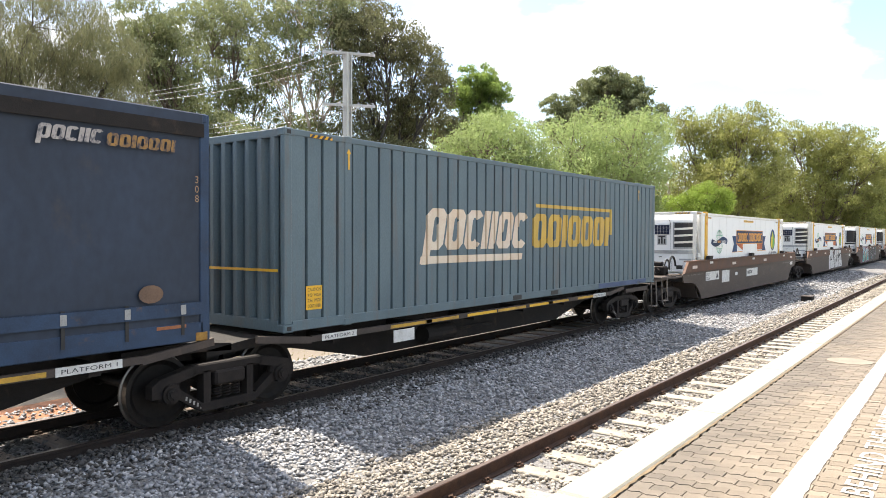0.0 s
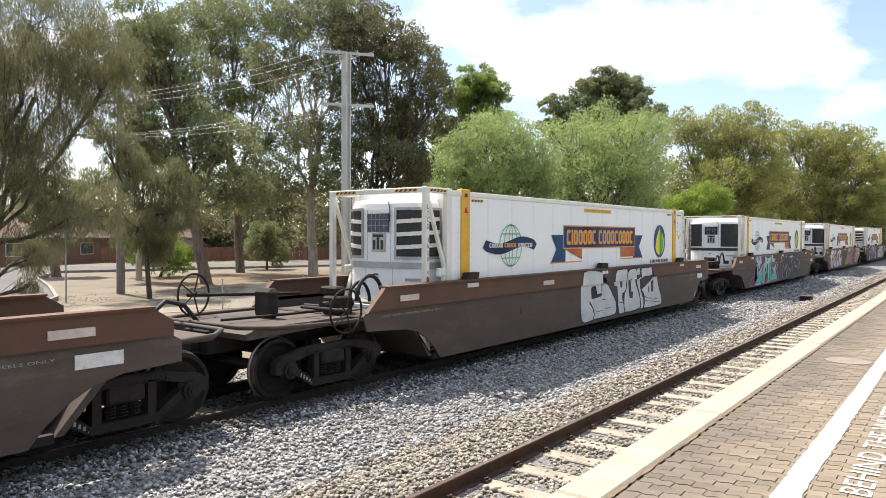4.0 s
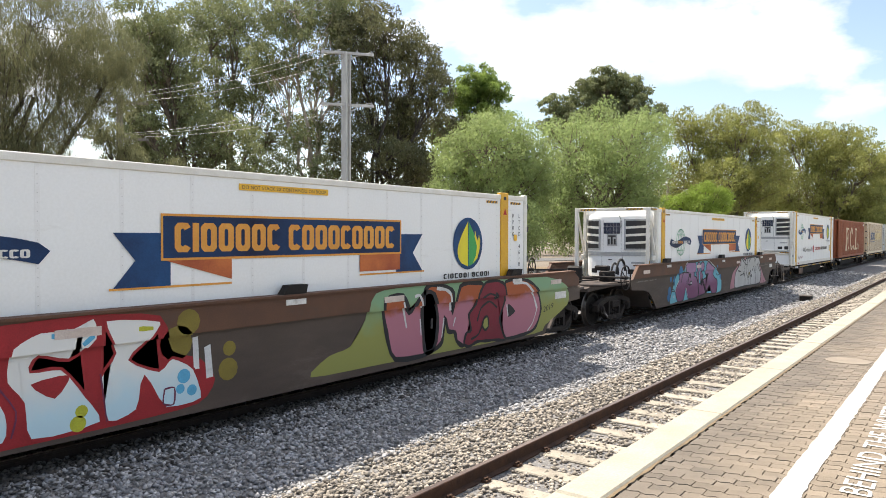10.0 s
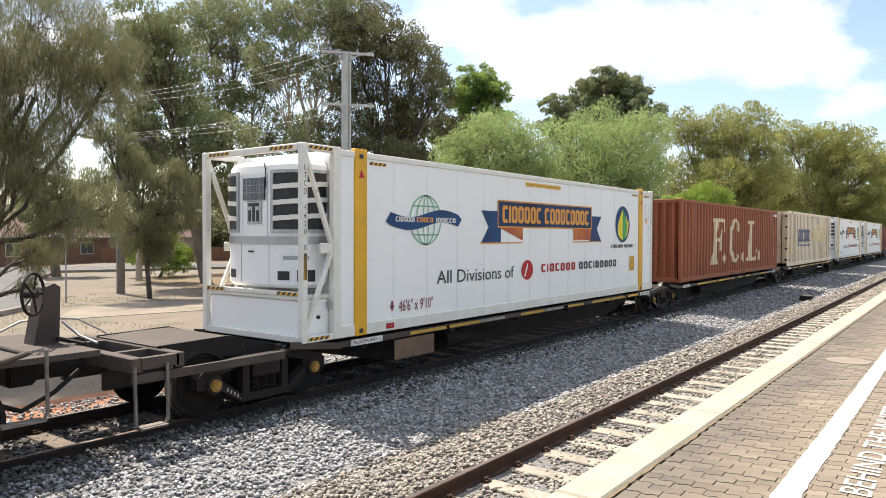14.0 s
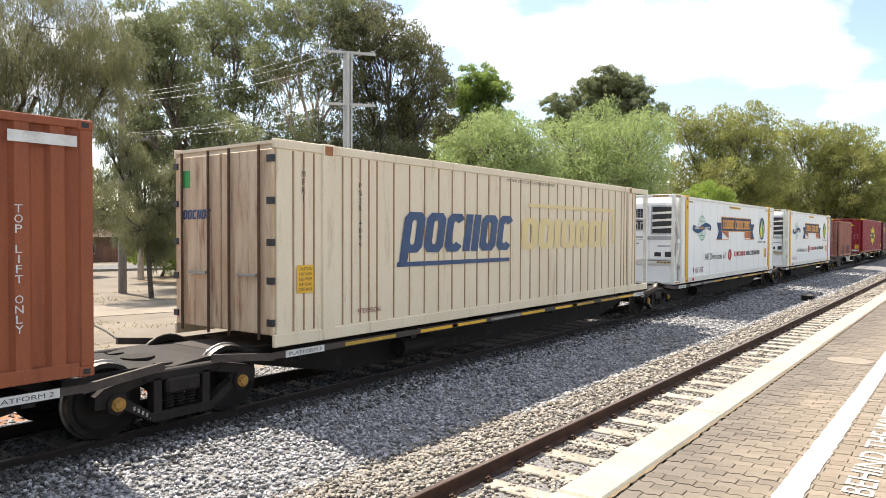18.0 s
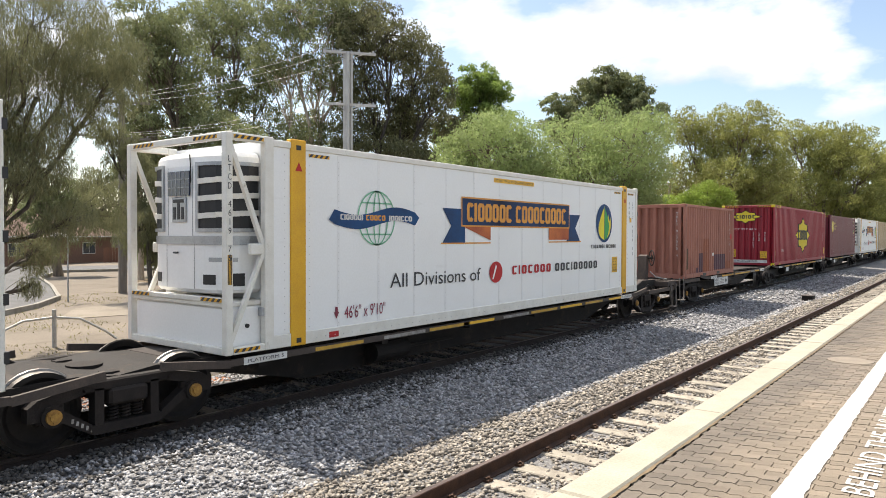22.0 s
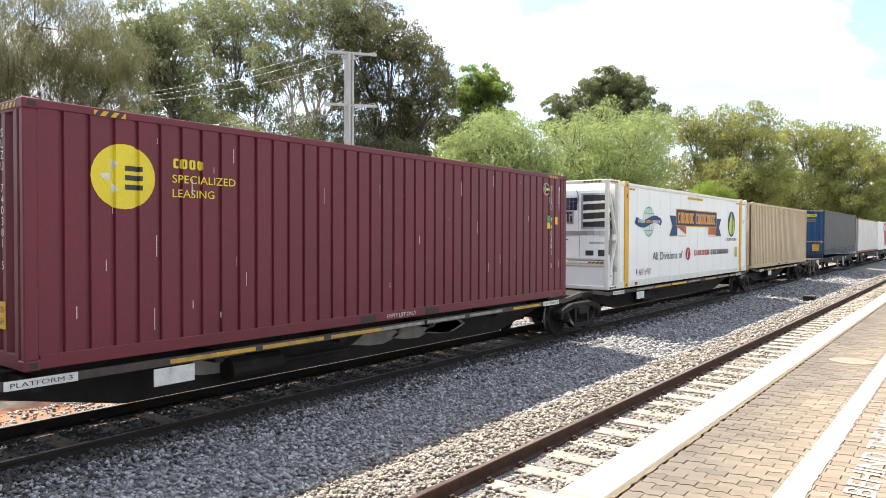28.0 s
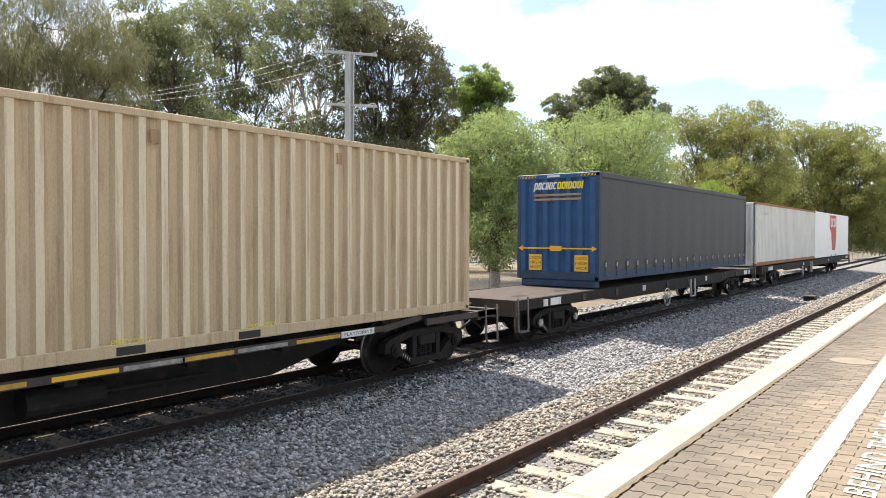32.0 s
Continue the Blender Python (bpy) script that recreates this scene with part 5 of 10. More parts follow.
        flat("paint_patch", [(x + 0.6 * math.cos(a * 0.7) * (1 + 0.3 * math.sin(a * 3)), zt - 0.36 + 0.13 * math.sin(a * 0.7)) for a in range(9)], -0.586, M_concrete, w, "grey patch of fresh paint")
    # brake gear
    bm = bmesh.new()
    rod(bm, (-h + 4.6, -0.75, zt - 0.42), (-h + 5.5, -0.75, zt - 0.42), 0.17, n=14)
    rod(bm, (-h + 5.5, -0.75, zt - 0.42), (-h + 7.0, -0.75, zt - 0.42), 0.03, n=6)
    part("brake_cylinder", bm, M_under, w)
    bogie(w, (bf - mid) if bf is not None else -h, caps)
    if last or bl is not None:
        bogie(w, h, caps)
    return ride(w, mid, 0.0)


def well_wagon(f, wheel_brake, seed, label, labels=0):
    """A low well wagon; its length is counted from the front of its box."""
    w = thing("well_wagon", label, "rail wagon", group="well wagons")
    lo = [(-1.8, 1.17), (-1.62, 1.30), (16.3, 1.30), (16.5, 1.18), (16.5, 0.92), (15.75, 0.88), (15.42, 0.80), (15.12, 0.64), (14.9, 0.45), (14.72, 0.24), (0.25, 0.24), (0.05, 0.47), (-0.18, 0.66), (-0.42, 0.79), (-0.72, 0.86), (-1.7, 0.92)]
    for s_ in (-1, 1):
        y0, y1 = (-1.40, -1.36) if s_ < 0 else (1.36, 1.40)
        part("side_plate", slab(bmesh.new(), lo, y0, y1), M_well_low, w)
        bm = slab(bmesh.new(), [(-1.74, 1.22), (-1.32, 1.60), (16.1, 1.60), (16.36, 1.44), (16.36, 1.26), (-1.7, 1.24)], y0 - (0.05 if s_ < 0 else 0.0), y1 + (0.05 if s_ > 0 else 0.0))
        part("top_sill", bm, M_well_top, w)
        part("sill_cap", boxes((-1.3, 16.1, min(y0, y1) - 0.09, max(y0, y1) + 0.09, 1.60, 1.63)), M_well_top, w)
    part("well_floor", boxes((0.1, 15.0, -1.36, 1.36, 0.24, 0.34)), M_under, w)
    for x, d in ((0.0, -1), (15.05, 1)):
        part("bulkhead", slab(bmesh.new(), [(x - 0.05, 0.3), (x + 0.05, 0.3), (x + d * 0.78, 1.1), (x + d * 0.66, 1.12)], -1.36, 1.36), M_under_brown, w)
    # front deck, draft beam and gear
    part("front_deck", slab(bmesh.new(), [(-3.75, 1.06), (-3.55, 1.14), (-0.65, 1.14), (-0.65, 1.08), (-3.75, 0.98)], -1.0, 1.0), M_under_brown, w)
    part("draft_sill", boxes((-3.9, -0.4, -0.3, 0.3, 0.72, 1.08), bevel=0.02), M_under, w)
    part("rear_deck", boxes((15.6, 18.2 if seed == 4 else 17.2, -1.05, 1.05, 1.06, 1.13)), M_under_brown, w)
    part("draft_sill", boxes((15.2, 17.35, -0.3, 0.3, 0.72, 1.08), bevel=0.02), M_under, w)
    part("deck_bracket", boxes((-1.75, -1.6, -1.36, 1.36, 0.95, 1.15)), M_under, w)
    part("deck_bracket", boxes((16.3, 16.45, -1.36, 1.36, 0.9, 1.15)), M_under, w)
    tube("hand_rail", [(-1.7, -1.34, 1.12), (-2.4, -1.34, 1.12), (-3.4, -1.2, 1.14), (-3.8, -0.9, 1.16), (-3.85, 0.9, 1.16), (-3.4, 1.2, 1.14), (-1.7, 1.34, 1.12)], 0.035, M_under_brown, w)
    tube("hand_rail", [(16.4, -1.34, 1.15), (17.1, -1.2, 1.15), (17.5, -0.8, 1.15), (17.5, 0.8, 1.15), (17.1, 1.2, 1.15), (16.4, 1.34, 1.15)], 0.035, M_under_brown, w)
    bm = boxes((-1.75, -1.35, -0.75, -0.4, 1.14, 1.45), (-1.62, -1.4, -0.62, -0.2, 1.45, 1.6), bevel=0.03)
    rod(bm, (-1.9, -0.55, 1.3), (-1.2, -0.55, 1.3), 0.07, n=10)
    rod(bm, (-1.5, -0.8, 1.22), (-1.5, 0.3, 1.22), 0.045, n=8)
    part("brake_valve", bm, M_under, w)
    tube("air_hose", arc(-0.95, -0.75, 1.35, 0.33, 0.42, 180, 10, 12), 0.035, M_rubber, w)
    tube("air_hose", arc(-1.05, -0.6, 1.3, 0.26, 0.36, 190, 0, 12), 0.03, M_rubber, w)
    tube("brake_pipe", [(-3.6, -0.2, 1.2), (-2.9, -0.3, 1.2), (-2.4, -0.5, 1.22), (-1.8, -0.5, 1.22)], 0.022, M_under, w)
    tube("air_hose", [(-3.6, 0.35, 1.1), (-3.9, 0.3, 1.42), (-4.2, 0.3, 1.5), (-4.45, 0.3, 1.3), (-4.6, 0.3, 1.05)], 0.035, M_rubber, w)
    part("drawbar", boxes((-5.0, -3.7, -0.09, 0.09, 0.78, 0.96), bevel=0.02), M_under, w)
    if wheel_brake:
        hand_wheel(w, -2.2, -1.42, 1.3, 0.34, 0)
        hand_wheel(w, -3.3, 0.95, 1.5, 0.34, 12)
        part("brake_shaft", rods(0.028, ((-3.3, 0.85, 1.5), (-1.6, 0.3, 1.45)), ((-2.2, -1.35, 1.3), (-2.2, -0.4, 1.3))), M_under, w)
        part("brake_stand", boxes((-2.75, -2.55, -0.3, 0.15, 1.14, 1.62), bevel=0.06), M_under, w)
    if seed == 4:
        brake_stand(w, 18.0, 0.0, 1.10, 1, 0.72)
        step_frame(w, 17.0, 1.12, 0.5)
    # reflectors, small labels and brackets on the sides
    for x in (-0.95, 4.0, 9.2, 14.9):
        part("reflector", boxes((x, x + 0.5, -1.462, -1.45, 1.36, 1.46)), M_label_pk, w)
    for x in (1.0, 7.1, 13.2):
        part("locating_bracket", slab(bmesh.new(), [(x, 1.63), (x + 0.42, 1.63), (x + 0.46, 1.76), (x + 0.1, 1.76)], -1.44, -1.3), M_under, w)
        part("bracket_tag", boxes((x + 0.03, x + 0.4, -1.462, -1.45, 1.48, 1.56)), M_label_w, w)
    letters("lettering", "LAST TURN (290MM) WHEELS ONLY", -1.35, 0.35, 1.11, 1.155, M_stencil, w, -1.403, "faint stencilled words")
    letters("lettering", "LAST TURN (290MM) WHEELS ONLY", 13.3, 15.0, 1.11, 1.155, M_stencil, w, -1.403, "faint stencilled words")
    part("data_plate", boxes((15.2, 15.75, -1.41, -1.402, 1.0, 1.16)), M_label_w, w)
    if labels:
        part("data_plate", boxes((0.7, 2.35, -1.41, -1.402, 0.86, 1.18)), M_label_w, w)
        letters("lettering", "RRRY", 0.75, 1.25, 1.03, 1.14, M_dark, w, -1.412)
        letters("lettering", "7005-T", 0.75, 1.35, 0.88, 0.99, M_dark, w, -1.412)
        flat("triangle_mark", [(1.95, 0.92), (2.25, 0.92), (2.10, 1.12)], -1.411, M_dark, w)
        part("data_plate", boxes((2.75, 3.75, -1.41, -1.402, 0.70, 1.16)), M_label_w, w)
        part("data_plate", boxes((4.6, 4.95, -1.41, -1.402, 0.90, 1.02)), M_label_w, w)
        part("data_plate", boxes((6.4, 8.25, -1.41, -1.402, 0.78, 1.10)), M_label_w, w)
        wordmark("wordmark", "ooocioc", 6.5, 7.35, 0.88, 1.02, M_dark, w, -1.412, 0.2)
    for x in (3.1, 10.5):
        part("slot", boxes((x, x + 0.06, -1.408, -1.40, 0.8, 0.98)), M_black, w)
    if labels:
        step_frame(w, -3.45, 1.05, 0.5)
    bogie(w, -2.15, "cap_d")
    bogie(w, 15.95, "cap_d")
    return ride(w, f, 0.0)


def rounded(pts, n, closed=True):
    """A smooth line through points in x and z."""
    if not n:
        return list(pts)
    out, k = [], len(pts)
    for i in range(k if closed else k - 1):
        p = [pts[(i + d) % k] if closed else pts[min(max(i + d, 0), k - 1)] for d in (-1, 0, 1, 2)]
        for j in range(n):
            t = j / n
            out.append(tuple(0.5 * (2 * p[1][c] + (p[2][c] - p[0][c]) * t * 0.7 + (2 * 0.7 * p[0][c] - (6 - 0.7) * p[1][c] + (6 - 2 * 0.7) * p[2][c] - 0.7 * p[3][c]) * t * t
                                    + (-0.7 * p[0][c] + (4 - 0.7) * p[1][c] + (0.7 - 4) * p[2][c] + 0.7 * p[3][c]) * t ** 3) for c in (0, 1)))
    return out if closed else out + [pts[-1]]


def over_sill(bm):
    """Lets sprayed paint step out with the sill of a well wagon."""
    bmesh.ops.bisect_plane(bm, geom=bm.verts[:] + bm.edges[:] + bm.faces[:], plane_co=(0, 0, 1.235), plane_no=(0, 0, 1))
    bmesh.ops.split(bm, geom=[f for f in bm.faces if f.calc_center_median().z < 1.235])
    for v in {v for f in bm.faces if f.calc_center_median().z > 1.235 for v in f.verts}:
        v.co.y -= 0.05


def sprayed(name, pts, material, parent, layer, curvy=3):
    """A sprayed field of colour on the side of a well wagon."""
    bm = bmesh.new()
    bm.faces.new([bm.verts.new((x, -1.4035 - 0.0012 * layer, min(max(z, 0.245), 1.595))) for x, z in rounded(pts, curvy)])
    bmesh.ops.triangulate(bm, faces=bm.faces[:], ngon_method="EAR_CLIP")
    over_sill(bm)
    return part(name, bm, material, parent)


def traced(name, pts, wide, material, parent, layer, curvy=3, closed=True):
    """A sprayed line through points in x and z on the side of a well wagon."""
    row = rounded(pts, curvy, closed)
    n = len(row)
    bm = bmesh.new()
    pairs = []
    for i, (x, z) in enumerate(row):
        a = row[(i - 1) % n] if closed else row[max(i - 1, 0)]
        b = row[(i + 1) % n] if closed else row[min(i + 1, n - 1)]
        d = Vector((b[0] - a[0], b[1] - a[1]))
        d = (d.normalized() if d.length > 1e-6 else Vector((1, 0))) * wide * (0.42 + 0.08 * math.sin(i * 1.7))
        pairs.append([bm.verts.new((x + q * d.y, -1.4035 - 0.0012 * layer, min(max(z - q * d.x, 0.245), 1.595))) for q in (-1, 1)])
    for i in range(n if closed else n - 1):
        a, b = pairs[i], pairs[(i + 1) % n]
        bm.faces.new((a[0], a[1], b[1], b[0]))
    over_sill(bm)
    return part(name, bm, material, parent)


def sprayed_letter(pts, material, edge, wide, parent, layer):
    sprayed("graffiti_letter", pts, material, parent, layer)
    traced("graffiti_outline", pts, wide, edge, parent, layer + 1)


# ---- painted marks ----
def wordmark(name, shape, x0, x1, z0, z1, material, parent, y, slant=0.0, label="", tall=0.0, facing="y", profile=None, gap=0.08):
    """A maker's mark as a row of plain rounded blocks: o a hollow block, i a bar, c a block open behind, b a solid block, space a gap."""
    units = {"o": 1.0, "c": 0.95, "b": 1.0, "i": 0.45, " ": 0.5, "p": 1.0, "f": 0.7}
    u = (x1 - x0) / sum(units[c] for c in shape)
    h = z1 - z0
    x = x0
    for c in shape:
        w = units[c] * u
        a, wd = x + gap * 0.5 * u, w - gap * u
        x += w
        if c == " ":
            continue
        bm = bmesh.new()

        def at(q, r):
            return bm.verts.new((a + q * wd + slant * r * h, y, z0 + r * h))
        if c in "bif":
            bm.faces.new([at(0, 0), at(1, 0), at(1, 1), at(0, 1)])
        else:
            t, th, k = 0.38, 0.20, 0.2
            first = (t, 0) if c == "p" else (k, 0)
            outer = [at(*first), at(1 - k, 0), at(1, k * 0.7), at(1, 1 - k * 0.7), at(1 - k, 1), at(k, 1), at(0, 1 - k * 0.7), at(0, k * 0.7)]
            inner = [at(t + 0.06, th), at(1 - t - 0.06, th), at(1 - t, th + 0.06), at(1 - t, 1 - th - 0.06), at(1 - t - 0.06, 1 - th), at(t + 0.06, 1 - th), at(t, 1 - th - 0.06), at(t, th + 0.06)]
            for i in range(8):
                if c != "c" or i != 2:
                    bm.faces.new((outer[i], outer[(i + 1) % 8], inner[(i + 1) % 8], inner[i]))
            if c == "p" and tall:
                bm.faces.new((outer[7], at(0, -tall / h), at(t, -tall / h), outer[0]))
        if profile:
            drape(bm, profile, y)
        if facing == "x":
            bmesh.ops.transform(bm, matrix=Matrix(((0, 1, 0, 0), (-1, 0, 0, 0), (0, 0, 1, 0), (0, 0, 0, 1))), verts=bm.verts[:])
        part(name, bm, material, parent, label)


def drape(bm, profile, y):
    """Lets a flat mark follow the corrugations: profile is a list of x, depth."""
    lo, hi = min(v.co.x for v in bm.verts), max(v.co.x for v in bm.verts)
    for x, _ in profile:
        if lo < x < hi:
            bmesh.ops.bisect_plane(bm, geom=bm.verts[:] + bm.edges[:] + bm.faces[:], plane_co=(x, 0, 0), plane_no=(1, 0, 0))
    px, pd = [p[0] for p in profile], [p[1] for p in profile]
    for v in bm.verts:
        v.co.y = y + float(np.interp(v.co.x, px, pd))


def mark(name, pts, material, parent, y, profile=None, label=""):
    bm = bmesh.new()
    bm.faces.new([bm.verts.new((a, y, b)) for a, b in pts])
    if profile:
        drape(bm, profile, y)
    return part(name, bm, material, parent, label)


def caution(parent, x0, x1, z0, z1, y, facing="y", lines=("CAUTION", "9'10\" HIGH", "2.5m WIDE", "CONTAINER")):
    flat("caution_label", rect(x0, x1, z0, z1), y, M_amber, parent, "amber caution label", facing=facing)
    n = len(lines)
    s_ = (z1 - z0) / (n + 0.4)
    for k, t in enumerate(lines):
        zz = z1 - s_ * 0.3 - (k + 0.72) * s_
        letters("lettering", t, x0 + 0.03, x1 - 0.03, zz, zz + s_ * 0.62, M_dark, parent, y - 0.004, facing=facing)


def hazard(parent, x0, x1, z0, z1, y, facing="y"):
    bm = bmesh.new()
    n = max(3, round((x1 - x0) / 0.11))
    w = (x1 - x0) / n
    for k in range(n):
        pts = [(x0 + k * w, z0), (x0 + (k + 0.5) * w, z0), (x0 + (k + 0.9) * w, z1), (x0 + (k + 0.4) * w, z1)]
        bm.faces.new([bm.verts.new((y, -a, b) if facing == "x" else (a, y, b)) for a, b in pts])
    part("hazard_stripes", bm, M_dark, parent)
    flat("hazard_band", rect(x0, x1, z0, z1), y + 0.004, M_yellow, parent, "yellow and black hazard band", thick=0.001, facing=facing)


# ---- corrugated boxes ----
def corrugation(x0, x1, outer, slope, inner, depth):
    pts, x = [], x0
    while x < x1 - 0.01:
        for dx, d in ((outer, 0.0), (slope, depth), (inner, depth), (slope, 0.0)):
            pts.append((x, 0.0 if d == 0.0 and dx == outer else (0.0 if dx == slope and d == depth else depth)))
            x += dx
    pts = [(a, b) for a, b in pts if a < x1 - 0.005]
    return [(x0 - 0.02, 0.0)] + pts + [(x1, 0.0)]


def sheet(name, profile, z0, z1, y, material, parent, facing="y", flip=1, crest=None):
    v, f = [], []
    for a, d in profile:
        for z in (z0, z1):
            v.append((y + d * flip, -a, z) if facing == "x" else (a, y + d * flip, z))
    for i in range(len(profile) - 1):
        f.append((2 * i, 2 * i + 2, 2 * i + 3, 2 * i + 1))
    ob = raw(name, v, f, material, parent)
    # crest: paler colour on the outer flats, imitating light on the ribs
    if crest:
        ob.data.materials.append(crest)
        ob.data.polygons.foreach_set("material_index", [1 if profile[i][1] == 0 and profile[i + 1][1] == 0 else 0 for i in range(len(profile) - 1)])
    return ob


def corrugated_box(label, L, H, W, material, wave, castings=None, group="containers", lift_posts=(), rail=None, crest=None):
    """A corrugated steel container from x 0 to L; near side at -W/2. Returns the thing and the near side's profile."""
    c = thing("shipping_container", label, "container", group=group)
    prof = corrugation(0.14, L - 0.14, *wave)
    h = W / 2
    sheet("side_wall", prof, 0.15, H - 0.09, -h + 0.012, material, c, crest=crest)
    sheet("side_wall", prof, 0.15, H - 0.09, h - 0.012, material, c, flip=-1)
    ends = corrugation(-h + 0.12, h - 0.12, 0.085, 0.045, 0.12, 0.10)
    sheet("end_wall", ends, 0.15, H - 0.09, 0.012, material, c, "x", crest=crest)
    sheet("end_wall", ends, 0.15, H - 0.09, L - 0.012, material, c, "x", -1)
    part("roof", boxes((0.05, L - 0.05, -h + 0.03, h - 0.03, H - 0.05, H - 0.02)), material, c)
    part("floor_frame", boxes((0.1, L - 0.1, -h + 0.08, h - 0.08, 0.03, 0.15)), M_under, c)
    for y in (-h, h - 0.07):
        part("top_rail", boxes((0.16, L - 0.16, y, y + 0.07, H - 0.10, H - 0.008), bevel=0.008), rail or material, c)
        part("bottom_rail", boxes((0.16, L - 0.16, y, y + 0.06, 0.01, 0.165), bevel=0.008), rail or material, c)
        for x in (0.0, L - 0.15):
            part("corner_post", boxes((x, x + 0.15, y if y < 0 else y - 0.02, y + 0.09 if y < 0 else y + 0.07, 0.11, H - 0.11), bevel=0.012), material, c)
    for x in (0.0, L - 0.15):
        part("header", boxes((x + 0.01, x + 0.14, -h + 0.16, h - 0.16, H - 0.13, H - 0.006), bevel=0.01), material, c)
        part("door_sill", boxes((x + 0.01, x + 0.14, -h + 0.16, h - 0.16, 0.0, 0.17), bevel=0.01), material, c)
    for x in (0.0, L - 0.178):
        for y in (-h - 0.004, h - 0.158):
            for z in (-0.004, H - 0.118):
                b = boxes((x - 0.004, x + 0.182, y, y + 0.162, z, z + 0.122), bevel=0.015)
                o = part("corner_casting", b, castings or material, c)
                part("casting_hole", boxes((x + 0.05, x + 0.13, y - 0.003 if y < 0 else y + 0.16, y if y < 0 else y + 0.165, z + 0.03, z + 0.09)), M_black, o)
    for x in lift_posts:
        part("lift_post", boxes((x, x + 0.16, -h - 0.003, -h + 0.08, 0.0, H + 0.01), bevel=0.012), material, c)
        for z in (-0.006, H - 0.11):
            part("corner_casting", boxes((x - 0.01, x + 0.17, -h - 0.008, -h + 0.14, z, z + 0.12), bevel=0.015), castings or material, c)
    for x in (L / 2 - 1.03, L / 2 + 0.67):
        part("fork_pocket", boxes((x, x + 0.36, -h - 0.004, -h + 0.02, 0.03, 0.13)), M_black, c)
    return c, prof


def pn_mark(parent, y, profile, x0, dz, m1, m2):
    """The two-colour slanted word and its rules, as plain blocks."""
    wordmark("wordmark", "pociioc", x0 + 3.17, x0 + 6.80, 1.15 + dz, 1.92 + dz, m1, parent, y, 0.22, "faded slanted mark", tall=0.26, profile=profile)
    mark("rule", rect(x0 + 3.10, x0 + 6.65, 0.90 + dz, 1.04 + dz, 0.2), m1, parent, y - 0.001, profile)
    wordmark("wordmark", "ooioooi", x0 + 7.06, x0 + 11.22, 1.15 + dz, 1.92 + dz, m2, parent, y, 0.12, "faded gold mark", profile=profile)
    mark("rule", rect(x0 + 7.27, x0 + 11.43, 2.06 + dz, 2.14 + dz), m2, parent, y - 0.001, profile)
    mark("rule", rect(x0 + 11.33, x0 + 11.43, 1.45 + dz, 2.06 + dz), m2, parent, y - 0.001, profile)


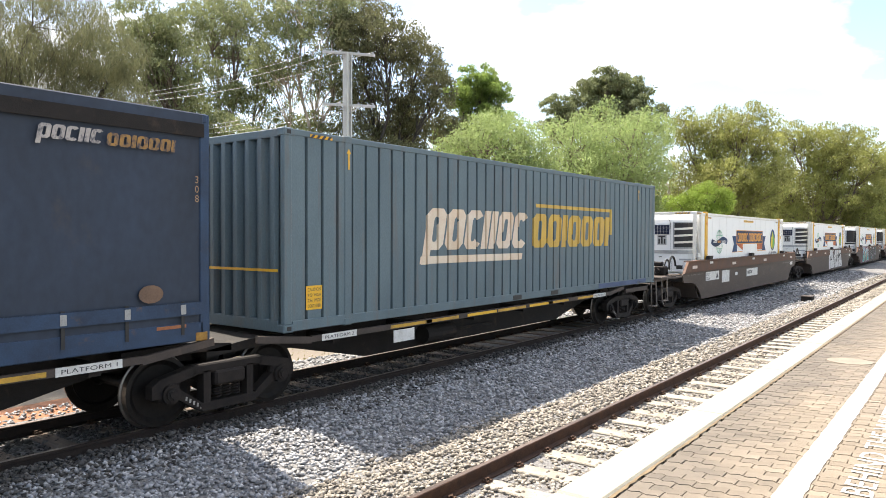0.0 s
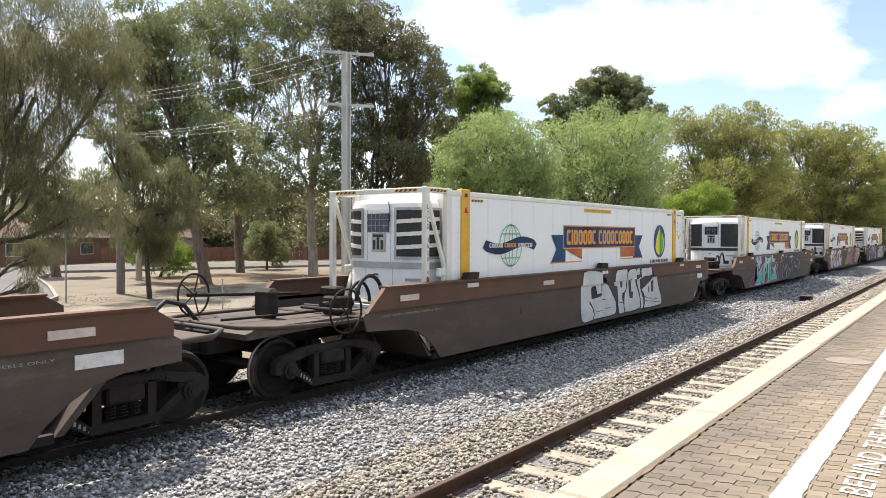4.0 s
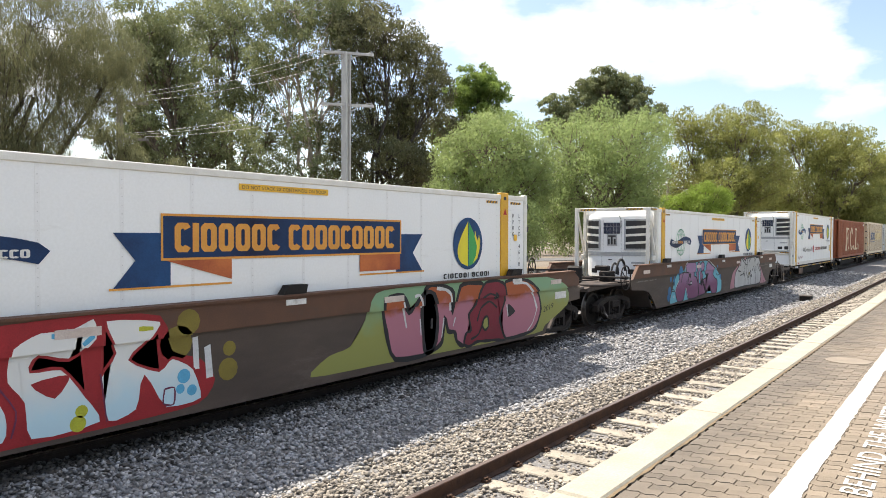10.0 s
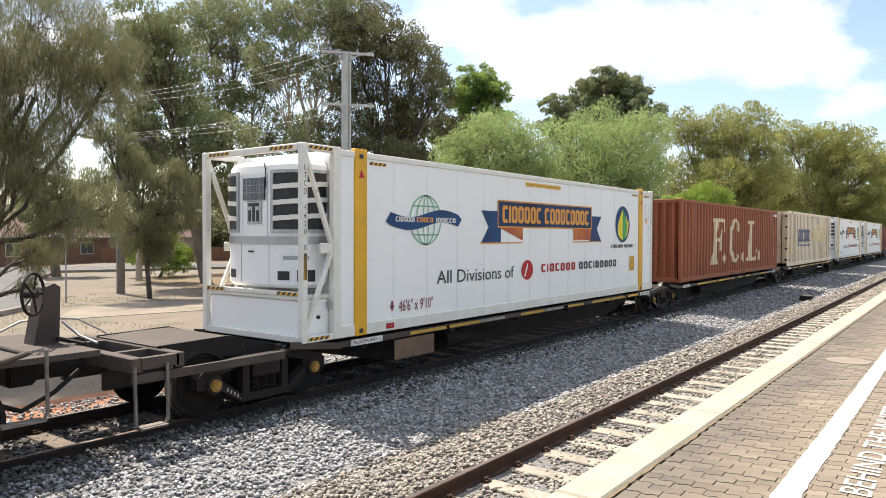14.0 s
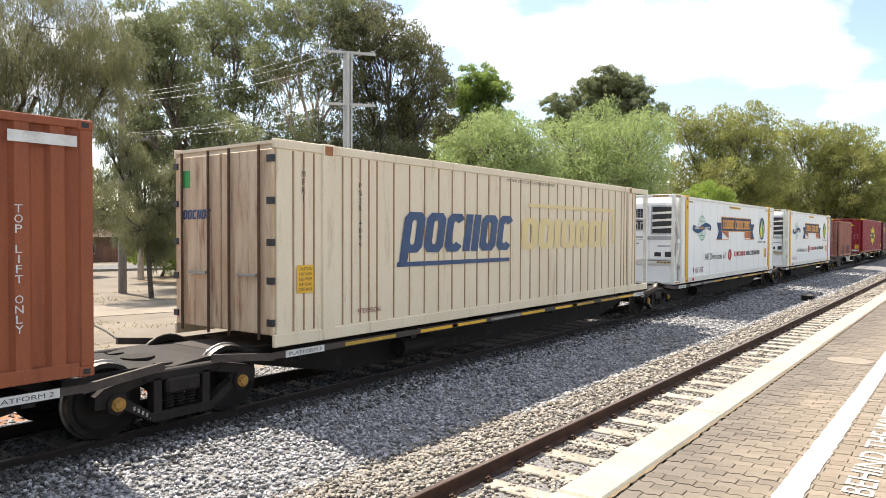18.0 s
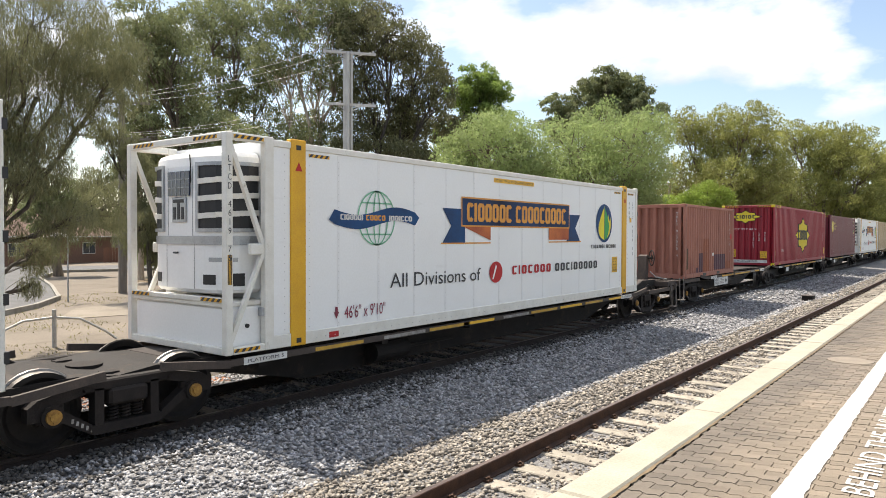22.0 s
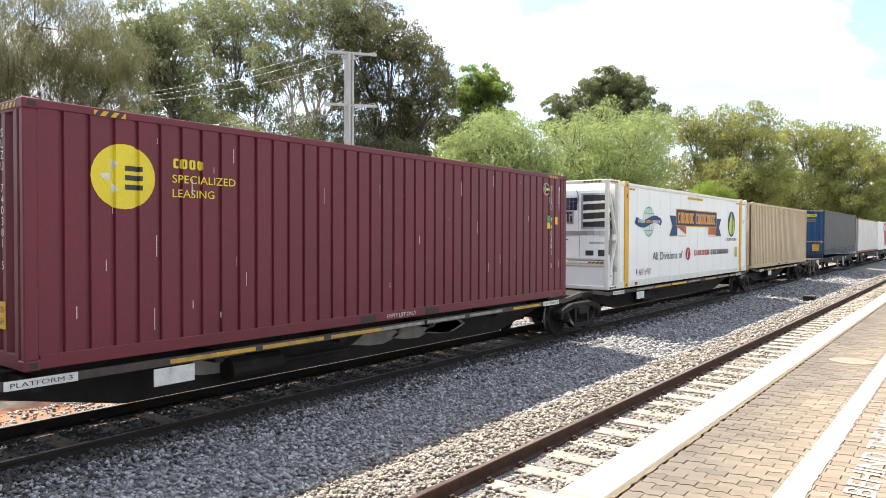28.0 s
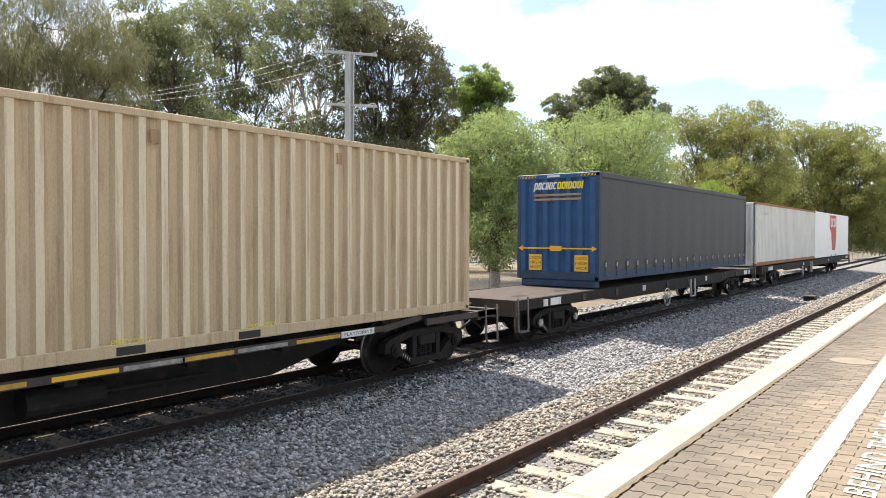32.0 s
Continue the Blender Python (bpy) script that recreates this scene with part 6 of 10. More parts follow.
# ---- refrigerated boxes ----
def fridge_unit(c, W, H, dark):
    """The cooling unit in the front frame: a rounded shell with two wrapped grilles, a solar panel and a badge."""
    u = new("cooling_unit")
    u.parent = c
    z0, z1, zb = 0.80, H - 0.20, 1.60
    line = [(0.115, 0.0), (0.12, 0.36), (0.15, 0.56), (0.205, 0.74), (0.29, 0.88), (0.42, 0.965), (0.56, 0.99), (0.76, 0.99)]
    knots = [0.0]
    for p, q in zip(line, line[1:]):
        knots.append(knots[-1] + math.hypot(q[0] - p[0], q[1] - p[1]))
    end = knots[-1]

    def on(s, z, off, side):
        """A point on the shell, s metres round from its middle."""
        x, y, ax, ay, bx, by = [float(np.interp(s + d, knots, [p[k] for p in line])) for d in (0, -0.01, 0.01) for k in (0, 1)]
        n = Vector((-(by - ay), bx - ax)).normalized()
        return (x + n.x * off, side * (y + n.y * off), z)

    def strip(name, s0, s1, a, b, off, m, side, label="", deep=0.0, rise=0.0):
        """A band round the shell from s0 to s1 and height a to b, with thickness where it stands proud."""
        row = sorted({s0, s1, *(q for q in knots if s0 < q < s1), *(s0 + (s1 - s0) * i / 6 for i in range(1, 6))})
        k = len(row) - 1
        v, f = [], []
        for i, q in enumerate(row):
            dz = rise * i / k
            ring = [(a + dz, off), (b + dz, off)] if not deep else [(a + dz, off), (a + dz, off + deep), (b + dz, off + deep), (b + dz, off)]
            v += [on(q, z, o, side) for z, o in ring]
        w = len(v) // (k + 1)
        for i in range(k):
            for j in range(w - 1):
                g = (i * w + j, i * w + j + 1, (i + 1) * w + j + 1, (i + 1) * w + j)
                f.append(g if side > 0 else g[::-1])
        if deep:
            f += [(0, 1, 2, 3), tuple(k * w + j for j in (3, 2, 1, 0))]
        return raw(name, v, f, m, u, label)
    v, f = [], []
    ring = [on(k, 0, 0, 1) for k in knots[::-1]] + [on(k, 0, 0, -1) for k in knots[1:]]
    levels = [(z0, 0.95), (z0 + 0.05, 1.0), (z1 - 0.20, 1.0), (z1 - 0.08, 0.975), (z1 - 0.02, 0.93), (z1, 0.86)]
    n = len(ring)
    for z, k in levels:
        v += [(0.76 - (0.76 - x) * k, y * k, z) for x, y, _ in ring]
    for i in range(len(levels) - 1):
        f += [(i * n + j, i * n + j + 1, (i + 1) * n + j + 1, (i + 1) * n + j) for j in range(n - 1)]
    f += [tuple(range(len(v) - n, len(v))), tuple(range(n))[::-1]]
    raw("unit_shell", v, f, M_white, u, smooth=False)
    rim = M_black if dark else M_chrome
    g0, g1, ga, gb = 0.40, 1.42, zb + 0.06, z1 - 0.16
    for side in (-1, 1):
        strip("trim_band", 0.0, end, zb - 0.12, zb, 0.006, rim, side, "dark trim band" if dark else "bright trim band", 0.012)
        strip("panel_gap", 0.34, 0.348, z0 + 0.05, zb - 0.12, 0.003, M_dark, side)
        strip("panel_gap", 0.30, 0.308, zb, z1 - 0.2, 0.003, M_dark, side)
        strip("grille", g0 + 0.04, g1 - 0.04, ga + 0.03, gb - 0.03, 0.008, M_black, side, "black air grille")
        strip("grille_rim", g0, g1, ga, ga + 0.05, 0.002, rim, side, deep=0.03)
        strip("grille_rim", g0, g1, gb - 0.05, gb, 0.002, rim, side, deep=0.03)
        strip("grille_rim", g0, g0 + 0.05, ga + 0.05, gb - 0.05, 0.002, rim, side, deep=0.03)
        strip("grille_rim", g1 - 0.05, g1, ga + 0.05, gb - 0.05, 0.002, rim, side, deep=0.03)
        for k in range(3):
            zz = ga + (gb - ga) * (k + 1) / 4 - 0.04
            strip("louvre", g0 + 0.05, g1 - 0.05, zz - 0.02, zz + (0.02 if dark else 0.055), 0.006, M_black if dark else M_frame_w, side, deep=0.03, rise=0.05)
        strip("lower_vent", 0.52, 0.74, z0 + 0.12, z0 + 0.26, 0.004, M_black, side)
    strip("lower_vent", 0.86, 1.15, z0 + 0.10, z0 + 0.28, 0.004, M_black, -1)
    strip("lower_mark", 0.62, 1.05, z0 + 0.44, z0 + 0.50, 0.003, M_chrome, -1)
    part("latch", rods(0.014, ((0.115, 0.06, z0 + 0.56), (0.06, 0.06, z0 + 0.56)), ((0.065, -0.02, z0 + 0.56), (0.065, 0.09, z0 + 0.56))), M_black, u)
    part("solar_panel", boxes((0.085, 0.105, -0.27, 0.27, z1 - 0.62, z1 - 0.27)), M_solar, u, "small dark solar panel")
    part("panel_grid", boxes(*[(0.08, 0.086, -0.27 + k * 0.108 - 0.003, -0.27 + k * 0.108 + 0.003, z1 - 0.62, z1 - 0.27) for k in range(1, 5)], *[(0.08, 0.086, -0.27, 0.27, z1 - 0.62 + k * 0.117 - 0.003, z1 - 0.62 + k * 0.117 + 0.003) for k in (1, 2)]), M_chrome, u)
    tube("panel_cable", [(0.11, -0.26, z1 - 0.44), (0.09, -0.30, z1 - 0.40), (0.09, -0.30, z1 - 0.16), (0.13, -0.22, z1 - 0.04)], 0.009, M_rubber, u)
    part("badge", boxes((0.092, 0.108, -0.17, 0.17, z1 - 1.00, z1 - 0.64), bevel=0.006), M_chrome, u, "grey maker's badge")
    for y0, y1, a, b in ((-0.13, 0.13, 0.72, 0.67), (-0.03, 0.03, 0.96, 0.72), (-0.13, -0.07, 0.96, 0.78), (0.07, 0.13, 0.96, 0.78)):
        part("badge_mark", boxes((0.086, 0.092, y0, y1, z1 - a, z1 - b)), M_black, u)
    return u


def reefer(label, skeletal_type, dark, serial, L=14.17, H=2.997, W=2.5):
    c = thing("reefer_container", label, "container", group="white refrigerated containers")
    h = W / 2
    y = -h
    xb = 0.78
    part("box_body", boxes((xb, L - 0.05, y + 0.02, h - 0.02, 0.16, H - 0.09), bevel=0.012), M_white, c)
    part("roof", boxes((xb, L - 0.03, y + 0.05, h - 0.05, H - 0.10, H - 0.03)), M_white, c)
    for yy in (y, h - 0.06):
        part("top_rail", boxes((xb, L, yy, yy + 0.06, H - 0.13, H - 0.03), bevel=0.01), M_frame_w, c)
        part("bottom_rail", boxes((xb, L, yy, yy + 0.06, 0.0, 0.19), bevel=0.01), M_frame_w, c)
    # panel joints with rivets
    for k in range(12):
        x = 2.05 + k * 0.93
        part("panel_joint", boxes((x, x + 0.05, y + 0.0175, y + 0.022, 0.19, H - 0.13)), M_seam, c)
    bm = bmesh.new()
    for x in (1.0, 1.47, 12.95, 13.5):
        for k in range(22):
            z = 0.25 + k * 0.12
            box(bm, x - 0.006, x + 0.006, y + 0.012, y + 0.02, z - 0.006, z + 0.006)
    for j in range(12):
        x = 2.075 + j * 0.93
        for k in range(26):
            z = 0.25 + k * 0.1
            box(bm, x - 0.005, x + 0.005, y + 0.0135, y + 0.0175, z - 0.005, z + 0.005)
    for k in range(60):
        x = 1.6 + k * 0.19
        box(bm, x - 0.007, x + 0.007, y - 0.006, y, 0.07, 0.084)
    part("rivets", bm, M_rivet, c)
    # lift posts
    for x in (1.10, 13.08):
        part("lift_post", boxes((x, x + 0.29, y - 0.008, y + 0.1, -0.005, H + 0.015), bevel=0.012), M_yellow, c, "yellow lifting post")
        part("post_slot", boxes((x + 0.1, x + 0.19, y - 0.012, y - 0.007, H - 0.14, H - 0.07), (x + 0.1, x + 0.19, y - 0.012, y - 0.007, 0.04, 0.11)), M_black, c)
        flat("warning_triangle", [(x + 0.08, 2.55), (x + 0.21, 2.55), (x + 0.145, 2.68)], y - 0.012, M_redv, c)
        part("lift_post", boxes((x, x + 0.29, h - 0.1, h + 0.008, 0, H + 0.015)), M_yellow, c, "yellow lifting post")
    hazard(c, 1.46, 1.88, H - 0.22, H - 0.17, y + 0.012)
    hazard(c, 12.55, 12.97, H - 0.22, H - 0.17, y + 0.012)
    hazard(c, 13.48, 13.9, H - 0.22, H - 0.17, y + 0.012)
    # end frame
    for s_ in (-1, 1):
        yy0, yy1 = (y, y + 0.11) if s_ < 0 else (h - 0.11, h)
        part("frame_post", boxes((0.0, 0.11, yy0, yy1, 0.0, H), bevel=0.012), M_frame_w, c)
        part("frame_post", boxes((0.64, xb + 0.02, yy0, yy1, 0.0, H), bevel=0.012), M_frame_w, c)
        part("frame_rail", boxes((0.112, 0.638, yy0, yy1, H - 0.10, H - 0.002), bevel=0.01), M_frame_w, c)
        part("frame_rail", boxes((0.112, 0.638, yy0, yy1, 0.002, 0.10), bevel=0.01), M_frame_w, c)
        ym = (yy0 + yy1) / 2
        part("frame_brace", bar(bmesh.new(), (0.08, ym, H - 0.12), (0.66, ym, 1.42), 0.06, 0.06), M_frame_w, c)
        part("frame_brace", bar(bmesh.new(), (0.08, ym, 0.14), (0.66, ym, 1.42), 0.06, 0.06), M_frame_w, c)
        part("gusset", boxes((0.40, 0.66, yy0 + 0.02, yy1 - 0.02, 1.34, 1.5), bevel=0.02), M_frame_w, c)
    part("frame_header", boxes((0.0, 0.1, y + 0.11, h - 0.11, H - 0.10, H - 0.003), bevel=0.01), M_frame_w, c)
    part("frame_sill", boxes((0.0, 0.1, y + 0.11, h - 0.11, 0.0, 0.10), bevel=0.01), M_frame_w, c)
    part("base_tray", boxes((0.07, xb, y + 0.13, h - 0.13, 0.04, 0.64), bevel=0.03), M_white, c)
    part("tray_lip", boxes((0.03, xb, y + 0.12, h - 0.12, 0.64, 0.70), bevel=0.01), M_frame_w, c)
    part("front_rail", boxes((0.01, 0.07, y + 0.11, h - 0.11, 0.70, 0.77), bevel=0.008), M_frame_w, c)
    hazard(c, -h + 0.12, -h + 0.6, 0.71, 0.76, 0.006, "x")
    hazard(c, h - 0.6, h - 0.12, 0.71, 0.76, 0.006, "x")
    hazard(c, 0.02, 0.09, 0.95, 1.35, y - 0.004)
    part("drain_plug", rods(0.03, ((0.42, y + 0.10, 0.36), (0.42, y + 0.135, 0.36))), M_black, c)
    part("tray_latch", boxes((0.60, 0.72, y + 0.02, y + 0.12, 0.48, 0.60), bevel=0.008), M_chrome, c)
    hazard(c, -h + 0.2, -h + 0.75, H - 0.08, H - 0.03, -0.004, "x")
    hazard(c, h - 0.75, h - 0.2, H - 0.08, H - 0.03, -0.004, "x")
    hazard(c, 0.12, 0.62, H - 0.08, H - 0.03, y - 0.004)
    hazard(c, 0.12, 0.55, 0.03, 0.08, y - 0.004)
    stack_letters("lettering", serial, 0.055, H - 0.32, 0.055, 0.085, 0.035, M_dark, c, y - 0.003)
    stack_letters("lettering", serial, L - 0.33, H - 0.42, 0.07, 0.085, 0.045, M_dark, c, y + 0.008)
    stack_letters("lettering", "RFRG", L - 0.58, H - 0.42, 0.07, 0.085, 0.045, M_dark, c, y + 0.008)
    part("door_frame", boxes((L - 0.14, L, y - 0.002, y + 0.1, 0.0, H), bevel=0.012), M_frame_w, c)
    part("door_frame", boxes((L - 0.14, L, h - 0.1, h, 0.0, H), bevel=0.012), M_frame_w, c)
    for z in (0.35, 0.95, 1.6, 2.25, 2.75):
        part("door_hinge", boxes((L - 0.02, L + 0.035, y - 0.004, y + 0.1, z - 0.06, z + 0.06)), M_black, c)
    fridge_unit(c, W, H, dark)
    # painted marks
    yv = y + 0.009
    a, b = 5.38, 9.84
    mark("ribbon_tail", [(4.75, 1.48), (a + 0.1, 1.48), (a + 0.1, 2.13), (4.75, 2.13), (5.02, 1.80)], M_blue, c, yv, label="blue ribbon tail")
    mark("ribbon_tail", [(b - 0.1, 1.48), (10.46, 1.48), (10.19, 1.80), (10.46, 2.13), (b - 0.1, 2.13)], M_blue, c, yv, label="blue ribbon tail")
    mark("ribbon_edge", rect(4.70, a + 1.0, 1.455, 1.482), M_orange, c, yv + 0.001)
    mark("ribbon_edge", rect(b - 1.0, 10.51, 1.455, 1.482), M_orange, c, yv + 0.001)
    for x0, x1 in ((a, a + 1.0), (b - 1.0, b)):
        mark("ribbon_fold", [(x0, 1.80), (x1, 1.80), (x1, 1.52), (x0 + (0 if x0 > a else 1.0), 1.52)], M_fold, c, yv - 0.001, label="orange ribbon fold")
    mark("banner_edge", rect(a - 0.03, b + 0.03, 1.79, 2.37), M_orange, c, yv - 0.002)
    mark("banner", rect(a, b, 1.82, 2.34), M_navy, c, yv - 0.003, label="navy banner with an orange edge")
    wordmark("wordmark", "ciooooc cooocoooc", a + 0.14, b - 0.14, 1.89, 2.26, M_orange, c, yv - 0.005, gap=0.1, label="row of orange blocks")
    # globe with a ribbon across
    for rx in (0.46, 0.28, 0.09):
        g = [(2.95 + rx * math.cos(t_ * math.pi / 15), 1.90 + 0.455 * math.sin(t_ * math.pi / 15)) for t_ in range(30)]
        gi = [(2.95 + (rx - 0.028) * math.cos(t_ * math.pi / 15), 1.90 + 0.43 * math.sin(t_ * math.pi / 15)) for t_ in range(30)]
        raw("globe_ring", [(p, yv, q) for p, q in g] + [(p, yv, q) for p, q in gi], [(i, (i + 1) % 30, 30 + (i + 1) % 30, 30 + i) for i in range(30)], M_globe, c)
    mark("globe_line", rect(2.58, 3.32, 2.135, 2.16), M_globe, c, yv)
    mark("globe_line", rect(2.58, 3.32, 1.62, 1.645), M_globe, c, yv)
    curve = lambda t_: 0.075 * math.sin((t_ - 0.5) * math.pi * 2)
    rb = [(1.98 + 1.96 * i / 16, 1.79 + curve(i / 16)) for i in range(17)] + [(4.06, 1.93), (1.98 + 1.96, 2.02 + curve(1))] + [(1.98 + 1.96 * i / 16, 2.02 + curve(i / 16)) for i in range(16, -1, -1)] + [(1.86, 1.86)]
    mark("logo_ribbon", rb, M_navy if not skeletal_type else M_blue, c, yv - 0.002, label="dark ribbon across a green globe")
    wordmark("wordmark", "ciooooi", 2.1, 2.62, 1.86, 1.95, M_label_w, c, yv - 0.004)
    wordmark("wordmark", "cooco", 2.68, 3.16, 1.86, 1.95, M_orange, c, yv - 0.004)
    wordmark("wordmark", "iooicco", 3.24, 3.86, 1.86, 1.95, M_label_w, c, yv - 0.004)
    # leaf drop in a disc
    mark("disc", ellipse(11.9, 1.95, 0.50, 0.51), M_blue, c, yv, label="blue disc with a yellow and green drop")
    drop = lambda k: [(11.9 + k * 0.36 * math.sin(math.pi * (i / 14) ** 0.62), 1.50 + 0.90 * i / 14) for i in range(15)]
    mark("drop_half", drop(-1), M_yel, c, yv - 0.002)
    mark("drop_half", drop(1), M_green, c, yv - 0.002)
    mark("flame_tip", [(12.06, 1.56), (12.22, 1.66), (12.30, 1.85), (12.31, 2.0), (12.27, 2.13), (12.24, 2.0), (12.18, 2.08), (12.13, 2.22), (12.12, 2.08), (12.2, 1.9), (12.17, 1.72)], M_yel, c, yv - 0.003)
    mark("drop_edge", [(11.89, 1.50), (11.91, 1.50), (11.91, 2.39), (11.89, 2.39)], M_blue, c, yv - 0.004)
    wordmark("wordmark", "ciocooi ocooi", 11.08, 12.66, 1.29, 1.385, M_dark, c, yv - 0.002, gap=0.25)
    flat("roof_label", rect(6.5, 8.14, 2.715, 2.805), yv, M_amber, c, "amber warning strip")
    letters("lettering", "DO NOT STACK 20' CONTAINERS ON ROOF", 6.55, 8.09, 2.735, 2.785, M_dark, c, yv - 0.004)
    flat("small_label", rect(13.62, 13.74, 2.0, 2.13), yv, M_amber, c)
    if skeletal_type:
        letters("lettering", "All Divisions of", 3.28, 6.02, 0.72, 0.97, M_dark, c, yv)
        mark("ball", ellipse(6.59, 0.86, 0.25, 0.22), M_redv, c, yv, label="red ball")
        mark("ball_glint", [(6.45, 0.72), (6.5, 0.72), (6.62, 0.98), (6.58, 1.02)], M_white, c, yv - 0.002)
        wordmark("wordmark", "ciocooo", 7.2, 8.98, 0.78, 0.97, M_redv, c, yv, gap=0.25)
        wordmark("wordmark", "oociooooo", 9.12, 11.5, 0.78, 0.97, M_dark, c, yv, gap=0.25)
        letters("lettering", "46'6\" x 9'10\"", 2.2, 3.16, 0.30, 0.50, M_maroon_txt, c, yv)
        flat("arrow", [(1.97, 0.42), (2.0, 0.42), (2.0, 0.5), (2.05, 0.5), (2.05, 0.42), (2.08, 0.42), (2.025, 0.32)], yv, M_maroon_txt, c)
        flat("red_tag", rect(1.86, 2.06, 0.04, 0.13), y - 0.003, M_redv, c)
        caution(c, 12.42, 12.76, 0.62, 1.04, yv, lines=("CAUTION", "9'10\" HIGH", "2.5m WIDE", "46'6\" LONG", "CONTAINER"))
    return c


# ---- curtain-sided boxes ----
def curtain_box(label, L, H, W, cloth, frame_m, end_m, marks):
    c = thing("curtain_side_container", label, "container", group="curtain-sided containers")
    h = W / 2
    for s_ in (-1, 1):
        v, f = [], []
        n = 60
        for i in range(n + 1):
            x = 0.12 + (L - 0.24) * i / n
            for z, k in ((0.20, 1.0), (1.2, 0.8), (2.1, 0.4), (H - 0.12, 0.0)):
                v.append((x, s_ * (h - 0.02) + 0.012 * k * math.sin(i * 1.3) + 0.006 * math.sin(i * 3.1), z))
        for i in range(n):
            for j in range(3):
                a = i * 4 + j
                f.append((a, a + 4, a + 5, a + 1))
        raw("curtain", v, f, cloth, c, smooth=True)
        part("bottom_rail", boxes((0.1, L - 0.1, s_ * h - (0.0 if s_ < 0 else 0.08), s_ * h + (0.08 if s_ < 0 else 0.0), 0.0, 0.24), bevel=0.01), frame_m, c)
        part("top_rail", boxes((0.1, L - 0.1, s_ * h - (0.01 if s_ < 0 else 0.08), s_ * h + (0.08 if s_ < 0 else 0.01), H - 0.14, H), bevel=0.01), cloth, c)
        for x in (0.0, L - 0.14):
            part("corner_post", boxes((x, x + 0.14, s_ * h - (0 if s_ < 0 else 0.12), s_ * h + (0.12 if s_ < 0 else 0), 0, H), bevel=0.012), frame_m, c)
    n = round(L / 0.72)
    for k in range(n):
        x = 0.4 + k * (L - 0.8) / (n - 1)
        st = part("strap", boxes((x - 0.022, x + 0.022, -h - 0.014, -h - 0.006, 0.1, 0.52)), M_black, c)
        part("buckle", boxes((x - 0.035, x + 0.035, -h - 0.03, -h - 0.01, 0.36, 0.48)), M_galv, st)
    part("roof", boxes((0.03, L - 0.03, -h + 0.02, h - 0.02, H - 0.04, H + 0.01), bevel=0.01), cloth, c)
    part("floor", boxes((0.05, L - 0.05, -h + 0.08, h - 0.08, 0.02, 0.2)), M_under, c)
    ends = corrugation(-h + 0.12, h - 0.12, 0.13, 0.05, 0.12, 0.07)
    sheet("end_wall", ends, 0.2, H - 0.12, 0.012, end_m, c, "x")
    sheet("end_wall", ends, 0.2, H - 0.12, L - 0.012, end_m, c, "x", -1)
    for x in (0.0, L - 0.12):
        part("header", boxes((x, x + 0.12, -h + 0.12, h - 0.12, H - 0.13, H), bevel=0.01), end_m, c)
        part("door_sill", boxes((x, x + 0.12, -h + 0.12, h - 0.12, 0.0, 0.22), bevel=0.01), frame_m, c)
    for x in (0.02, L - 0.2):
        for z in (-0.004, H - 0.115):
            part("corner_casting", boxes((x - 0.02, x + 0.17, -h - 0.006, -h + 0.15, z, z + 0.12), bevel=0.015), M_cap_y if marks == "old" and z < 0 else frame_m, c)
    if marks == "old":
        wordmark("wordmark", "pociic", 12.5, 13.2, 2.38, 2.54, M_worn_w, c, -h - 0.035, 0.2, "worn pale mark", tall=0.06)
        wordmark("wordmark", "ooioooi", 13.25, 14.12, 2.37, 2.52, M_worn_o, c, -h - 0.035, 0.12, "worn orange mark")
        flat("valance", rect(0.1, L - 0.1, H - 0.30, H - 0.13), -h - 0.022, M_under, c, "dirty black valance under the roof rail", thick=0.01)
        flat("hem", rect(0.12, L - 0.12, 0.34, 0.50), -h - 0.018, M_frame_b, c, "folded hem of the curtain", thick=0.006)
        flat("repaint_patch", rect(L - 0.75, L - 0.35, 0.19, 0.23), -h - 0.006, M_rust_rail, c, "orange sticker on the rail")
        flat("patch", ellipse(13.79, 0.64, 0.16, 0.11, 14), -h - 0.036, M_plate_brown, c, "dark brown patch", thick=0.003)
        stack_letters("lettering", "308", 14.42, 2.1, 0.06, 0.09, 0.03, M_cream_rib, c, -h - 0.035)
    else:
        wordmark("wordmark", "pociioc", -0.72, -0.02, H - 0.42, H - 0.22, M_label_w, c, -0.004, 0.2, "worn white mark", tall=0.05, facing="x")
        wordmark("wordmark", "ooioooi", 0.0, 0.78, H - 0.42, H - 0.22, M_logo_y, c, -0.004, 0.12, "worn yellow mark", facing="x")
        for k in range(2):
            flat("worn_text", rect(-0.7, 0.72, H - 0.60 - k * 0.12, H - 0.54 - k * 0.12), -0.003, M_cream_rib, c, "line of worn orange writing", facing="x")
        flat("height_line", rect(-h + 0.12, h - 0.12, 0.83, 0.87), -0.004, M_amber, c, "amber height line with arrow heads", facing="x")
        for s_ in (-1, 1):
            flat("arrow_head", [(s_ * (h - 0.05), 0.85), (s_ * (h - 0.2), 0.93), (s_ * (h - 0.2), 0.77)], -0.006, M_amber, c, facing="x")
        flat("caution_label", rect(-0.2, 0.16, 0.78, 0.92), -0.008, M_amber, c, facing="x")
        caution(c, -0.85, -0.45, 0.24, 0.68, -0.006, "x", ("CAUTION", "HIGH", "WIDE"))
        caution(c, 0.55, 0.95, 0.24, 0.68, -0.006, "x", ("CAUTION", "HIGH", "WIDE"))
        part("end_bolster", boxes((0.02, 0.34, -1.12, 1.12, -0.2, 0.0), bevel=0.02), frame_m, c)
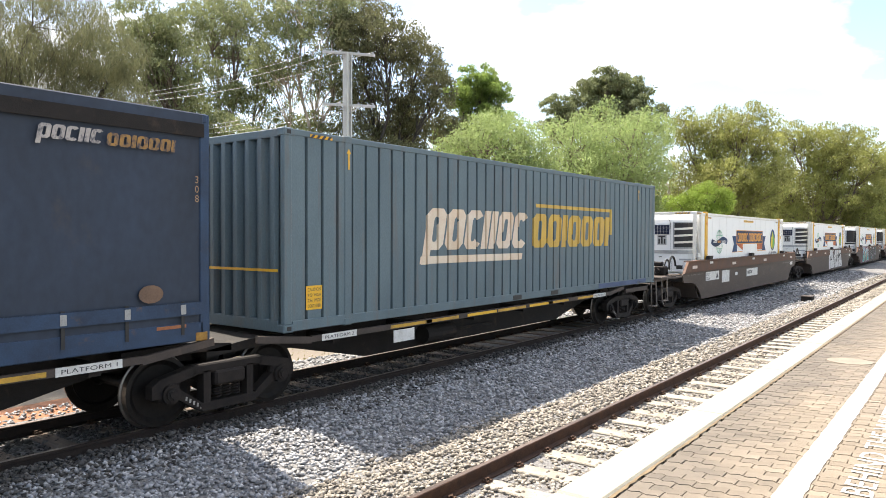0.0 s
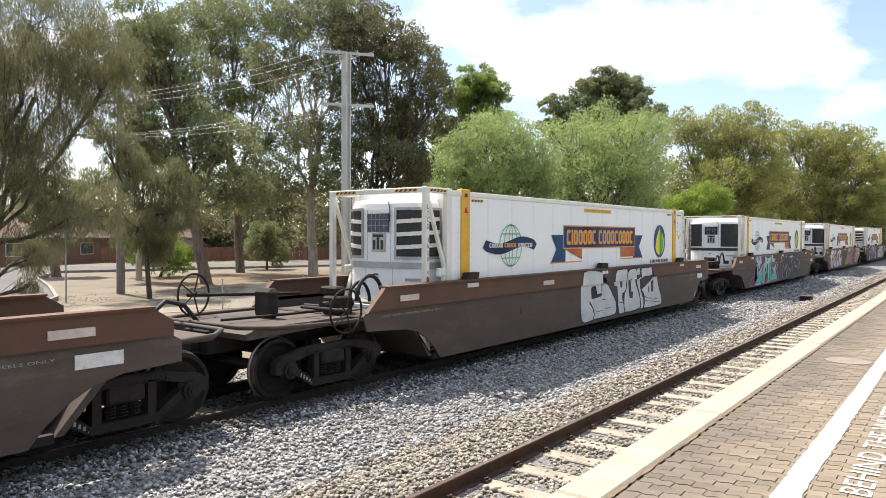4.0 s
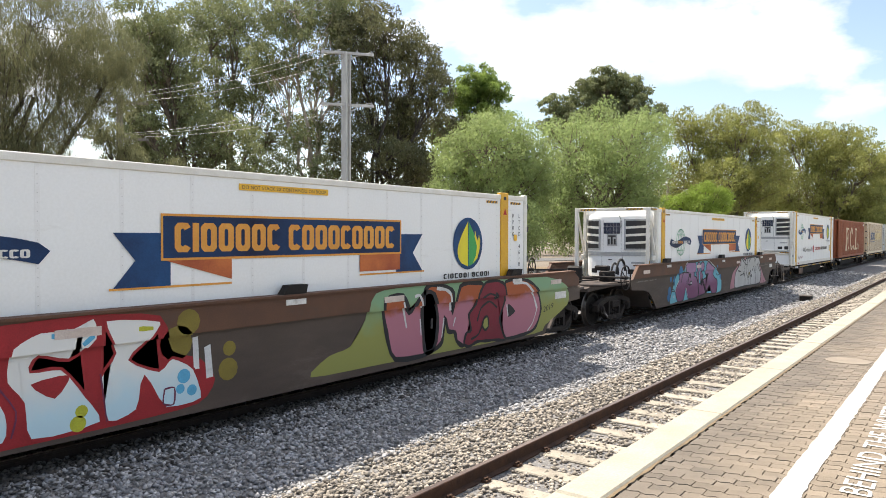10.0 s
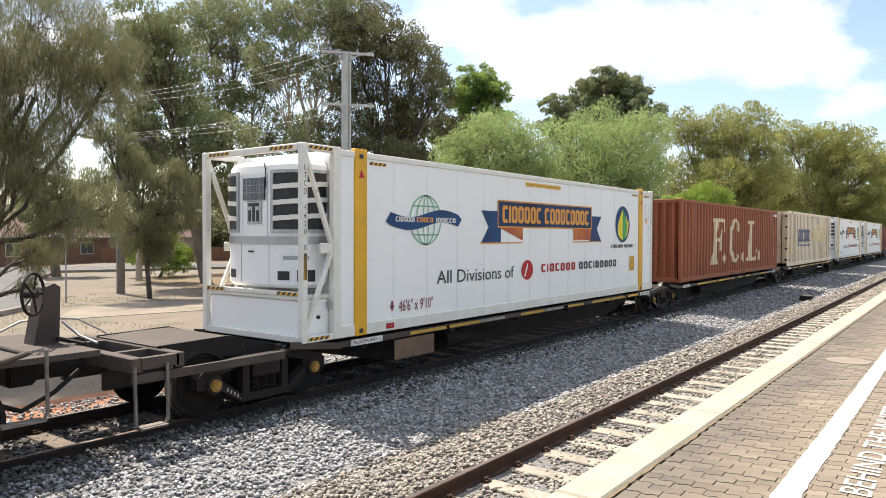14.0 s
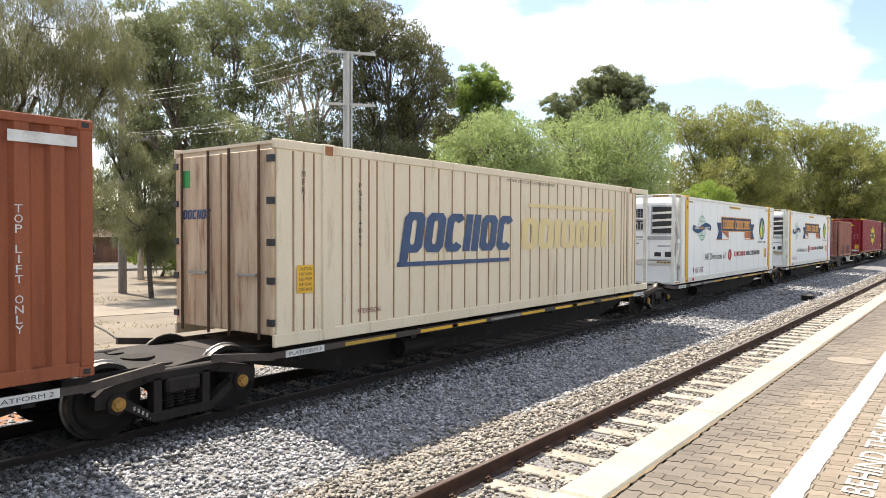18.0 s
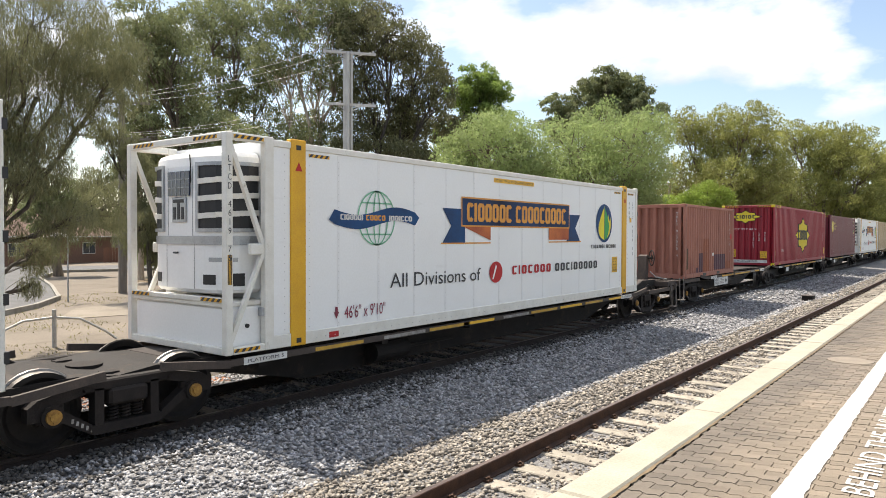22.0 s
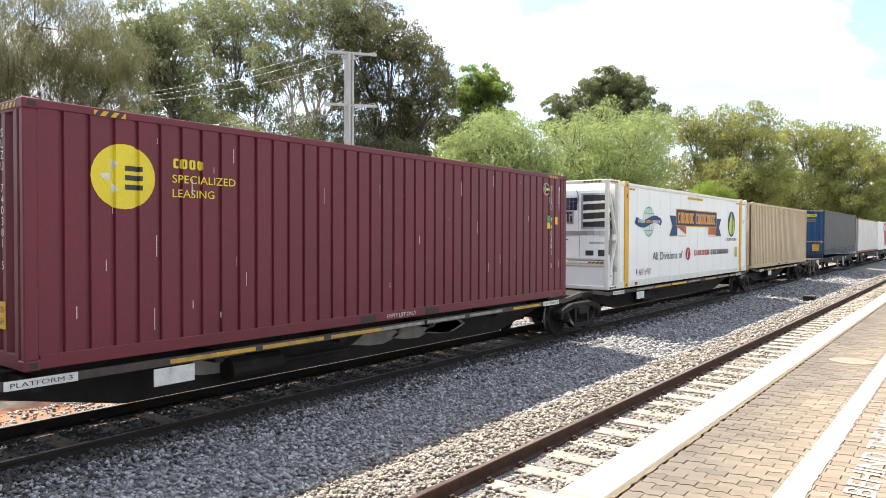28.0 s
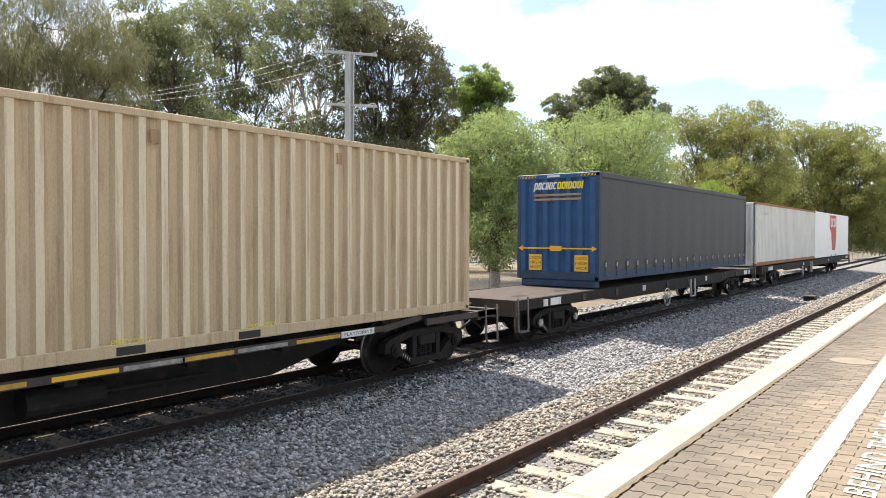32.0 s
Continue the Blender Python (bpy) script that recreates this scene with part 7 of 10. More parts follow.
        hazard(c, -h + 0.1, -h + 0.6, H - 0.09, H - 0.03, -0.006, "x")
        hazard(c, h - 0.6, h - 0.1, H - 0.09, H - 0.03, -0.006, "x")
        flat("white_band", rect(-0.3, 0.1, H - 0.09, H - 0.03), -0.006, M_label_w, c, facing="x")
    return c


# ---- flat wagons at the end ----
def flat_wagon(x0, x1, label, b0, b1):
    mid, h = (x0 + x1) / 2, (x1 - x0) / 2
    w = thing("flat_wagon", label, "rail wagon", group="flat wagons")
    bm = boxes((-h, h, -1.2, 1.2, 0.98, 1.06), bevel=0.01)
    part("deck", bm, M_under_brown, w)
    for y in (-1.28, 1.18):
        part("side_sill", slab(bmesh.new(), [(-h, 0.84), (-h + 4.2, 0.84), (-h + 5.2, 0.72), (h - 5.2, 0.72), (h - 4.2, 0.84), (h, 0.84), (h, 1.07), (-h, 1.07)], y, y + 0.1), M_under, w)
    part("centre_sill", boxes((-h, h, -0.3, 0.3, 0.62, 0.98)), M_under, w)
    for x, d in ((-h, -1), (h, 1)):
        part("head_stock", boxes((min(x, x + d * 0.12), max(x, x + d * 0.12), -1.28, 1.28, 0.72, 1.08)), M_under_brown, w)
        coupler(w, x, 0.84, d)
        step_frame(w, x - (0.5 if d > 0 else 0.0), 1.0)
        part("label_plate", boxes((x - d * 1.7 - 0.25, x - d * 1.7 + 0.25, -1.292, -1.28, 0.86, 1.03)), M_label_w, w)
    hand_wheel(w, -h + 0.3, 1.0, 1.5, 0.3, 70, M_cap_w)
    tube("brake_stand", [(-h + 0.45, 0.9, 1.05), (-h + 0.45, 0.9, 1.35), (-h + 0.7, 0.7, 1.6)], 0.025, M_cap_w, w)
    hand_wheel(w, -h + 9.0, -1.34, 0.55, 0.27, 0, M_cap_w)
    tube("step_ladder", [(-h + 11.3, -1.32, 1.0), (-h + 11.3, -1.34, 0.42), (-h + 11.75, -1.34, 0.42), (-h + 11.75, -1.32, 1.0)], 0.04, M_cap_w, w)
    for k in range(10):
        x = -h + 1.2 + k * (2 * h - 2.4) / 9
        part("stake_pocket", boxes((x - 0.09, x + 0.09, -1.305, -1.28, 0.86, 1.02)), M_under_brown if k % 3 else M_label_w, w)
        part("deck_slot", boxes((x - 0.25, x + 0.25, -0.7, -0.5, 1.06, 1.064)), M_black, w)
    bogie(w, b0 - mid, "cap_w")
    bogie(w, b1 - mid, "cap_w")
    return ride(w, mid, 0.0)


# ---- the train, from its front ----
A = curtain_box("worn dark blue curtain-sided container with faded marks", 14.63, 2.90, 2.5, M_curtain, M_frame_b, M_curtain, "old")
ride(A, -152.15, 1.12)
Bx, prof = corrugated_box("grey-blue corrugated container with faded cream and gold marks", 14.63, 2.97, 2.5, M_pn_blue, (0.262, 0.008, 0.042, 0.06), lift_posts=(1.22, 13.25))
ride(Bx, -136.29, 1.06)
pn_mark(Bx, -1.242, prof, 0.0, 0.0, M_pn_cream, M_pn_yel)
for x in (1.3, 13.3):
    mark("up_arrow", [(x - 0.015, 2.45), (x + 0.015, 2.45), (x + 0.015, 2.7), (x + 0.05, 2.7), (x, 2.78), (x - 0.05, 2.7), (x - 0.015, 2.7)], M_amber, Bx, -1.262)
caution(Bx, 0.42, 0.74, 0.3, 0.66, -1.245)
flat("height_line", rect(-1.12, 1.12, 0.88, 0.92), -0.004, M_amber, Bx, "amber height line", facing="x")
flat("repaint_patch", rect(10.6, 13.9, 0.03, 0.15), -1.256, M_pnavy, Bx, "bright blue repainted strip")
hazard(Bx, 0.5, 0.95, 2.87, 2.92, -1.256)
skeletal("black skeletal container wagon with rusty side rails", -153.2, -137.1, 1.06, 1, caps="cap_d")
skeletal("black skeletal container wagon with amber strips on its rails", -137.1, -123.65, 1.0, 2, last=True, caps="cap_d")

WELL = "grey-brown well wagon with rusty sill"
wells = []
for i in range(5):
    f = (-117.65, -96.13, -74.60, -52.92, -31.39)[i]
    wells.append(well_wagon(f, i in (1, 4), i, WELL + (" and white data plates", " and white block graffiti", " and turquoise graffiti", " and red and white graffiti", " and purple and grey graffiti")[i], labels=(i == 0)))
    r = reefer("white refrigerated container with yellow posts sunk in a well wagon", False, i in (2, 3), ("LTCD 4619 76", "LTCD 4620 42", "LTCD 4618 16", "LTCD 4618 07", "LTCD 4619 31")[i])
    ride(r, f, 0.365)
sprayed("graffiti_letter", [(6.05, 1.57), (7.05, 1.55), (7.22, 1.45), (7.23, 1.25), (7.55, 1.25), (7.89, 0.94), (8.14, 0.69), (8.1, 0.35), (6.79, 0.32), (6.04, 0.35)], M_g_white, wells[1], 1, 3)
traced("graffiti_outline", [(6.05, 1.57), (7.05, 1.55), (7.22, 1.45), (7.23, 1.25), (7.55, 1.25), (7.89, 0.94), (8.14, 0.69), (8.1, 0.35), (6.79, 0.32), (6.04, 0.35)], 0.05, M_g_black, wells[1], 2, 3)
sprayed("graffiti_shade", [(6.59, 1.15), (6.85, 1.19), (6.86, 0.97), (7.2, 0.98), (7.19, 0.9), (6.65, 0.86), (6.6, 0.92)], M_g_black, wells[1], 3, 3)
traced("graffiti_line", [(6.49, 0.8), (6.7, 0.61), (6.77, 0.47), (6.74, 0.33)], 0.06, M_g_black, wells[1], 3, 3, False)
traced("graffiti_line", [(7.22, 1.45), (7.23, 1.25), (7.23, 1.01)], 0.06, M_g_black, wells[1], 3, 3, False)
sprayed("graffiti_background", [(7.9, 1.55), (8.69, 1.59), (9.72, 1.59), (10.68, 1.56), (10.79, 1.29), (11.7, 0.56), (11.63, 0.34), (10.18, 0.33), (8.33, 0.34), (8.12, 0.37), (8.16, 0.72), (7.72, 1.13), (7.57, 1.28)], M_g_soot, wells[1], 0, 3)
sprayed_letter([(8.0, 1.4), (8.11, 1.55), (8.78, 1.56), (8.82, 1.32), (8.88, 1.05), (8.71, 0.89), (8.55, 0.86), (8.69, 0.56), (8.74, 0.35), (8.37, 0.33), (8.27, 0.71), (8.22, 1.07), (8.05, 1.09), (7.98, 1.27)], M_g_white, M_g_black, 0.05, wells[1], 2)
sprayed_letter([(8.84, 1.43), (9.03, 1.54), (9.44, 1.55), (9.51, 1.31), (9.55, 1.13), (9.77, 0.82), (9.9, 0.6), (9.85, 0.37), (8.77, 0.34), (8.71, 0.82), (8.86, 1.02)], M_g_white, M_g_black, 0.05, wells[1], 2)
sprayed_letter([(9.65, 1.27), (9.85, 1.29), (9.9, 0.97), (10.16, 0.6), (10.13, 0.36), (9.92, 0.35), (9.9, 0.64), (9.65, 1.08)], M_g_white, M_g_black, 0.05, wells[1], 2)
sprayed_letter([(9.48, 1.52), (9.68, 1.57), (9.75, 1.46), (9.68, 1.36), (9.55, 1.37)], M_g_white, M_g_black, 0.04, wells[1], 2)
sprayed_letter([(9.85, 1.54), (10.34, 1.55), (10.65, 1.55), (10.71, 1.3), (10.08, 1.28), (9.9, 1.23)], M_g_white, M_g_black, 0.05, wells[1], 2)
sprayed_letter([(10.01, 0.93), (10.56, 1.1), (10.88, 1.24), (11.21, 1.25), (11.4, 0.92), (11.63, 0.57), (11.56, 0.35), (10.21, 0.34), (10.26, 0.54), (10.16, 0.77)], M_g_white, M_g_black, 0.05, wells[1], 2)
sprayed("graffiti_shade", [(8.41, 1.2), (8.51, 1.24), (8.58, 1.14), (8.53, 1.04), (8.44, 1.07)], M_g_soot, wells[1], 4, 3)
sprayed("graffiti_shade", [(8.99, 1.21), (9.14, 1.25), (9.18, 1.09), (9.21, 0.9), (9.34, 0.88), (9.3, 0.71), (9.07, 0.76)], M_g_soot, wells[1], 4, 3)
sprayed("graffiti_shade", [(10.74, 1.08), (10.91, 1.15), (10.94, 0.84), (10.79, 0.79)], M_g_soot, wells[1], 4, 3)
sprayed("graffiti_shade", [(8.58, 0.82), (8.69, 0.88), (8.72, 0.56)], M_g_soot, wells[1], 4, 3)
traced("graffiti_line", [(10.23, 0.69), (10.79, 0.57), (11.4, 0.55)], 0.02, M_g_soot, wells[1], 4, 3, False)
traced("graffiti_line", [(10.29, 0.56), (10.85, 0.5), (11.53, 0.44)], 0.02, M_g_soot, wells[1], 4, 3, False)
traced("graffiti_line", [(7.42, 0.56), (7.82, 0.55)], 0.02, M_g_soot, wells[1], 4, 3, False)
traced("graffiti_line", [(6.87, 0.51), (7.29, 0.52)], 0.02, M_g_soot, wells[1], 4, 3, False)
traced("graffiti_line", [(8.33, 0.63), (8.65, 0.64)], 0.02, M_g_soot, wells[1], 4, 3, False)
traced("graffiti_line", [(7.26, 0.81), (7.52, 0.78)], 0.02, M_g_soot, wells[1], 4, 3, False)
sprayed("graffiti_background", [(0.98, 0.34), (1.57, 0.73), (1.82, 0.94), (1.74, 1.28), (1.77, 1.55), (2.55, 1.57), (3.55, 1.58), (5.11, 1.56), (5.89, 1.1), (6.32, 0.75), (6.72, 0.39), (6.27, 0.33), (2.0, 0.26)], M_g_wine, wells[2], 0, 3)
traced("graffiti_outline", [(0.98, 0.34), (1.57, 0.73), (1.82, 0.94), (1.74, 1.28), (1.77, 1.55), (2.55, 1.57), (3.55, 1.58), (5.11, 1.56), (5.89, 1.1), (6.32, 0.75), (6.72, 0.39), (6.27, 0.33), (2.0, 0.26)], 0.06, M_g_purple, wells[2], 1, 3)
sprayed("graffiti_shade", [(1.82, 1.47), (2.11, 1.51), (2.24, 1.31), (2.35, 1.51), (2.66, 1.48), (2.78, 1.15), (2.65, 1.03), (2.7, 0.89), (3.35, 1.16), (3.1, 0.78), (2.91, 0.3), (1.78, 0.29), (2.39, 0.56), (2.11, 0.73), (2.19, 1.02), (2.03, 1.1), (2.09, 1.22), (1.82, 1.31)], M_g_black, wells[2], 1, 0)
sprayed("graffiti_shade", [(3.49, 1.48), (3.79, 1.38), (3.9, 1.26), (4.37, 1.39), (4.79, 1.51), (4.99, 1.48), (4.87, 1.23), (4.91, 0.96), (4.79, 0.67), (5.0, 0.33), (3.97, 0.33), (4.08, 0.7), (3.93, 0.77), (3.65, 0.56), (3.52, 0.3), (3.07, 0.32), (3.16, 0.63), (3.36, 0.93), (3.42, 1.2)], M_g_black, wells[2], 1, 0)
sprayed("graffiti_shade", [(4.87, 1.28), (5.24, 1.35), (5.37, 1.27), (5.08, 1.0), (5.5, 0.88), (5.81, 1.04), (5.79, 0.77), (5.95, 0.59), (6.09, 0.35), (5.25, 0.35), (5.0, 0.33), (4.79, 0.87)], M_g_black, wells[2], 1, 0)
sprayed_letter([(1.9, 1.52), (2.19, 1.56), (2.31, 1.35), (2.43, 1.55), (2.74, 1.53), (2.86, 1.2), (2.73, 1.07), (2.79, 0.93), (3.45, 1.21), (3.19, 0.82), (3.0, 0.34), (1.85, 0.33), (2.47, 0.6), (2.19, 0.77), (2.27, 1.06), (2.11, 1.14), (2.16, 1.26), (1.9, 1.35)], M_g_turq, M_g_white, 0.028, wells[2], 2)
sprayed_letter([(3.58, 1.53), (3.89, 1.44), (4.0, 1.31), (4.47, 1.44), (4.9, 1.57), (5.11, 1.53), (4.99, 1.28), (5.03, 1.02), (4.91, 0.72), (5.11, 0.38), (4.07, 0.37), (4.18, 0.75), (4.03, 0.82), (3.75, 0.61), (3.61, 0.34), (3.16, 0.36), (3.25, 0.67), (3.45, 0.98), (3.51, 1.25)], M_g_turq, M_g_white, 0.028, wells[2], 2)
sprayed_letter([(4.99, 1.33), (5.36, 1.41), (5.49, 1.32), (5.19, 1.05), (5.62, 0.93), (5.94, 1.1), (5.91, 0.82), (6.08, 0.64), (6.22, 0.4), (5.37, 0.4), (5.11, 0.38), (4.91, 0.92)], M_g_turq, M_g_white, 0.028, wells[2], 2)
sprayed("graffiti_shade", [(2.37, 1.16), (2.79, 0.96), (2.51, 0.81)], M_g_black, wells[2], 4, 0)
sprayed("graffiti_shade", [(4.1, 1.1), (4.34, 1.18), (4.4, 0.7), (4.18, 0.5)], M_g_wine, wells[2], 4, 3)
sprayed("graffiti_shade", [(5.13, 0.95), (5.64, 0.73), (5.3, 0.66)], M_g_wine, wells[2], 4, 0)
sprayed("graffiti_shade", [(3.75, 0.97), (3.95, 1.07), (3.89, 0.83), (3.65, 0.75)], M_g_black, wells[2], 4, 0)
sprayed("paint_drip", [(3.09, 0.99), (3.38, 1.17), (3.28, 0.81), (3.35, 0.43), (3.19, 0.41), (3.25, 0.67)], M_g_orange, wells[2], 5, 3)
sprayed("paint_drip", [(4.67, 1.48), (4.86, 1.55), (4.75, 1.04), (4.83, 0.42), (4.63, 0.39), (4.59, 0.95)], M_g_orange, wells[2], 5, 3)
sprayed("graffiti_shade", [(2.47, 1.55), (2.33, 1.33), (2.55, 1.47)], M_g_wine, wells[2], 4, 3)
sprayed("graffiti_shade", [(2.16, 0.54), (2.44, 0.58), (2.55, 0.76)], M_g_wine, wells[2], 4, 3)
sprayed("graffiti_shade", [(4.07, 0.37), (4.18, 0.65), (4.31, 0.48)], M_g_wine, wells[2], 4, 3)
traced("sprayed_tag", [(6.03, 1.2), (6.32, 1.19), (6.13, 1.08), (6.41, 1.07), (6.17, 0.91), (6.39, 0.86)], 0.03, M_g_white, wells[2], 2, 3, False)
traced("sprayed_tag", [(6.91, 1.48), (7.12, 1.5), (6.96, 1.33), (7.28, 1.52), (7.41, 1.42)], 0.03, M_g_white, wells[2], 2, 3, False)
traced("sprayed_tag", [(6.86, 1.25), (7.12, 1.31), (7.07, 1.15), (7.39, 1.28)], 0.03, M_g_white, wells[2], 2, 3, False)
sprayed("graffiti_background", [(7.39, 1.1), (8.19, 1.47), (10.16, 1.54), (11.4, 1.53), (12.0, 1.05), (11.67, 0.36), (7.45, 0.4)], M_g_black, wells[2], 0, 0)
traced("graffiti_line", [(7.61, 1.08), (7.96, 0.83), (8.68, 1.16)], 0.035, M_g_grey, wells[2], 2, 3, False)
traced("graffiti_line", [(7.84, 0.72), (8.94, 1.04)], 0.035, M_g_grey, wells[2], 2, 3, False)
traced("graffiti_line", [(8.69, 0.38), (9.01, 0.54), (8.43, 0.95)], 0.035, M_g_grey, wells[2], 2, 3, False)
traced("graffiti_line", [(9.07, 0.84), (9.54, 0.69), (9.41, 0.4)], 0.035, M_g_grey, wells[2], 2, 3, False)
traced("graffiti_line", [(9.67, 1.06), (9.19, 1.42), (8.62, 1.36)], 0.035, M_g_grey, wells[2], 2, 3, False)
traced("graffiti_line", [(9.67, 1.29), (10.33, 0.38)], 0.035, M_g_grey, wells[2], 2, 3, False)
traced("graffiti_line", [(10.2, 1.45), (9.95, 1.3)], 0.035, M_g_grey, wells[2], 2, 3, False)
traced("graffiti_line", [(10.62, 0.92), (11.58, 0.7), (11.91, 1.13), (11.08, 1.21)], 0.035, M_g_grey, wells[2], 2, 3, False)
traced("graffiti_line", [(11.83, 1.09), (11.59, 0.36)], 0.035, M_g_grey, wells[2], 2, 3, False)
traced("graffiti_line", [(7.45, 0.91), (7.56, 0.38)], 0.1, M_g_purple, wells[2], 1, 3, False)
traced("graffiti_line", [(10.54, 1.17), (10.62, 0.88), (11.25, 0.84)], 0.1, M_g_purple, wells[2], 1, 3, False)
traced("graffiti_line", [(9.0, 0.84), (9.33, 0.68), (9.34, 0.38)], 0.1, M_g_purple, wells[2], 1, 3, False)
traced("graffiti_line", [(11.24, 1.46), (11.08, 1.29)], 0.09, M_g_teal, wells[2], 1, 3, False)
traced("graffiti_line", [(11.91, 1.05), (11.75, 0.76)], 0.09, M_g_teal, wells[2], 1, 3, False)
traced("graffiti_line", [(8.07, 1.48), (8.25, 1.38)], 0.09, M_g_teal, wells[2], 1, 3, False)
traced("graffiti_line", [(8.54, 0.69), (8.44, 0.38)], 0.09, M_g_teal, wells[2], 1, 3, False)
traced("sprayed_tag", [(13.18, 1.41), (13.47, 1.48), (13.77, 1.36)], 0.05, M_g_olive, wells[2], 2, 3, False)
traced("sprayed_tag", [(13.98, 1.4), (14.5, 1.5), (14.83, 1.38)], 0.05, M_g_olive, wells[2], 2, 3, False)
sprayed("graffiti_background", [(0.73, 1.51), (1.05, 1.48), (1.3, 1.55), (1.85, 1.55), (2.27, 1.57), (3.41, 1.56), (4.34, 1.59), (5.21, 1.51), (5.4, 1.06), (5.79, 0.91), (6.0, 0.62), (5.75, 0.35), (4.68, 0.3), (2.85, 0.29), (1.97, 0.27), (1.25, 0.33), (0.65, 0.31), (0.61, 0.71), (0.56, 1.16)], M_g_scarlet, wells[3], 0, 3)
sprayed("paint_dot", ellipse(0.25, 0.78, 0.16, 0.16, 12), M_g_olive, wells[3], 0, 0)
sprayed("paint_dot", ellipse(0.51, 0.71, 0.1, 0.1, 12), M_g_olive, wells[3], 0, 0)
sprayed("paint_dot", ellipse(0.09, 0.94, 0.06, 0.06, 12), M_g_olive, wells[3], 0, 0)
sprayed("paint_dot", ellipse(0.47, 1.09, 0.14, 0.14, 12), M_g_olive, wells[3], 0, 0)
sprayed("paint_dot", ellipse(0.54, 0.35, 0.1, 0.1, 12), M_g_olive, wells[3], 0, 0)
sprayed("paint_dot", ellipse(5.59, 1.4, 0.16, 0.16, 12), M_g_olive, wells[3], 0, 0)
sprayed("paint_dot", ellipse(6.2, 0.72, 0.15, 0.15, 12), M_g_olive, wells[3], 0, 0)
sprayed("paint_dot", ellipse(5.45, 1.15, 0.22, 0.22, 12), M_g_olive, wells[3], 0, 0)
sprayed("paint_dot", ellipse(6.22, 0.99, 0.1, 0.1, 12), M_g_olive, wells[3], 0, 0)
sprayed("paint_dot", ellipse(0.63, 0.79, 0.06, 0.06, 12), M_g_olive, wells[3], 0, 0)
sprayed("paint_dot", ellipse(0.31, 0.98, 0.05, 0.05, 12), M_g_olive, wells[3], 0, 0)
sprayed("graffiti_letter", [(0.73, 1.3), (0.85, 1.5), (1.07, 1.4), (1.57, 1.55), (1.88, 1.46), (1.82, 1.33), (1.54, 1.24), (1.8, 1.15), (1.77, 1.02), (1.3, 0.86), (1.46, 0.71), (1.65, 0.48), (1.25, 0.34), (1.17, 0.79), (1.11, 1.1), (0.97, 0.96), (0.75, 1.01), (0.68, 1.21)], M_g_ice, wells[3], 2, 3)
traced("graffiti_outline", [(0.73, 1.3), (0.85, 1.5), (1.07, 1.4), (1.57, 1.55), (1.88, 1.46), (1.82, 1.33), (1.54, 1.24), (1.8, 1.15), (1.77, 1.02), (1.3, 0.86), (1.46, 0.71), (1.65, 0.48), (1.25, 0.34), (1.17, 0.79), (1.11, 1.1), (0.97, 0.96), (0.75, 1.01), (0.68, 1.21)], 0.04, M_g_scarlet, wells[3], 3, 3)
sprayed("graffiti_letter", [(1.82, 1.28), (2.09, 1.49), (2.3, 1.42), (2.15, 1.28), (2.33, 1.02), (2.58, 0.95), (2.55, 1.48), (2.95, 1.54), (3.05, 1.27), (2.85, 1.14), (2.92, 0.79), (2.92, 0.59), (2.52, 0.34), (2.27, 0.43), (2.09, 0.71), (2.03, 0.33), (1.68, 0.34), (1.63, 0.59), (1.8, 0.9), (2.03, 0.9), (2.15, 0.7), (2.42, 0.75)], M_g_ice, wells[3], 2, 3)
traced("graffiti_outline", [(1.82, 1.28), (2.09, 1.49), (2.3, 1.42), (2.15, 1.28), (2.33, 1.02), (2.58, 0.95), (2.55, 1.48), (2.95, 1.54), (3.05, 1.27), (2.85, 1.14), (2.92, 0.79), (2.92, 0.59), (2.52, 0.34), (2.27, 0.43), (2.09, 0.71), (2.03, 0.33), (1.68, 0.34), (1.63, 0.59), (1.8, 0.9), (2.03, 0.9), (2.15, 0.7), (2.42, 0.75)], 0.04, M_g_scarlet, wells[3], 3, 3)
sprayed("graffiti_letter", [(3.12, 1.16), (3.41, 0.93), (3.55, 0.66), (3.52, 0.36), (2.85, 0.33), (2.98, 0.63), (3.19, 0.66), (2.98, 0.95)], M_g_ice, wells[3], 2, 3)
traced("graffiti_outline", [(3.12, 1.16), (3.41, 0.93), (3.55, 0.66), (3.52, 0.36), (2.85, 0.33), (2.98, 0.63), (3.19, 0.66), (2.98, 0.95)], 0.04, M_g_scarlet, wells[3], 3, 3)
sprayed("graffiti_letter", [(3.59, 1.32), (3.86, 1.46), (4.17, 1.46), (4.42, 1.56), (4.46, 1.31), (4.17, 1.12), (3.86, 1.2), (3.78, 1.05), (4.09, 1.04), (4.34, 0.72), (4.51, 0.37), (3.78, 0.34), (3.71, 0.74), (3.55, 0.97)], M_g_ice, wells[3], 2, 3)
traced("graffiti_outline", [(3.59, 1.32), (3.86, 1.46), (4.17, 1.46), (4.42, 1.56), (4.46, 1.31), (4.17, 1.12), (3.86, 1.2), (3.78, 1.05), (4.09, 1.04), (4.34, 0.72), (4.51, 0.37), (3.78, 0.34), (3.71, 0.74), (3.55, 0.97)], 0.04, M_g_scarlet, wells[3], 3, 3)
sprayed("graffiti_letter", [(4.55, 1.52), (5.21, 1.45), (5.12, 1.26), (4.85, 1.03), (5.22, 0.85), (5.4, 0.98), (5.69, 0.8), (5.8, 0.41), (5.31, 0.38), (5.03, 0.81), (4.94, 0.43), (4.59, 0.36), (4.51, 0.87), (4.68, 1.13)], M_g_ice, wells[3], 2, 3)
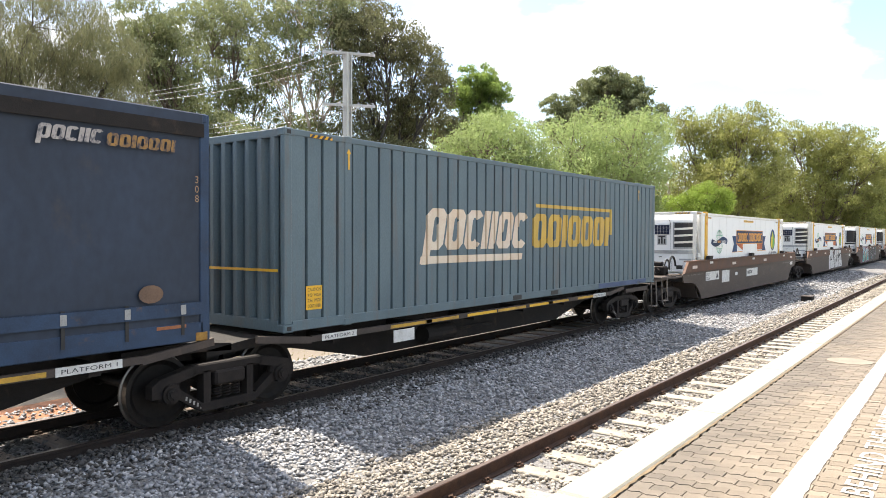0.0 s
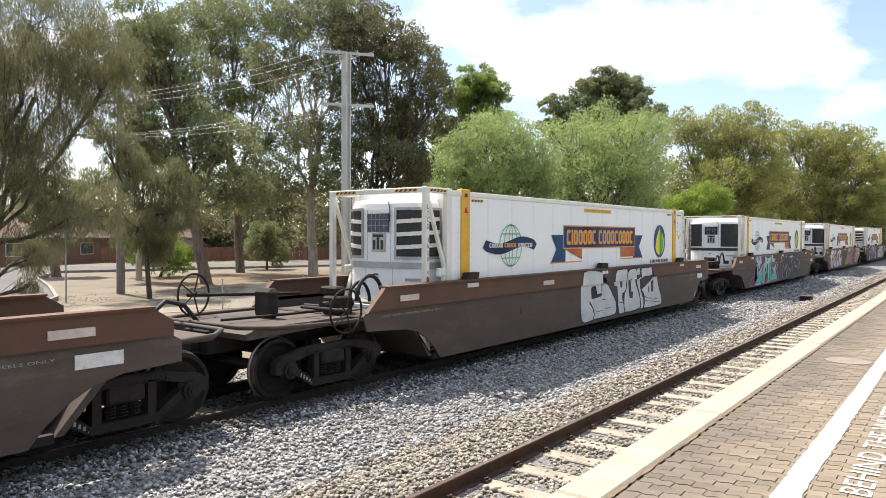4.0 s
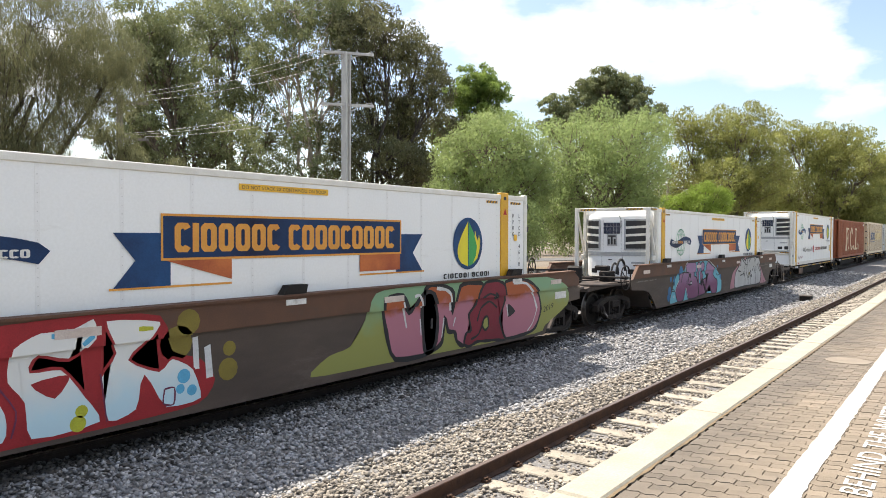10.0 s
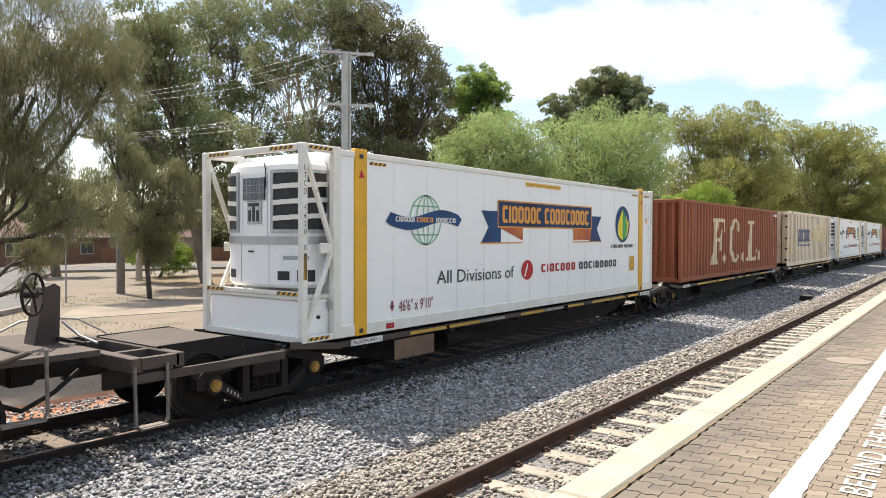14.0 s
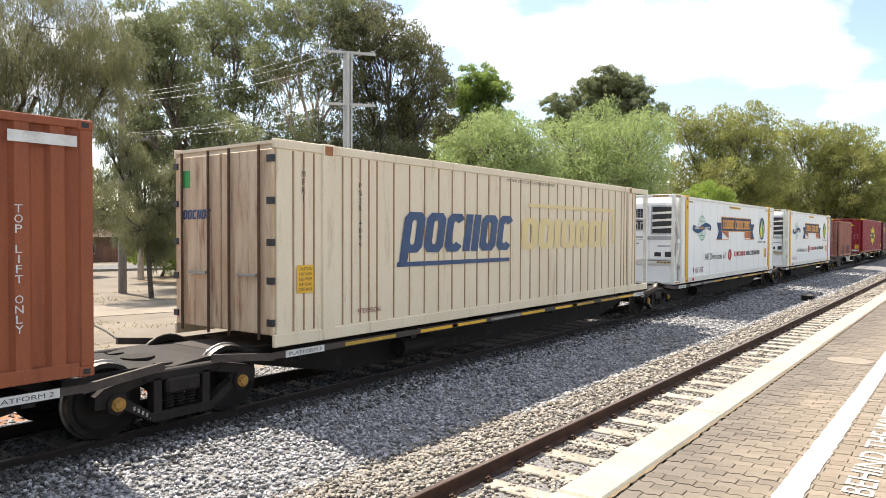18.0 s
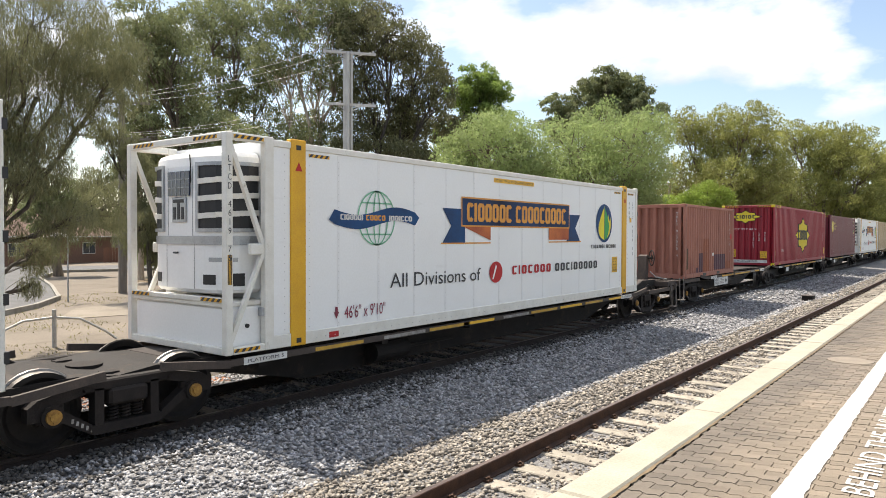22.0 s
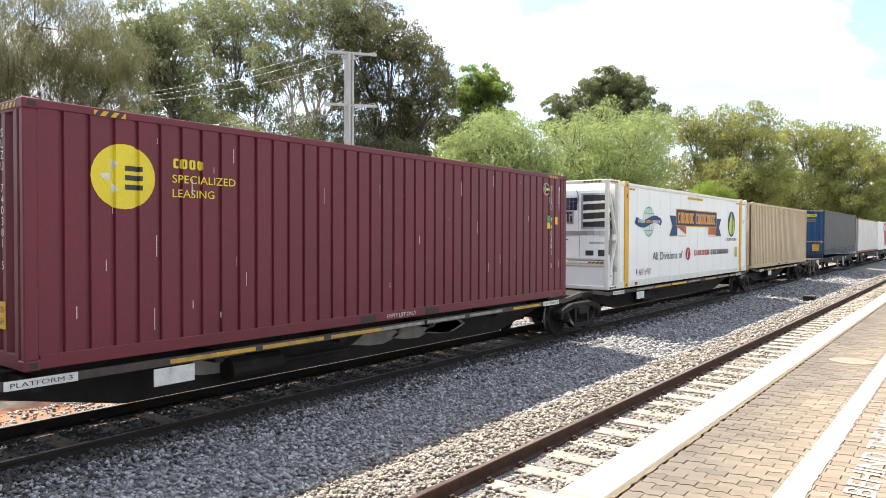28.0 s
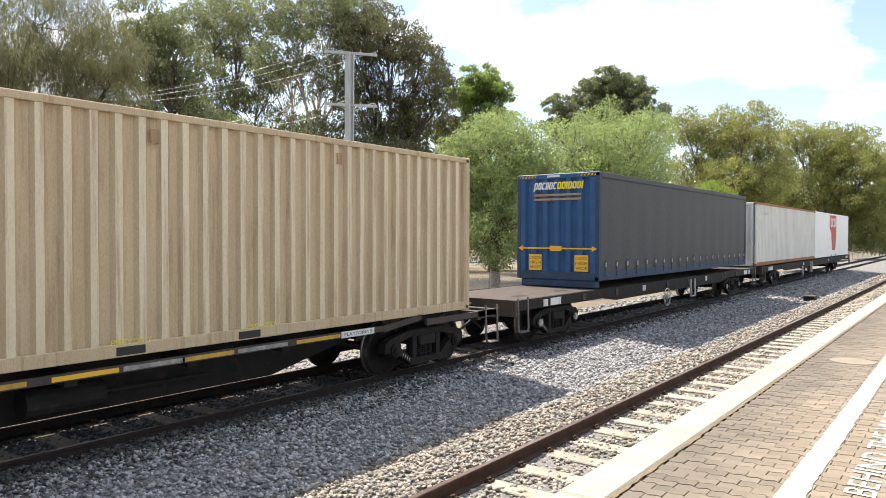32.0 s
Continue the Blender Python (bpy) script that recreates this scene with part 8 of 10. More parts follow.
traced("graffiti_outline", [(4.55, 1.52), (5.21, 1.45), (5.12, 1.26), (4.85, 1.03), (5.22, 0.85), (5.4, 0.98), (5.69, 0.8), (5.8, 0.41), (5.31, 0.38), (5.03, 0.81), (4.94, 0.43), (4.59, 0.36), (4.51, 0.87), (4.68, 1.13)], 0.04, M_g_scarlet, wells[3], 3, 3)
sprayed("graffiti_shade", [(3.78, 0.92), (4.18, 0.96), (4.02, 0.73)], M_g_scarlet, wells[3], 4, 3)
sprayed("graffiti_bar", [(0.79, 0.8), (0.87, 0.81), (0.88, 0.41), (0.8, 0.41)], M_g_white, wells[3], 2, 0)
sprayed("graffiti_bar", [(0.89, 0.91), (0.97, 0.88), (1.05, 0.62), (0.97, 0.59)], M_g_white, wells[3], 2, 0)
sprayed("graffiti_bar", [(5.67, 1.19), (5.75, 1.2), (5.77, 0.79), (5.69, 0.79)], M_g_white, wells[3], 2, 0)
sprayed("graffiti_bar", [(5.84, 1.05), (5.93, 1.08), (5.97, 0.66), (5.87, 0.65)], M_g_white, wells[3], 2, 0)
sprayed("paint_dot", ellipse(0.8, 1.15, 0.17, 0.17, 12), M_g_sky, wells[3], 4, 0)
sprayed("paint_dot", ellipse(0.98, 1.22, 0.08, 0.08, 12), M_g_sky, wells[3], 4, 0)
sprayed("paint_dot", ellipse(0.92, 1.08, 0.08, 0.08, 12), M_g_sky, wells[3], 4, 0)
sprayed("paint_dot", ellipse(2.2, 1.43, 0.11, 0.11, 12), M_g_sky, wells[3], 4, 0)
sprayed("paint_dot", ellipse(2.09, 1.36, 0.06, 0.06, 12), M_g_sky, wells[3], 4, 0)
sprayed("paint_dot", ellipse(2.26, 1.37, 0.05, 0.05, 12), M_g_sky, wells[3], 4, 0)
sprayed("paint_dot", ellipse(5.55, 0.73, 0.09, 0.09, 12), M_g_sky, wells[3], 4, 0)
sprayed("paint_dot", ellipse(5.66, 0.54, 0.07, 0.07, 12), M_g_sky, wells[3], 4, 0)
sprayed("paint_dot", ellipse(5.5, 0.58, 0.06, 0.06, 12), M_g_sky, wells[3], 4, 0)
sprayed("paint_dot", ellipse(2.49, 0.75, 0.07, 0.07, 12), M_g_lime, wells[3], 4, 0)
sprayed("paint_dot", ellipse(2.56, 0.63, 0.06, 0.06, 12), M_g_lime, wells[3], 4, 0)
sprayed("paint_dot", ellipse(2.85, 1.41, 0.08, 0.08, 12), M_g_lime, wells[3], 4, 0)
sprayed("paint_dot", ellipse(4.3, 0.54, 0.07, 0.07, 12), M_g_lime, wells[3], 4, 0)
sprayed("paint_dot", ellipse(4.26, 0.41, 0.09, 0.09, 12), M_g_lime, wells[3], 4, 0)
sprayed("paint_dot", ellipse(2.93, 1.33, 0.05, 0.05, 12), M_g_lime, wells[3], 4, 0)
traced("graffiti_line", [(1.25, 0.67), (1.49, 0.66)], 0.06, M_g_lime, wells[3], 4, 3, False)
traced("graffiti_line", [(1.3, 0.6), (1.54, 0.58)], 0.06, M_g_lime, wells[3], 4, 3, False)
traced("graffiti_line", [(1.33, 0.52), (1.53, 0.52)], 0.06, M_g_lime, wells[3], 4, 3, False)
traced("graffiti_line", [(4.94, 1.38), (5.12, 1.37)], 0.06, M_g_lime, wells[3], 4, 3, False)
traced("graffiti_line", [(1.71, 0.6), (1.82, 0.47), (1.97, 0.47)], 0.06, M_g_sky, wells[3], 4, 3, False)
traced("graffiti_line", [(1.82, 0.46), (2.02, 0.54)], 0.06, M_g_sky, wells[3], 4, 3, False)
traced("graffiti_line", [(3.19, 1.0), (3.39, 0.68), (3.12, 0.47)], 0.06, M_g_sky, wells[3], 4, 3, False)
traced("graffiti_line", [(3.05, 0.53), (3.14, 0.36)], 0.06, M_g_sky, wells[3], 4, 3, False)
traced("graffiti_line", [(3.97, 1.4), (4.42, 1.39), (4.3, 1.27)], 0.06, M_g_sky, wells[3], 4, 3, False)
traced("graffiti_line", [(1.3, 0.88), (1.77, 1.09)], 0.022, M_g_wine, wells[3], 4, 3, False)
traced("graffiti_line", [(2.58, 0.88), (2.85, 0.6), (2.65, 0.44)], 0.022, M_g_wine, wells[3], 4, 3, False)
traced("graffiti_line", [(3.41, 1.03), (3.64, 0.67), (3.59, 0.4)], 0.022, M_g_wine, wells[3], 4, 3, False)
traced("graffiti_line", [(1.54, 1.24), (1.82, 1.31)], 0.022, M_g_wine, wells[3], 4, 3, False)
traced("graffiti_line", [(4.51, 0.92), (4.58, 0.37)], 0.022, M_g_wine, wells[3], 4, 3, False)
traced("sprayed_tag", [(2.27, 0.54), (2.42, 0.54), (2.39, 0.41), (2.27, 0.43), (2.27, 0.54)], 0.025, M_g_wine, wells[3], 5, 3, False)
traced("sprayed_tag", [(5.29, 0.61), (5.42, 0.61), (5.41, 0.41), (5.27, 0.44), (5.29, 0.61)], 0.025, M_g_wine, wells[3], 5, 3, False)
sprayed("graffiti_background", [(7.63, 0.38), (8.0, 0.64), (8.46, 0.73), (8.8, 1.12), (9.0, 1.53), (10.05, 1.59), (14.7, 1.54), (15.82, 1.21), (15.83, 0.83), (14.72, 0.44), (14.26, 0.3), (9.16, 0.35)], M_g_moss, wells[3], 0, 3)
sprayed_letter([(9.22, 1.38), (9.67, 1.46), (9.9, 1.12), (10.09, 1.33), (10.29, 1.47), (10.54, 1.42), (10.71, 0.99), (10.56, 0.39), (9.53, 0.38), (9.3, 0.87)], M_g_rose, M_g_black, 0.1, wells[3], 2)
sprayed_letter([(10.28, 1.52), (10.49, 1.59), (10.88, 1.54), (11.13, 1.4), (11.14, 1.02), (11.35, 1.52), (11.7, 1.56), (12.11, 1.51), (12.03, 1.09), (11.77, 0.82), (11.61, 0.45), (11.49, 0.37), (11.3, 0.48), (11.23, 0.66), (11.02, 0.7), (10.93, 0.98), (10.84, 0.53), (10.61, 0.41), (10.38, 0.38), (10.31, 0.51), (10.25, 1.08)], M_g_rose, M_g_black, 0.1, wells[3], 2)
sprayed_letter([(12.95, 1.52), (13.69, 1.53), (14.1, 1.41), (14.4, 1.2), (14.53, 0.83), (14.34, 0.49), (14.04, 0.36), (13.05, 0.33), (12.85, 0.67), (12.8, 0.99)], M_g_rose, M_g_black, 0.08, wells[3], 2)
sprayed_letter([(11.98, 1.31), (12.2, 1.54), (12.61, 1.56), (12.92, 1.46), (13.0, 1.13), (12.8, 0.79), (12.9, 0.5), (13.02, 0.31), (12.61, 0.35), (12.28, 0.37), (11.98, 0.39), (11.69, 0.33), (11.53, 0.4), (11.61, 0.6), (11.77, 0.64), (11.69, 0.95), (11.94, 1.13)], M_g_crimson, M_g_black, 0.07, wells[3], 4)
sprayed("graffiti_shade", [(13.13, 1.05), (13.41, 0.87), (13.12, 0.77)], M_g_black, wells[3], 4, 3)
sprayed("graffiti_shade", [(12.22, 0.83), (12.35, 0.85), (12.38, 0.66), (12.26, 0.59), (12.15, 0.69)], M_g_moss, wells[3], 6, 3)
traced("graffiti_outline", [(12.22, 0.83), (12.35, 0.85), (12.38, 0.66), (12.26, 0.59), (12.15, 0.69)], 0.06, M_g_black, wells[3], 7, 3)
sprayed("graffiti_shade", [(12.6, 1.31), (12.68, 1.23), (12.61, 1.19)], M_g_moss, wells[3], 6, 3)
traced("graffiti_outline", [(12.6, 1.31), (12.68, 1.23), (12.61, 1.19)], 0.05, M_g_black, wells[3], 7, 3)
traced("graffiti_shine", [(10.61, 1.52), (10.88, 1.48), (11.05, 1.37), (11.09, 1.08)], 0.07, M_g_white, wells[3], 6, 3, False)
traced("graffiti_shine", [(13.26, 1.48), (13.8, 1.44), (14.16, 1.18), (14.34, 0.85)], 0.07, M_g_white, wells[3], 6, 3, False)
traced("graffiti_shine", [(14.34, 0.85), (14.16, 0.56), (13.92, 0.4)], 0.03, M_g_white, wells[3], 6, 3, False)
traced("graffiti_shine", [(10.89, 0.96), (10.82, 0.6)], 0.035, M_g_white, wells[3], 6, 3, False)
traced("graffiti_shine", [(10.19, 1.0), (10.22, 0.71)], 0.035, M_g_white, wells[3], 6, 3, False)
traced("graffiti_shine", [(9.99, 1.41), (10.12, 1.43), (10.21, 1.29), (10.21, 1.2)], 0.06, M_g_white, wells[3], 6, 3, False)
traced("graffiti_shine", [(9.7, 1.34), (9.82, 0.88)], 0.05, M_g_white, wells[3], 6, 3, False)
traced("graffiti_shine", [(13.07, 1.04), (13.12, 0.79)], 0.04, M_g_white, wells[3], 6, 3, False)
traced("graffiti_shine", [(11.25, 0.94), (11.18, 0.78)], 0.035, M_g_white, wells[3], 6, 3, False)
traced("graffiti_line", [(11.98, 0.79), (12.11, 1.04), (12.42, 1.15), (12.7, 1.0)], 0.05, M_g_black, wells[3], 6, 3, False)
traced("graffiti_line", [(11.77, 0.46), (12.02, 0.53), (12.2, 0.76)], 0.05, M_g_black, wells[3], 6, 3, False)
traced("graffiti_line", [(12.75, 1.2), (12.38, 1.31), (12.11, 1.23)], 0.05, M_g_black, wells[3], 6, 3, False)
sprayed("graffiti_background", [(1.46, 0.3), (1.57, 0.58), (1.77, 0.83), (1.96, 1.09), (2.26, 1.27), (2.67, 1.31), (2.95, 1.51), (3.86, 1.56), (5.07, 1.59), (6.24, 1.32), (6.91, 1.03), (7.21, 0.76), (7.16, 0.4), (6.53, 0.33), (5.07, 0.4), (3.24, 0.31), (2.15, 0.31)], M_g_aqua, wells[4], 0, 3)
sprayed("paint_dot", ellipse(2.36, 1.32, 0.17, 0.17, 12), M_g_blue, wells[4], 1, 0)
sprayed("paint_dot", ellipse(1.53, 1.07, 0.09, 0.09, 12), M_g_blue, wells[4], 1, 0)
sprayed("paint_dot", ellipse(1.42, 0.7, 0.15, 0.15, 12), M_g_blue, wells[4], 1, 0)
sprayed("paint_dot", ellipse(1.33, 0.5, 0.13, 0.13, 12), M_g_blue, wells[4], 1, 0)
sprayed("paint_dot", ellipse(6.48, 1.34, 0.06, 0.06, 12), M_g_blue, wells[4], 1, 0)
sprayed("paint_dot", ellipse(7.06, 0.93, 0.1, 0.1, 12), M_g_blue, wells[4], 1, 0)
sprayed("paint_dot", ellipse(1.87, 1.1, 0.07, 0.07, 12), M_g_blue, wells[4], 1, 0)
sprayed("paint_dot", ellipse(1.82, 0.98, 0.1, 0.1, 12), M_g_blue, wells[4], 1, 0)
sprayed_letter([(2.87, 1.47), (3.06, 1.57), (3.86, 1.56), (3.92, 1.29), (3.86, 1.1), (4.12, 1.03), (4.33, 0.75), (4.33, 0.35), (3.24, 0.33), (3.01, 0.74), (2.75, 0.33), (2.18, 0.32), (1.96, 0.65), (2.08, 0.82), (2.33, 1.0), (2.36, 1.19), (2.67, 1.27), (2.89, 1.25)], M_g_plum, M_g_black, 0.05, wells[4], 2)
sprayed_letter([(4.06, 1.48), (4.23, 1.56), (4.4, 1.5), (4.37, 1.2), (4.44, 0.84), (4.58, 0.77), (4.8, 0.95), (5.07, 0.71), (5.23, 0.43), (4.62, 0.36), (4.37, 0.37), (4.33, 0.8), (4.16, 1.07)], M_g_plum, M_g_black, 0.05, wells[4], 2)
sprayed_letter([(4.49, 1.5), (4.69, 1.56), (4.85, 1.5), (4.85, 1.31), (4.69, 1.22), (4.88, 1.05), (4.76, 0.75), (4.62, 0.77), (4.51, 1.24)], M_g_plum, M_g_black, 0.05, wells[4], 2)
sprayed_letter([(5.11, 1.4), (5.34, 1.55), (5.8, 1.4), (6.2, 1.27), (6.11, 1.04), (6.34, 0.91), (6.67, 0.79), (6.57, 0.36), (5.98, 0.35), (5.64, 0.67), (5.27, 0.39), (4.99, 0.67), (4.84, 0.9), (5.23, 0.96), (5.55, 1.09), (5.15, 1.1)], M_g_plum, M_g_black, 0.05, wells[4], 2)
sprayed("graffiti_shade", [(3.3, 1.18), (3.54, 1.18), (3.51, 1.02), (3.33, 1.09)], M_g_black, wells[4], 4, 3)
sprayed("graffiti_shade", [(3.48, 0.91), (3.63, 0.91), (3.6, 0.81), (3.48, 0.82)], M_g_white, wells[4], 4, 3)
traced("graffiti_outline", [(3.48, 0.91), (3.63, 0.91), (3.6, 0.81), (3.48, 0.82)], 0.05, M_g_black, wells[4], 5, 3)
traced("graffiti_line", [(2.51, 0.91), (2.76, 1.24), (3.3, 1.21)], 0.04, M_g_black, wells[4], 4, 3, False)
traced("graffiti_line", [(3.3, 1.11), (3.24, 0.84), (3.48, 0.79)], 0.05, M_g_black, wells[4], 4, 3, False)
traced("graffiti_shine", [(1.94, 0.66), (2.08, 0.85), (2.33, 1.02)], 0.03, M_g_white, wells[4], 5, 3, False)
traced("graffiti_shine", [(5.22, 1.52), (5.43, 1.58), (6.2, 1.32)], 0.03, M_g_white, wells[4], 5, 3, False)
traced("graffiti_shine", [(2.81, 1.26), (2.83, 1.5), (3.04, 1.59)], 0.03, M_g_white, wells[4], 5, 3, False)
traced("graffiti_shine", [(3.01, 0.74), (3.24, 0.33)], 0.03, M_g_white, wells[4], 5, 3, False)
traced("sprayed_tag", [(1.64, 0.91), (1.78, 0.97), (1.71, 0.84), (1.84, 0.98), (1.89, 0.85)], 0.035, M_g_black, wells[4], 2, 3, False)
traced("sprayed_tag", [(1.57, 0.74), (1.73, 0.75), (1.91, 0.66), (1.64, 0.69)], 0.035, M_g_black, wells[4], 2, 3, False)
traced("sprayed_tag", [(6.48, 1.07), (6.71, 0.99), (6.96, 1.03)], 0.035, M_g_black, wells[4], 2, 3, False)
traced("sprayed_tag", [(1.73, 0.55), (1.84, 0.45), (1.89, 0.54), (1.82, 0.39)], 0.03, M_g_white, wells[4], 2, 3, False)
sprayed("graffiti_background", [(8.43, 0.37), (8.85, 0.99), (9.56, 1.25), (10.1, 1.54), (12.49, 1.58), (13.24, 1.22), (14.14, 0.57), (14.25, 0.34), (9.04, 0.37)], M_g_pink, wells[4], 0, 3)
sprayed("graffiti_letter", [(9.11, 0.36), (9.23, 0.96), (9.83, 1.3), (9.89, 1.55), (10.25, 1.56), (10.54, 1.44), (10.84, 1.54), (12.76, 1.56), (13.24, 1.14), (13.54, 0.78), (13.25, 0.35), (11.24, 0.35), (10.41, 0.36)], M_g_silver, wells[4], 1, 3)
traced("graffiti_outline", [(9.11, 0.36), (9.23, 0.96), (9.83, 1.3), (9.89, 1.55), (10.25, 1.56), (10.54, 1.44), (10.84, 1.54), (12.76, 1.56), (13.24, 1.14), (13.54, 0.78), (13.25, 0.35), (11.24, 0.35), (10.41, 0.36)], 0.07, M_g_black, wells[4], 2, 3)
traced("graffiti_line", [(9.63, 1.05), (10.07, 0.99)], 0.055, M_g_black, wells[4], 3, 3, False)
traced("graffiti_line", [(9.97, 0.83), (10.38, 0.89), (10.59, 0.92), (10.59, 1.27), (10.83, 1.26)], 0.055, M_g_black, wells[4], 3, 3, False)
traced("graffiti_line", [(10.59, 0.92), (10.77, 0.62)], 0.055, M_g_black, wells[4], 3, 3, False)
traced("graffiti_line", [(10.92, 1.44), (10.92, 0.98), (11.25, 0.59), (11.25, 0.33)], 0.055, M_g_black, wells[4], 3, 3, False)
traced("graffiti_line", [(11.18, 1.25), (11.31, 0.67), (11.52, 0.9), (11.72, 0.61), (11.69, 0.34)], 0.055, M_g_black, wells[4], 3, 3, False)
traced("graffiti_line", [(11.98, 0.96), (12.16, 1.15), (12.41, 0.88), (12.53, 0.63), (12.5, 0.34)], 0.055, M_g_black, wells[4], 3, 3, False)
traced("graffiti_line", [(12.73, 1.29), (13.07, 1.05), (13.43, 0.76), (13.36, 0.31)], 0.055, M_g_black, wells[4], 3, 3, False)
traced("graffiti_line", [(10.03, 1.54), (10.56, 1.31), (10.66, 1.51), (10.85, 1.56), (10.92, 1.44), (11.0, 1.52), (11.2, 1.53), (11.26, 1.35), (11.47, 1.53), (12.04, 1.55), (12.16, 1.34), (12.41, 1.53), (13.0, 1.51)], 0.055, M_g_black, wells[4], 3, 3, False)
traced("graffiti_line", [(12.5, 1.09), (12.6, 1.13), (12.65, 0.95), (12.59, 0.84), (12.51, 0.92), (12.5, 1.09)], 0.04, M_g_black, wells[4], 3, 3, False)
sprayed("paint_dot", ellipse(11.64, 0.95, 0.06, 0.06, 12), M_g_black, wells[4], 3, 0)
sprayed("paint_dot", ellipse(11.79, 0.75, 0.07, 0.07, 12), M_g_black, wells[4], 3, 0)
sprayed("graffiti_shade", [(11.31, 0.91), (11.5, 0.91), (11.47, 0.78), (11.35, 0.7)], M_g_olive, wells[4], 3, 3)
letters("sprayed_tag", "2019", 14.63, 15.1, 0.77, 0.89, M_g_black, wells[3], -1.406, slant=0.3, turn=8)
letters("sprayed_tag", "2019", 13.92, 14.22, 0.37, 0.44, M_g_black, wells[4], -1.406, slant=0.3)

RF = "white refrigerated container with yellow posts on a skeletal wagon"
ride(reefer(RF, True, False, "LTCD 4620 09"), -10.27, 0.85)
ride(reefer(RF, True, False, "LTCD 4620 52"), 40.33, 0.85)
ride(reefer(RF, True, False, "LTCD 4619 75"), 57.17, 0.85)
ride(reefer(RF, True, False, "LTCD 4619 57"), 120.28, 1.01)

FC, prof = corrugated_box("rust-orange corrugated container with large faded cream letters", 14.63, 2.86, 2.5, M_fcl, (0.14, 0.045, 0.13, 0.055), lift_posts=(1.3, 13.2))
ride(FC, 6.55, 0.88)
yv = -1.242
mark("slab_mark", [(3.41, 0.50), (4.45, 0.50), (4.45, 0.66), (4.2, 0.66), (4.5, 2.14), (5.2, 2.14), (5.2, 1.75), (5.35, 1.75), (5.38, 2.28), (3.74, 2.28), (3.74, 2.13), (3.95, 2.13), (3.68, 0.66), (3.41, 0.66)], M_fcl_txt, FC, yv, prof, "large faded cream slab mark")
mark("slab_mark", [(4.3, 1.38), (4.75, 1.38), (4.72, 1.0), (4.85, 1.0), (4.95, 1.85), (4.82, 1.85), (4.78, 1.52), (4.33, 1.52)], M_fcl_txt, FC, yv - 0.004, prof)
ring = [(6.90 + 0.86 * math.cos(radians(a)), 1.41 + 0.92 * math.sin(radians(a))) for a in range(28, 325, 11)]
rin = [(6.95 + 0.44 * math.cos(radians(a)), 1.41 + 0.76 * math.sin(radians(a))) for a in range(314, 27, -11)]
mark("slab_mark", ring + rin, M_fcl_txt, FC, yv, prof)
mark("slab_mark", [(8.75, 0.50), (10.45, 0.50), (10.6, 1.0), (10.45, 1.0), (10.25, 0.66), (9.6, 0.66), (9.78, 2.13), (10.0, 2.13), (10.0, 2.28), (9.05, 2.28), (9.05, 2.13), (9.22, 2.13), (9.02, 0.66), (8.75, 0.66)], M_fcl_txt, FC, yv, prof)
for x in (5.34, 8.19, 10.96):
    mark("dot", ellipse(x, 0.71, 0.2, 0.22, 18), M_fcl_txt, FC, yv, prof)
stack_letters("lettering", "TOP LIFT ONLY", 13.85, 1.9, 0.08, 0.085, 0.02, M_label_w, FC, -1.256)
flat("label_plate", rect(13.75, 14.45, 2.55, 2.67), -1.254, M_label_w, FC)

# cream box with doors at the front and an open frame behind
PB = thing("reefer_container", "cream insulated container with rusty ribs and navy marks", "container", group="containers")
ride(PB, 23.74, 0.86)
H_, L_ = 2.98, 13.35
part("box_body", boxes((0.06, L_, -1.23, 1.23, 0.16, H_ - 0.06), bevel=0.01), M_cream, PB)
for y in (-1.25, 1.19):
    part("bottom_rail", boxes((0, L_ + 0.738, y, y + 0.06, 0.0, 0.18), bevel=0.01), M_cream, PB)
    part("top_rail", boxes((0, L_ + 0.738, y, y + 0.06, H_ - 0.14, H_), bevel=0.01), M_cream, PB)
part("roof", boxes((0.02, L_, -1.2, 1.2, H_ - 0.07, H_ - 0.02)), M_cream, PB)
x = 0.35
while x < L_ - 0.1:
    part("rib", boxes((x, x + 0.025, -1.242, -1.228, 0.2, H_ - 0.15)), M_cream_rib, PB)
    x += 0.42 if 2.0 < x < 12.2 else 0.2
for x in (0.92, 12.7):
    part("lift_post", boxes((x, x + 0.26, -1.262, -1.15, 0.0, H_ + 0.01), bevel=0.012), M_cream, PB)
    flat("patch", rect(x + 0.05, x + 0.21, H_ - 0.16, H_ - 0.02), -1.265, M_rust_rail, PB, "rusty lifting pocket")
wordmark("wordmark", "pociioc", 2.72, 6.35, 1.30, 2.02, M_pnavy, PB, -1.246, 0.2, "navy slanted mark", tall=0.22)
mark("rule", rect(2.65, 6.3, 1.06, 1.14, 0.15), M_pnavy, PB, -1.247)
wordmark("wordmark", "ooioooi", 6.75, 11.2, 1.30, 2.0, M_pale_yel, PB, -1.246, 0.1, "pale yellow mark nearly faded away")
mark("rule", rect(7.1, 11.75, 2.24, 2.32), M_pale_yel, PB, -1.247)
mark("rule", rect(11.6, 11.75, 1.4, 2.24), M_pale_yel, PB, -1.247)
caution(PB, 0.42, 0.74, 0.75, 1.16, -1.246, lines=("CAUTION", "9'10\" HIGH", "2.5m WIDE", "46'6\" LONG", "CONTAINER"))
letters("lettering", "PATENT PENDING", 1.7, 2.25, 0.34, 0.42, M_maroon_txt, PB, -1.246)
letters("lettering", "DO NOT STACK 20' CONTAINERS ON ROOF", 6.2, 8.3, H_ - 0.23, H_ - 0.17, M_dark, PB, -1.246)
